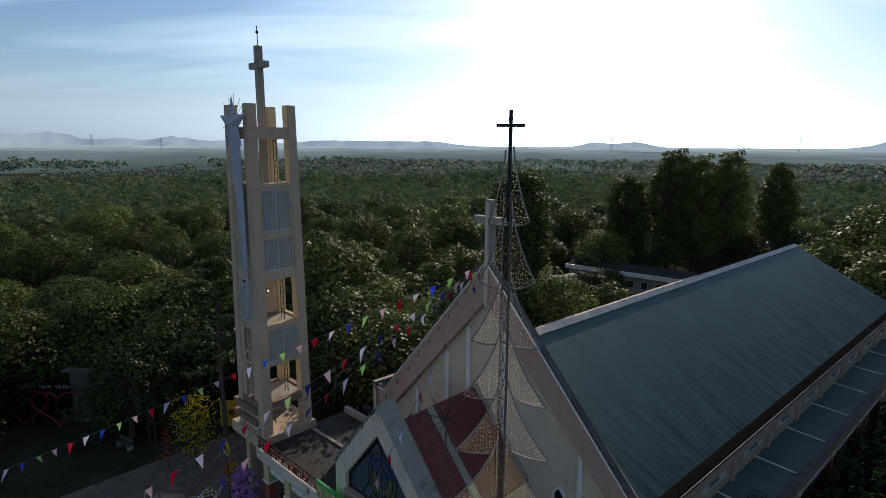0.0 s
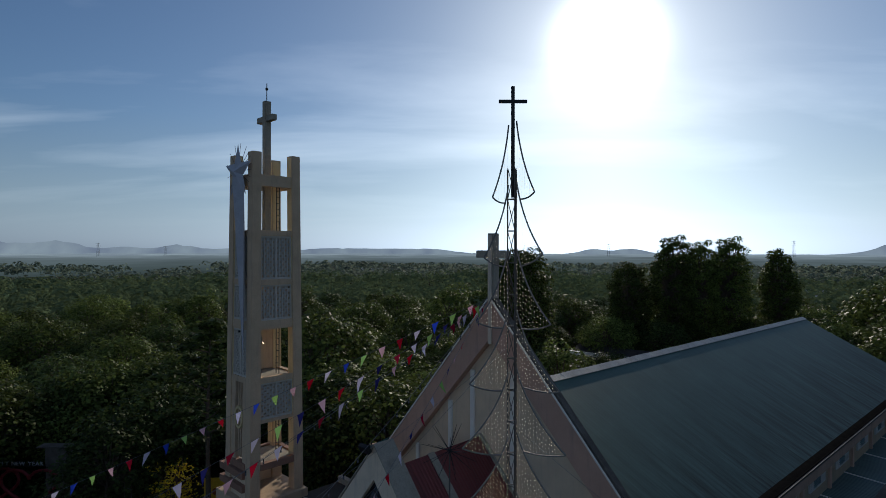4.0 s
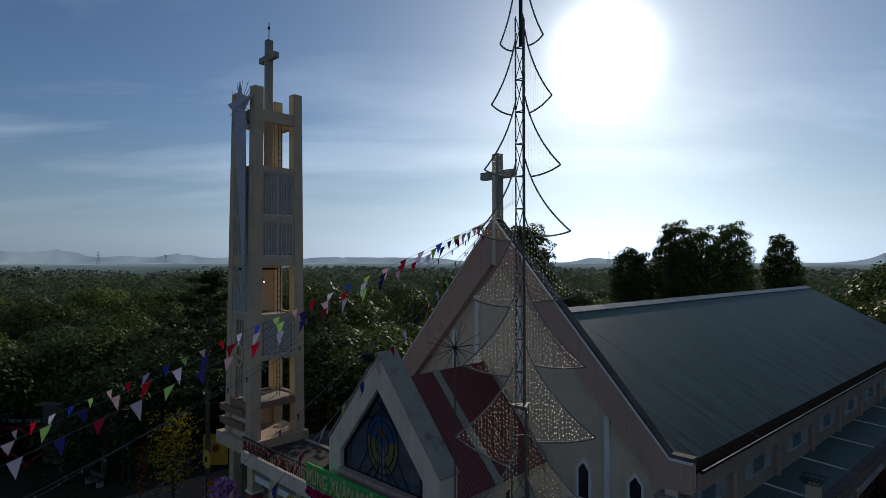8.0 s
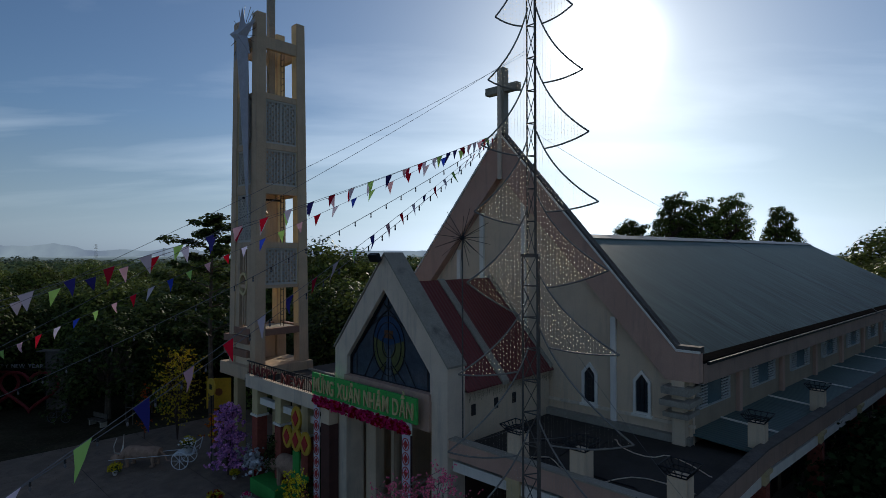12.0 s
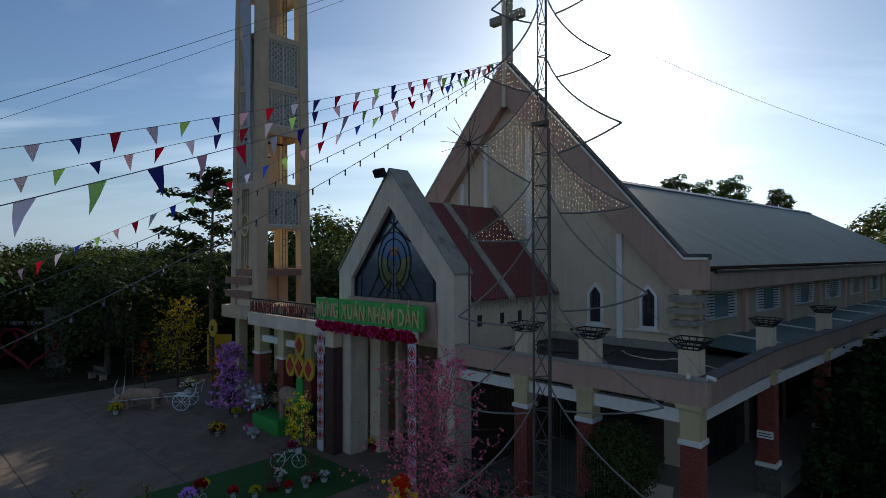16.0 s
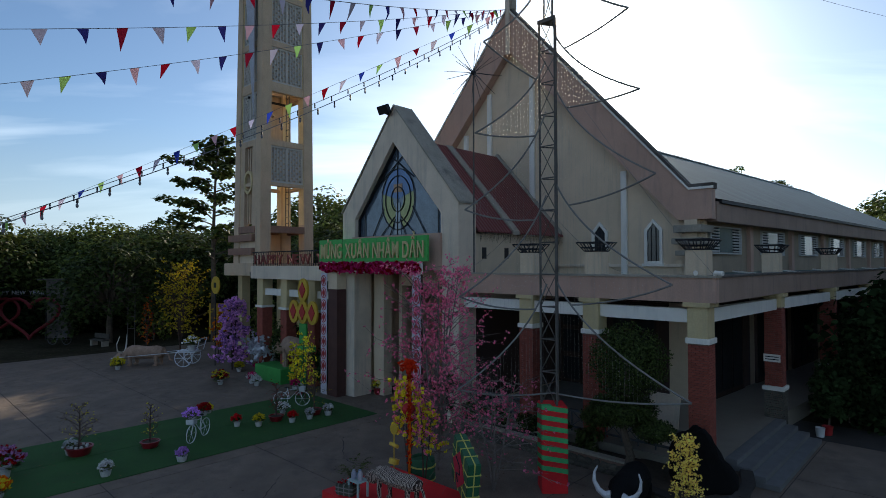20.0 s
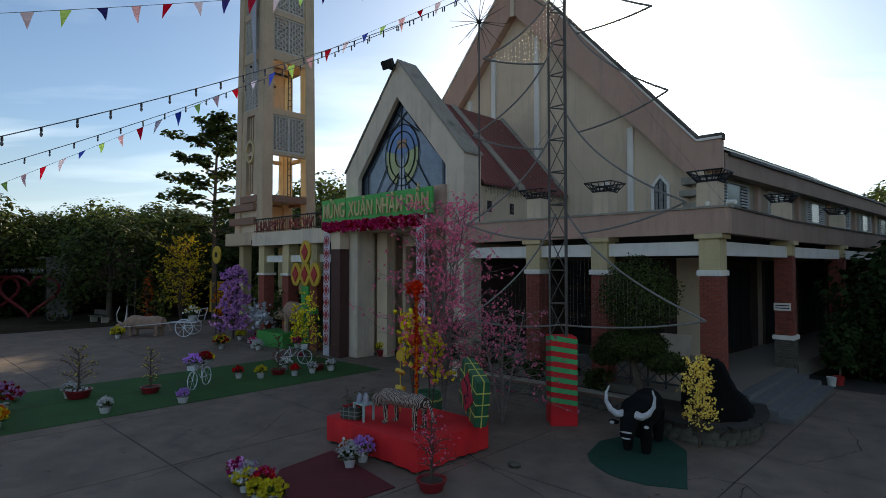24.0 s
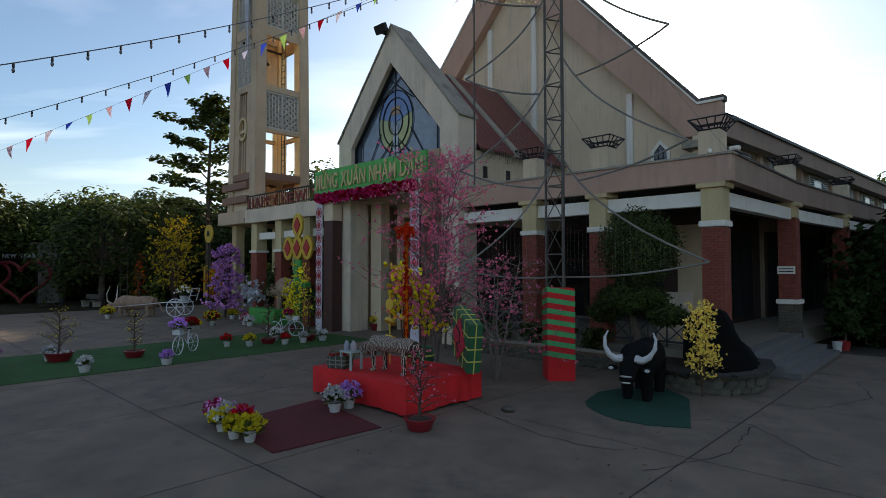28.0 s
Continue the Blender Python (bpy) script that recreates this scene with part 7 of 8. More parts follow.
buff = single("buffalo_statue", buffalo(), M_BUFF, at(10.55, -10.3, 0, -80), "black water buffalo statue with pale curved horns", "statue", smooth=True)
buff.data.materials.append(M_HORN)
nh = len(buff.data.polygons)
for k, poly in enumerate(buff.data.polygons):
    if k >= nh - 2 * (5 * 9 + 2) - 2 * 24 - 2 * 32:
        poly.material_index = 1
mat_pts = [(9.9, -11.5), (10.15, -11.85), (10.46, -12.08), (10.75, -12.24), (11.06, -12.33), (11.58, -12.28), (12.19, -11.96), (11.8, -10.9), (11.38, -9.8), (10.71, -9.2), (10.0, -9.4), (9.66, -10.5)]
single("green_mat", Shape().prism(mat_pts, 0.0, 0.016, "z"), paint("green_felt", (0.008, 0.06, 0.038), 0.95, 0.2, 1.0, 70, 0.3), at(0, 0), "dark green felt mat under the buffalo", "mat")
mound = Shape().ball((0, 0, 0.45), 0.74, 0.72, 1.0, 0.35, 3, 14, 22)
mound.v = [(x + 0.25 * (0.6 - z), y, z + 0.12 * math.sin(5 * x + 3 * y)) for x, y, z in mound.v]
mound.v = [(x, y, max(0.0, z)) for x, y, z in mound.v]
single("covered_rock", mound, M_BLACK, at(11.25, -7.75, 0.3), "tall rock draped in black cloth on the planter", "rock", smooth=True)
plt = thing("planter", at(0, 0), "curved low stone planter wall by the steps", "planter", kind="")
ring = [(9.4, -8.6), (10.2, -8.95), (11.2, -9.2), (11.95, -8.9), (12.3, -8.1), (12.2, -7.0), (11.9, -6.1)]
for (x0, y0), (x1, y1) in zip(ring, ring[1:]):
    d = Vector((x1 - x0, y1 - y0)).normalized()
    n = Vector((-d.y, d.x)) * 0.16
    part("coping", Shape().prism([(x0 - n.x, y0 - n.y), (x1 - n.x, y1 - n.y), (x1 + n.x, y1 + n.y), (x0 + n.x, y0 + n.y)], 0.4, 0.465 + 0.006 * rnd.random(), "z"), M_FLATROOF, plt, bevel=0.008)
part("earth", Shape().prism(ring + [(9.4, -7.0)], 0.02, 0.4, "z"), M_SOIL, plt)
rnd.seed(81)
stone = [mesh_of(Shape().ball((0, 0, 0), 0.155, 0.045, 0.1, 0.45, k, 6, 9), "stone", M_STONE, smooth=True) for k in range(5)]


def stone_run(parent, p, q, z0, z1, step=0.24):
    p, q = Vector(p), Vector(q)
    d = (q - p).normalized()
    ang = math.atan2(d.y, d.x)
    n = max(1, int((q - p).length / step))
    for r in range(max(1, int((z1 - z0) / 0.16))):
        for i in range(n):
            c = p.lerp(q, (i + 0.5 + 0.5 * (r % 2)) / n)
            o = part("stone", stone[rnd.randrange(5)], M_STONE, parent)
            o.location = (c.x, c.y, z0 + 0.08 + r * 0.16)
            o.rotation_euler = (0, rnd.uniform(-0.4, 0.4), ang + rnd.uniform(-0.1, 0.1))


for p, q in zip(ring, ring[1:]):
    stone_run(plt, p, q, 0.0, 0.42)
low = thing("planter", at(0, 0), "low stone planter wall before the portico pillars", "planter")
part("coping", Shape().box(2.7, 9.4, -7.85, -7.6, 0.42, 0.48), M_OLDCON, low)
part("core", Shape().box(2.7, 9.4, -7.78, -7.66, 0.0, 0.42), M_MORTAR, low)
part("earth", Shape().box(2.7, 9.4, -7.6, -6.97, 0.0, 0.36), M_SOIL, low)
stone_run(low, (2.7, -7.8), (9.4, -7.8), 0.0, 0.42)


def bush(a, b, rx, ry, h, n, leaf, label, z=0.3, size=0.16, clump=None):
    s = Shape()
    for _ in range(clump or 14):
        c = (rnd.gauss(0, rx * 0.42), rnd.gauss(0, ry * 0.42), z + rnd.uniform(0.25, 0.85) * h)
        crown_clump(s, c, min(rx, ry) * 0.5, n, size)
    t = thing("bush", at(a, b, 0), label, "bush")
    part("stem", Shape().tube([(0, 0, 0), (0.05, 0, z + h * 0.6)], 0.04, 5, 0.02), M_BARK, t)
    tagged(part("foliage", s, leaf, t), kind="stuff")
    return t


for a in (3.3, 4.4, 5.6, 6.7, 7.8):
    bush(a, -7.25, 0.45, 0.3, 0.7, 40, M_LEAF_DARK, "low dark plants in the planter", 0.36, 0.14)
# clipped pot tree in tiers
top = thing("topiary_tree", at(9.35, -7.9), "clipped dark tree in rounded tiers behind the mast", "topiary tree")
part("trunk", Shape().tube([(0, 0, 0), (0.12, 0.05, 0.7), (-0.08, 0, 1.5), (0.06, 0, 2.6), (0.1, 0, 3.3)], 0.14, 8, 0.05), M_BARK, top)
for x, y, z, rx, rz in ((0.1, 0, 3.3, 1.08, 1.05), (-0.1, 0, 1.95, 0.95, 0.42), (-0.95, 0.2, 1.55, 0.5, 0.28), (0.9, -0.2, 1.6, 0.55, 0.28)):
    s = Shape()
    for _ in range(7500 if rx > 0.7 else 2200):
        d = Vector((rnd.gauss(0, 1), rnd.gauss(0, 1), rnd.gauss(0, 1))).normalized()
        k = rnd.uniform(0.35, 1.05) ** 0.5 * (1 + 0.12 * noise.noise(d * 2.5))
        p = Vector((x + d.x * rx * k, y + d.y * rx * k, z + d.z * rz * k))
        w = Vector((rnd.gauss(0, 1), rnd.gauss(0, 1), rnd.gauss(0, 1))).normalized()
        s.leaf(p, w * 0.075, 0.026, (d + w * 0.5).normalized())
    tagged(part("leaf_tier", s, M_LEAF_DARK, top), kind="stuff")
for a, b, r, h in ((12.5, 1.7, 0.6, 1.7), (12.9, 3.2, 0.9, 2.3), (14.2, 4.4, 1.2, 2.6), (15.4, 6.5, 1.4, 3.2), (13.2, 4.6, 0.9, 2.6), (13.0, 6.5, 0.9, 2.2), (13.6, 8.6, 0.9, 2.3), (14.0, 10.8, 1.0, 2.6), (15.6, 9.5, 1.6, 3.6), (16.6, 13.0, 1.8, 3.8), (14.4, 13.5, 1.0, 2.6), (14.8, 16.5, 1.1, 2.8), (15.4, 20, 1.2, 3.0), (16, 24, 1.3, 3.2)):
    bush(a, b, r, r, h * 1.15, 95, M_LEAF_SHADED, "dark leafy shrub along the church side", 0.0, 0.2, 26)
bush(-10.2, -7.0, 0.75, 0.75, 2.9, 60, M_LEAF_DARK, "tall dark bush before the hall pillars", 0.4, 0.13, 22)
bush(2.6, -8.0, 0.5, 0.5, 2.1, 60, M_LEAF_DARK, "dark round bush beside the entrance", 0.3, 0.15, 18)
for k, (x, c, r) in enumerate(((12.6, (0.35, 0.02, 0.02), 0.17), (12.45, (0.6, 0.6, 0.58), 0.15))):
    single("bucket", Shape().lathe([(r * 0.8, 0), (r, 0.3), (r * 1.05, 0.31), (r * 0.95, 0.3), (r * 0.75, 0.03)], sides=14), plain("bucket_plastic_%d" % k, c), at(x, 0.45 + 0.4 * (1 - k), 0.16 * k * 0), "plastic bucket standing beside the granite steps", "bucket", "buckets by the steps", smooth=True)
brd = single("notice_board", Shape().box(-0.3, 0.22, -0.02, 0.02, 0, 0.26), M_WHITE, at(11.26, -0.46, 2.55), "small white notice plate on the pillar", "notice")
for k in range(2):
    part("text_bar", Shape().box(-0.25, 0.17, -0.026, -0.0205, 0.07 + k * 0.09, 0.1 + k * 0.09), M_IRON, brd)
single("leaning_panel", Shape().turned_box((0, 0, 0.75), (0.45, 0, 0), (0, 0.02, 0), (0, 0.18, 0.72)), M_OFFWHITE, at(9.6, -5.9, 0.6), "pale panel leaning inside the portico", "panel")
for a in (10.95, 11.45):
    cc = single("security_camera", Shape().tube([(0, 0, 0.06), (0.0, -0.24, 0.04)], 0.06, 8), M_WHITE, at(a, -6.95, 5.7, 20 if a < 11.2 else 70), "white security camera on the parapet", "camera", "parapet cameras")
    part("foot", Shape().box(-0.03, 0.03, -0.03, 0.03, -0.02, 0.06), M_WHITE, cc)

# ---- gate with sign and banners ----
gate = thing("festive_gate", at(-2.2, -7.75), "festive gate with a green sign and diamond banners", "gate")
sgn_ = part("sign_board", Shape().box(-3.58, 3.6, 0.0, 0.1, 6.1, 7.1), plain("sign_green", (0.05, 0.40, 0.08), 0.5), gate, "bright green sign board with yellow letters")
for k in range(6):
    part("board_seam", Shape().box(-3.58 + 1.197 * (k + 0.5), -3.57 + 1.197 * (k + 0.5), -0.006, 0.0, 6.1, 7.1), M_IRON, sgn_)


def letters(text, size, depth, material, parent, m, name="letter", width=None):
    """Each letter a mesh of its own, from the built-in font."""
    x = 0.0
    total = []
    for ch in text:
        if ch == " ":
            x += size * 0.38
            continue
        cu = bpy.data.curves.new("letter", "FONT")
        cu.body, cu.size, cu.extrude = ch, size, depth
        cu.offset = size * 0.012
        tmp = bpy.data.objects.new("letter", cu)
        me = bpy.data.meshes.new_from_object(tmp)
        bpy.data.objects.remove(tmp)
        xs = [v.co.x for v in me.vertices]
        for v in me.vertices:
            v.co.x -= min(xs)
        me.materials.clear()
        me.materials.append(material)
        total.append((me, x))
        x += max(xs) - min(xs) + size * 0.11
    k = width / x if width else 1.0
    for me, px in total:
        o = part(name, me, material, parent)
        o.matrix_local = m @ Matrix.Translation((px * k, 0, 0)) @ Matrix.Diagonal((k, 1, 1, 1))


M_LETTER = plain("cream_yellow_letter", (0.62, 0.50, 0.24), 0.6)
letters("MỪNG XUÂN NHÂM DẦN", 0.92, 0.03, M_LETTER, sgn_, pose(-3.4, -0.035, 6.26, 90, 0, 0), width=6.9)
fl = part("flower_band", Shape().box(-3.4, 3.3, 0.0, 0.06, 5.62, 6.08), M_WHITE, gate)
tagged(part("paper_flower", blossoms([(rnd.uniform(-3.35, 3.25), -0.05, rnd.uniform(5.66, 6.05)) for _ in range(420)], 2, 0.03, 0.2), PETAL["hotpink"], fl, "dark pink paper flowers"), kind="stuff")
tagged(part("paper_flower", blossoms([(rnd.uniform(-3.35, 3.25), -0.06, rnd.uniform(5.66, 6.05)) for _ in range(160)], 2, 0.03, 0.2), PETAL["red"], fl), kind="stuff")
M_BANNER, M_DIAMOND = plain("banner_cloth", (0.62, 0.58, 0.64), 0.8), plain("red_diamond", (0.42, 0.03, 0.03), 0.6)
for x in (-3.2, 3.0):
    bn = part("banner", Shape().box(x - 0.23, x + 0.23, -0.01, 0.02, 0.02, 5.6), M_BANNER, gate, "tall pale banner with red diamonds")
    for k in range(9):
        z = 0.75 + k * 0.56
        part("diamond_ring", Shape().tube([(x + 0.19 * math.cos(q * 0.5236), -0.02, z + 0.24 * math.sin(q * 0.5236)) for q in range(13)], 0.02, 4), M_DIAMOND, bn)
        part("diamond", Shape().prism([(x - 0.13, z), (x, z - 0.18), (x + 0.13, z), (x, z + 0.18)], -0.035, -0.012), M_DIAMOND, bn)
    part("post", Shape().box(-2.93, -2.25, 0.05, 0.55, 0.0, 4.85) if x < 0 else Shape().box(x - 0.1, x + 0.1, 0.05, 0.25, 0, 5.6), paint("dark_brown_post", (0.085, 0.035, 0.028), 0.7, 0.2, 2.0, 20, 0.1), gate, "dark brown post")
part("post_top", Shape().box(-2.93, -2.25, 0.05, 0.55, 4.85, 5.6), M_CREAM, gate)
letters("HAPPY NEW YEAR", 0.72, 0.03, plain("dark_red_letter", (0.20, 0.04, 0.03)), rail, pose(-12.65, -7.4, 6.0, 90, 0, 0), width=8.6)
# diamond flowers on a green stand
dm = thing("diamond_stand", at(-6.9, -7.9), "stand of yellow rounds with red diamonds", "decoration")
part("stand", Shape().box(-0.28, 0.3, -0.05, 0.05, 0.0, 3.15), M_BRIGHTGREEN, dm, "bright green board", bevel=0.01)
part("ledge", Shape().box(-0.1, 1.0, -0.25, 0.05, 1.9, 2.15), M_BRIGHTGREEN, dm)
for x, z in ((0.05, 4.75), (-0.75, 3.7), (0.05, 3.7), (0.85, 3.7)):
    r = part("round", Shape().prism([(x + 0.42 * math.cos(k * 0.3927), z + 0.56 * math.sin(k * 0.3927)) for k in range(16)], -0.08, 0.02), M_GOLD, dm, "golden yellow round")
    part("diamond", Shape().prism([(x - 0.26, z), (x, z - 0.38), (x + 0.26, z), (x, z + 0.38)], -0.12, -0.082), M_DIAMOND, r)
# straw beasts
single("straw_buffalo", beast(2.1, 1.7, 1.85, 0.12, (0.8, 0.86)), M_STRAW, at(-8.3, -7.0, 0, 193), "straw buffalo figure standing behind a green box", "statue", smooth=True)
single("green_box", Shape().box(-1.3, 1.3, -0.6, 0.6, 0, 0.75), M_BRIGHTGREEN, at(-9.9, -7.5), "bright green display box", "box", bevel=0.02)
tw_ = thing("tinsel_wreath", at(-11.6, -7.7), "silver tinsel wreath on the display", "wreath")
tagged(part("tinsel", blossoms([(rnd.gauss(0, 0.35), rnd.gauss(0, 0.3), 1.5 + rnd.gauss(0, 0.28)) for _ in range(130)], 2, 0.05, 0.2), M_SILVER, tw_), kind="stuff")
part("core", Shape().ball((0, 0, 1.4), 0.32, 0.28, 0.3, n=6, m=8).tube([(0, 0, 0), (0, 0, 1.3)], 0.03, 5), M_SILVER, tw_)
sb2 = beast(1.75, 1.7, 0.84, 0.1, (0.86, 0.58), fat=1.75)
for sgn in (1, -1):
    sb2.tube([Vector((1.42, sgn * 0.12, 0.72)), Vector((1.5, sgn * 0.42, 0.9)), Vector((1.5, sgn * 0.5, 1.3)), Vector((1.4, sgn * 0.36, 1.75))], 0.06, 7, 0.015)
sbo = single("straw_buffalo", sb2, M_STRAW, at(-19.3, -10.75, 0, 223), "straw buffalo figure harnessed to a white cart", "statue", smooth=True)
sbo.data.materials.append(plain("bleached_horn", (0.6, 0.56, 0.48), 0.5))
for k, poly in enumerate(sbo.data.polygons):
    if k >= len(sbo.data.polygons) - 2 * (3 * 7 + 2):
        poly.material_index = 1
ct = thing("cart", at(-17.4, -9.1, 0, 44), "white two-wheeled cart with flowers", "cart")
for y in (-0.6, 0.6):
    w = part("wheel", Shape().tube([(0.5 * math.cos(k * 0.2618), y, 0.53 + 0.5 * math.sin(k * 0.2618)) for k in range(25)], 0.024, 6), M_BIKE, ct)
    for k in range(8):
        part("spoke", Shape().tube([(0, y, 0.53), (0.48 * math.cos(k * 0.785), y, 0.53 + 0.48 * math.sin(k * 0.785))], 0.018, 4), M_BIKE, w)
part("bed", Shape().box(-0.5, 0.6, -0.45, 0.45, 0.8, 0.85), M_BIKE, ct)
part("shaft", Shape().tube([(-0.45, -0.45, 0.84), (-4.3, -0.4, 0.5)], 0.018, 5).tube([(-0.45, 0.45, 0.84), (-4.3, 0.4, 0.5)], 0.018, 5), M_BIKE, ct)
part("seat_back", Shape().tube([(0.7, -0.5, 0.88), (0.9, -0.5, 1.6), (0.9, 0.5, 1.6), (0.7, 0.5, 0.88)], 0.03, 5).tube([(0.8, -0.5, 1.2), (0.8, 0.5, 1.2)], 0.025, 5), M_BIKE, ct)
flower_pot(-17.2, -8.95, "yellow", r=0.25, h=0.3, size=0.5, z=0.88, petal2="white", n=100, flower=0.12)
# golden coin and board beside the tower
gc = thing("coin_sign", at(-16.2, -8.0), "round golden coin sign on a post", "sign")
part("post", Shape().tube([(0, 0, 0), (0, 0, 4.3)], 0.03, 6), M_IRON, gc)
part("coin", Shape().tube([(0, -0.04, 4.75), (0, 0.04, 4.75)], 0.52, 20), M_GOLD, gc)
part("coin_square", Shape().box(-0.15, 0.15, -0.06, -0.042, 4.6, 4.9), M_IRON, gc)
yb = thing("yellow_board", at(-26.5, -2.9, 0, 48), "yellow notice board on posts beside the tower", "board")
part("panel", Shape().box(-0.95, 0.95, -0.03, 0.03, 0.5, 2.9), plain("board_yellow", (0.62, 0.36, 0.02)), yb, bevel=0.01)
part("emblem", Shape().prism([(0.3 * math.cos(k * 0.5236), 1.8 + 0.3 * math.sin(k * 0.5236)) for k in range(12)], -0.05, -0.031), plain("emblem_brown", (0.25, 0.08, 0.02)), yb)
for x in (-0.8, 0.8):
    part("post", Shape().box(x - 0.05, x + 0.05, 0.032, 0.13, 0, 2.8), M_IRON, yb)
# hearts and wall under the trees
M_HEART = plain("red_heart_tube", (0.17, 0.012, 0.016), 0.6)
hw = thing("heart_frame", at(-38.0, -13.2, 0, 44), "pair of large red heart outlines under the trees", "heart decoration")
for c in (0.0, -3.4):
    pts = []
    for k in range(33):
        q = k * 2 * math.pi / 32
        pts.append((c + 2.35 * math.sin(q) ** 3, 0.3 * (c < 0), 1.95 + 0.11 * (13 * math.cos(q) - 5 * math.cos(2 * q) - 2 * math.cos(3 * q) - math.cos(4 * q))))
    part("heart", Shape().tube(pts, 0.13, 6), M_HEART, hw)
letters("HAPPY NEW YEAR", 0.42, 0.02, plain("greyed_white_letter", (0.3, 0.3, 0.3)), hw, pose(-3.3, 0.1, 3.6, 90, 0, 0), width=4.4)
part("text_bar", Shape().box(-3.4, 1.2, 0.12, 0.16, 3.5, 3.56).tube([(-3.4, 0.14, 0), (-3.4, 0.14, 3.52)], 0.05, 5).tube([(1.2, 0.14, 0), (1.2, 0.14, 3.52)], 0.05, 5), M_IRON, hw)
single("wall_pier", Shape().box(-0.9, 0.9, -0.4, 0.4, 0, 4.7).box(-1.6, 1.0, -0.5, 0.5, 4.7, 4.8), M_DARKTOP, at(-37.9, -11.2, 0, 44), "grey weathered wall pier under the trees", "wall", bevel=0.03)
bench = thing("bench", at(-30.2, -10.4, 0, 15), "grey concrete bench under the trees", "bench")
part("seat", Shape().box(-0.9, 0.9, -0.22, 0.22, 0.4, 0.48), M_DARKTOP, bench, bevel=0.01)
part("backrest", Shape().box(-0.9, 0.9, 0.2, 0.28, 0.55, 0.9), M_DARKTOP, bench, bevel=0.01)
for x in (-0.7, 0.7):
    part("leg", Shape().box(x - 0.08, x + 0.08, -0.18, 0.28, 0, 0.4), M_OLDCON, bench)
single("trellis", Shape().box(-0.4, -0.36, -0.02, 0.02, 0, 4.4).box(0.36, 0.4, -0.02, 0.02, 0, 4.4).box(-0.36, 0.36, -0.02, 0.02, 1.2, 1.24).box(-0.36, 0.36, -0.02, 0.02, 2.1, 2.14).box(-0.36, 0.36, -0.02, 0.02, 3.0, 3.04).box(-0.36, 0.36, -0.02, 0.02, 3.9, 3.94), M_STEEL, at(-29.0, -8.6, 0, 20), "thin pale metal trellis frame", "trellis")
# fern in a pot beside the stage
fern = thing("fern", at(4.6, -13.6), "feathery green fern in a dark pot beside the stage", "fern")
part("pot", Shape().lathe([(0.12, 0), (0.18, 0.24), (0.19, 0.26), (0.16, 0.25)], sides=14), M_POTRED, fern, smooth=True)
fr_ = Shape()
for k in range(26):
    a = k * 2.39996
    tip = Vector((math.cos(a) * 0.45, math.sin(a) * 0.45, 0.35 + 0.5 * rnd.random()))
    for q in range(10):
        u = (q + 1) / 10
        c = Vector((0, 0, 0.24)).lerp(tip, u) + Vector((0, 0, 0.25 * math.sin(u * 3.0)))
        for sd in (1, -1):
            fr_.leaf(c, Vector((-math.sin(a) * sd, math.cos(a) * sd, -0.25)) * 0.12 * (1.1 - u) + tip * 0.05, 0.018, Vector((0, 0, 1)))
tagged(part("frond", fr_, M_LEAF, fern), kind="stuff")
# stray things by the stage
single("small_stone", Shape().ball((0, 0, 0.05), 0.14, 0.1, 0.06, 0.4, 4, 6, 9), M_STONE, at(9.2, -13.2), "loose grey stone lying on the concrete", "stone", smooth=True)
# dark shrubs behind the display
for a, b, r, h in ((-11.9, -6.0, 0.7, 2.6), (-10.7, -5.6, 0.8, 2.9), (-5.9, -7.0, 0.55, 3.6), (-6.1, -7.1, 0.6, 2.2), (-7.6, -6.4, 0.7, 1.9)):
    bush(a, b, r, r, h, 80, M_LEAF_SHADED, "dark rounded shrub behind the festive display", 0.0, 0.16, 24)
# ---- strings of pennants and lamps from the gable ----
FLAGCOL = {k: foliage("flag_" + k, c, 0.1, 0.2, 0.7) for k, c in dict(red=(0.55, 0.01, 0.03), blue=(0.03, 0.07, 0.5), white=(0.62, 0.55, 0.66), green=(0.35, 0.60, 0.16), yellow=(0.70, 0.62, 0.05), pink=(0.68, 0.40, 0.46), navy=(0.03, 0.03, 0.16), maroon=(0.32, 0.015, 0.04)).items()}
M_ROPE = plain("string", (0.16, 0.16, 0.17), 0.7)


def sag(p, q, drop, n):
    p, q = Vector(p), Vector(q)
    return [p.lerp(q, k / n) - Vector((0, 0, drop * 4 * (k / n) * (1 - k / n))) for k in range(n + 1)]


def pennants(p, q, drop, step, size, colors, label, blow=0.3):
    """A slack line with small three-cornered flags, blown a little about."""
    pts = sag(p, q, drop, 60)
    t = thing("bunting", at(0, 0), label, "bunting", "bunting strings from the gable")
    part("line", Shape().tube(pts, 0.008, 4), M_ROPE, t)
    length = (Vector(q) - Vector(p)).length
    n = int(length / step)
    along = (Vector(q) - Vector(p)).normalized()
    side = along.cross(Vector((0, 0, 1))).normalized()
    for k in range(1, n):
        u = k / n * 60
        c = pts[int(u)].lerp(pts[min(60, int(u) + 1)], u % 1)
        w, h = size * rnd.uniform(0.85, 1.1) * 0.36, size * rnd.uniform(0.9, 1.2)
        b = side * rnd.gauss(0, blow) * h + along * rnd.gauss(0.1, blow * 0.6) * h
        mid = side * rnd.gauss(0, 0.08) * h
        tipp = Vector((0, 0, -h)) + b
        s = Shape().add([c - along * w, c + along * w, c + along * w * 0.5 + tipp * 0.5 + mid, c + tipp, c - along * w * 0.5 + tipp * 0.5 + mid], [(0, 1, 2, 4), (4, 2, 3)])
        part("flag", s, FLAGCOL[colors[k % len(colors)]], t)
    return t


rnd.seed(91)
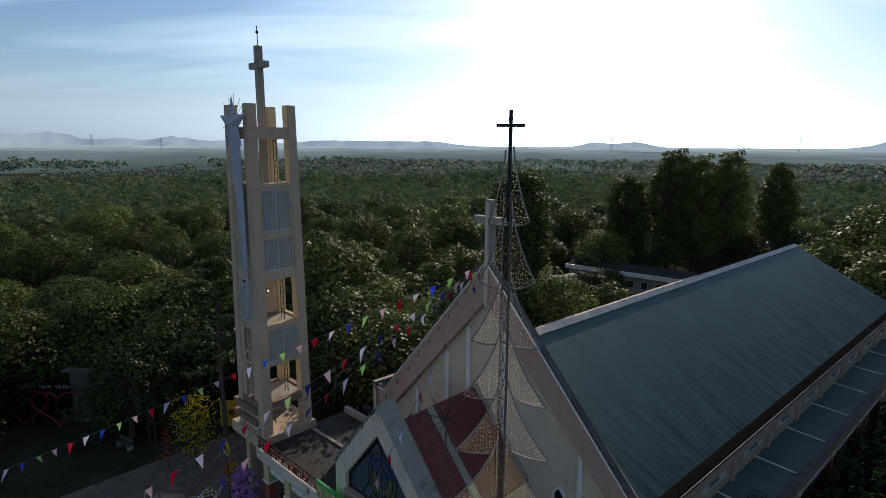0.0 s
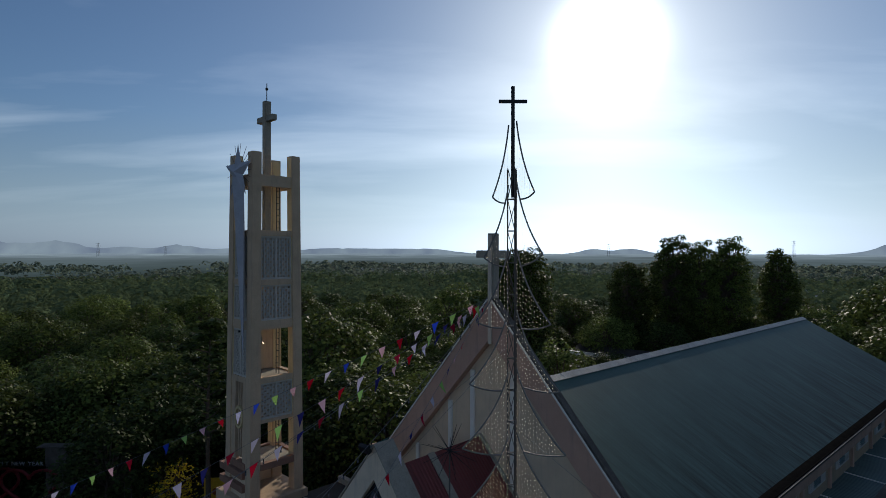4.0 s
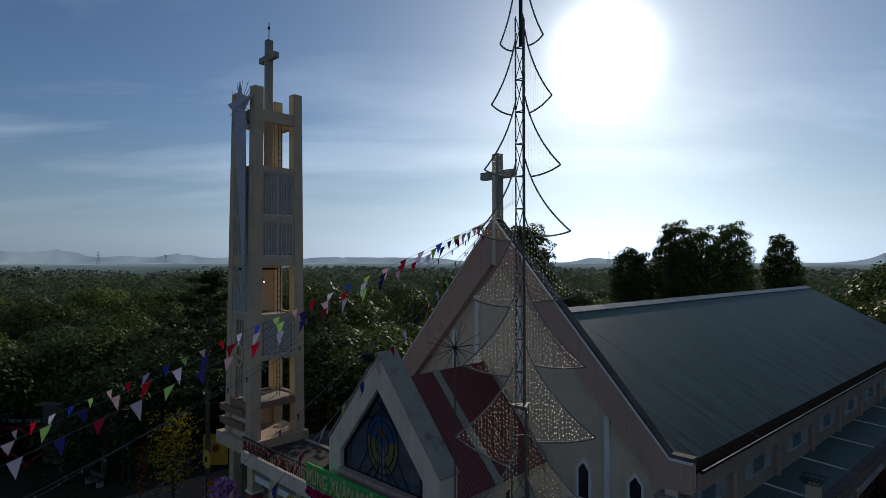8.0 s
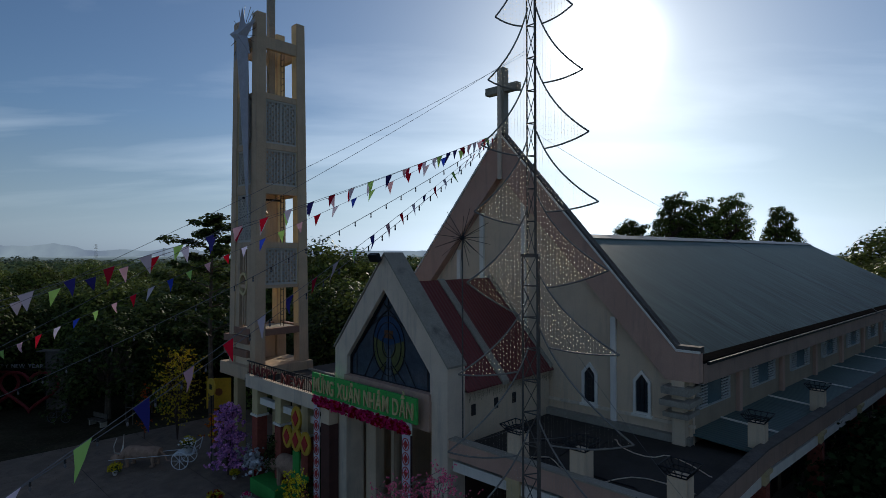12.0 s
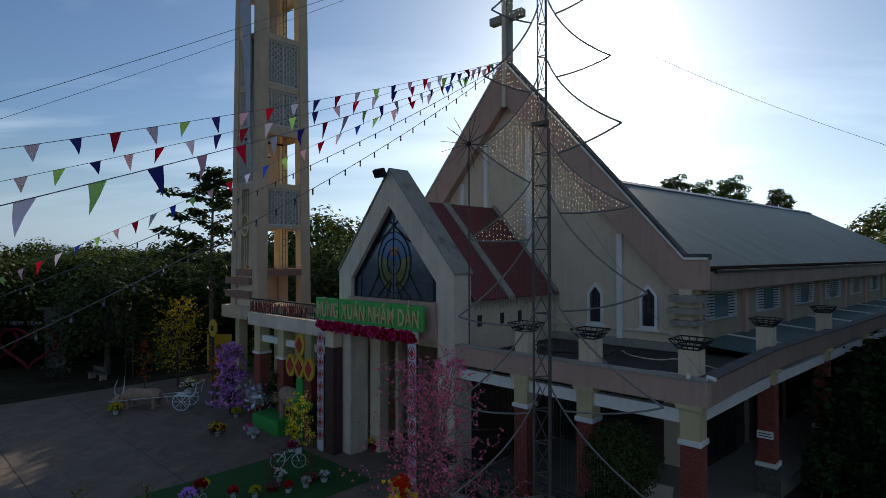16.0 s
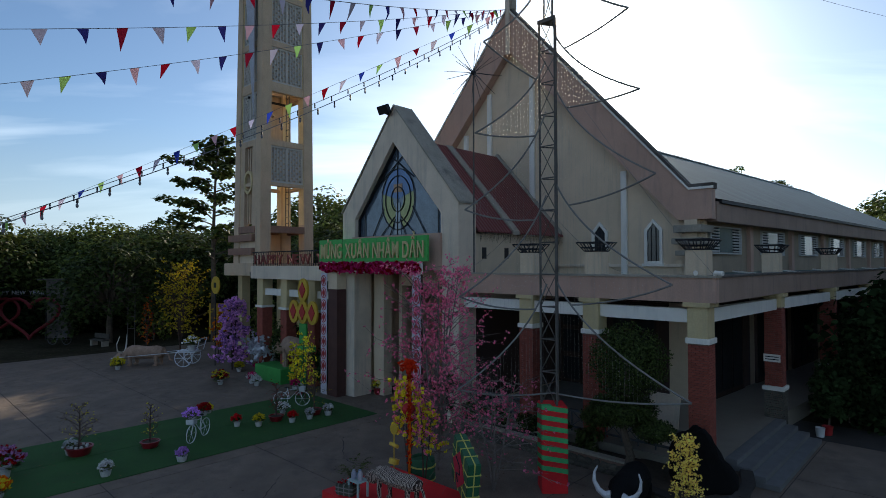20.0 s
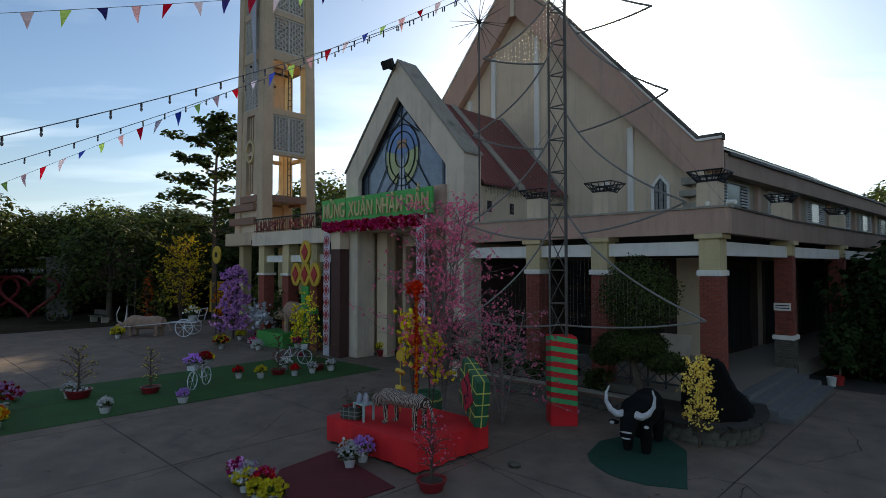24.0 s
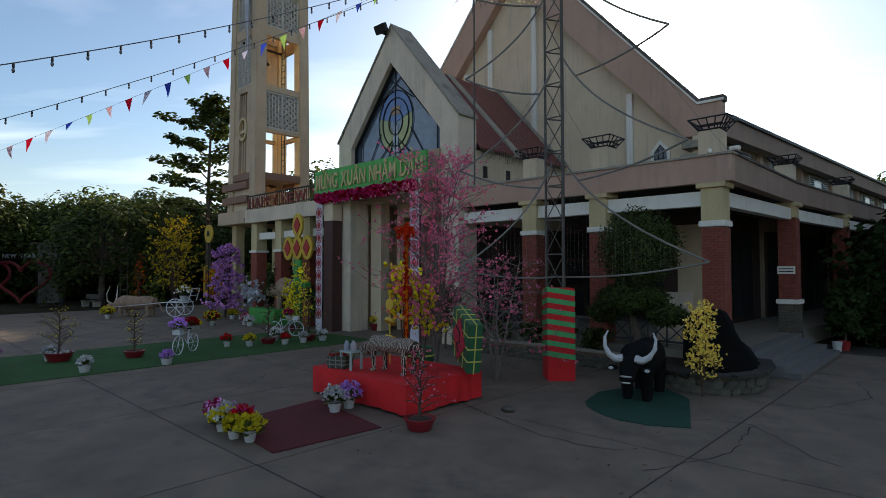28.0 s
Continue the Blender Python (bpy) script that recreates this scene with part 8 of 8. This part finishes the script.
PEAK = (-0.3, -0.55, 18.7)
ORDER = ["white", "red", "pink", "navy", "green", "white", "maroon", "navy"]


def beyond(p, q, k):
    return tuple(Vector(p) + (Vector(q) - Vector(p)) * k)


pennants(PEAK, beyond(PEAK, (-15.4, -16.2, 9.3), 1.6), 0.3, 0.95, 0.5, ["red", "pink", "green", "blue", "white"], "line of small coloured pennants running down past the tower")
pennants(PEAK, beyond(PEAK, (-3.05, -18.5, 11.8), 1.25), 0.3, 0.95, 0.46, ORDER, "line of bright pennants strung towards the yard")
pennants(PEAK, beyond(PEAK, (0.08, -16.3, 13.1), 1.45), 0.3, 0.95, 0.46, ORDER[3:] + ORDER[:3], "line of bright pennants strung forward over the yard")
pennants(PEAK, beyond(PEAK, (8.1, -20.6, 10.1), 1.16), 0.35, 1.0, 0.4, ORDER[5:] + ORDER[:5], "line of large pennants hung low towards the yard")


M_BULBGLASS = plain("smoky_bulb_glass", (0.14, 0.14, 0.15), 0.25)


def lamp_string(p, q, drop, step, label):
    pts = sag(p, q, drop, 60)
    t = thing("lamp_string", at(0, 0), label, "lamp string", "lamp strings from the gable")
    part("cable", Shape().tube(pts, 0.013, 4), M_ROPE, t)
    n = int((Vector(q) - Vector(p)).length / step)
    bulb = mesh_of(Shape().lathe([(0.015, 0), (0.02, -0.04), (0.033, -0.08), (0.036, -0.11), (0.015, -0.15)], sides=7), "bulb", M_BULBGLASS, smooth=True)
    cap = mesh_of(Shape().lathe([(0.025, 0.0), (0.032, -0.1)], sides=6), "socket", M_IRON)
    for k in range(1, n):
        u = k / n * 60
        c = pts[int(u)].lerp(pts[min(60, int(u) + 1)], u % 1)
        o = part("socket", cap, M_IRON, t)
        o.location = c
        o = part("bulb", bulb, M_BULBGLASS, t)
        o.location = c - Vector((0, 0, 0.07))


lamp_string((-0.4, -0.5, 18.5), (1.0, -24.0, 5.35), 0.8, 0.8, "cable of small lamps hung over the yard")
lamp_string((-0.4, -0.5, 18.5), (-10.0, -24.0, 5.45), 0.8, 0.8, "cable of small lamps hung towards the woods")
stay = thing("stay_wire", at(0, 0), "thin stay wires between mast and church", "wire")
for p, q in (((7.9, -9.6, 18.3), (2.6, -23.9, 9.9)), ((7.9, -9.6, 18.4), (6.3, -24, 9.7)), ((7.9, -9.6, 16.2), (15.18, -6.86, 11.49)), ((15.18, -6.86, 11.49), (26, -2, 4.5)), ((7.9, -9.6, 8), (2.6, -7.0, 5.7)), ((7.9, -9.6, 12), (11.4, -6.9, 5.7)), ((7.95, -9.5, 7.5), (5.65, -0.3, 5.6))):
    part("wire", Shape().tube(sag(p, q, 0.25, 16), 0.0045, 4), M_ROPE, stay)
# ---- bricks and stones of the pillars ----
rnd.seed(99)
bh = 0.068
BRICKS = {w: mesh_of(Shape().box(-w / 2 + 0.005, w / 2 - 0.005, -0.02, 0.02, -bh / 2 + 0.005, bh / 2 - 0.005), "brick", M_BRICK) for w in (0.11, 0.21)}
for a, b, stone_foot, owner in pillar_parts:
    z0, z1 = (1.7, 4.45) if stone_foot else (0.6, 3.83)
    near = abs(b + 6.695) < 0.1 and a > 10
    joined = Shape()
    for nx, ny, turn in ((0, -1, 0.0), (1, 0, 90.0)) if near else ((0, -1, 0.0), (1, 0, 90.0), (-1, 0, -90.0)):
        d, out = Vector((-ny, nx, 0)), Vector((nx, ny, 0))
        for r in range(int((z1 - z0) / bh)):
            u = -0.265
            for w in ((0.21, 0.21, 0.11) if r % 2 else (0.11, 0.21, 0.21)):
                c = Vector((a, b, z0 + (r + 0.5) * bh)) + out * (0.258 + rnd.uniform(-0.003, 0.003)) + d * (u + w / 2)
                u += w
                if near:
                    o = part("brick", BRICKS[w], M_BRICK, owner)
                    o.matrix_local = Matrix.Translation(c) @ pose(0, 0, 0, 0, 0, turn)
                else:
                    joined.turned_box(c, d * (w / 2 - 0.005), out * 0.02, (0, 0, bh / 2 - 0.005))
    if not near:
        tagged(part("brickwork", joined, M_BRICK, owner, "red brick courses with recessed joints"), kind="stuff")
    if stone_foot and b < 8:
        zz = 0.02
        while zz < 1.46:
            h = min(rnd.choice((0.07, 0.1, 0.13)), 1.54 - zz)
            for nx, ny in ((0, -1), (1, 0)):
                u = -0.3
                d = Vector((-ny, nx, 0))
                while u < 0.28:
                    w = min(rnd.uniform(0.12, 0.3), 0.3 - u)
                    c = Vector((a, b, zz + h / 2)) + Vector((nx, ny, 0)) * 0.275 + d * (u + w / 2)
                    if w > 0.04:
                        part("stone", Shape().turned_box(c, d * (w / 2 - 0.008), Vector((nx, ny, 0)) * rnd.uniform(0.015, 0.04), (0, 0, h / 2 - 0.008)), M_STONE, owner)
                    u += w
            zz += h
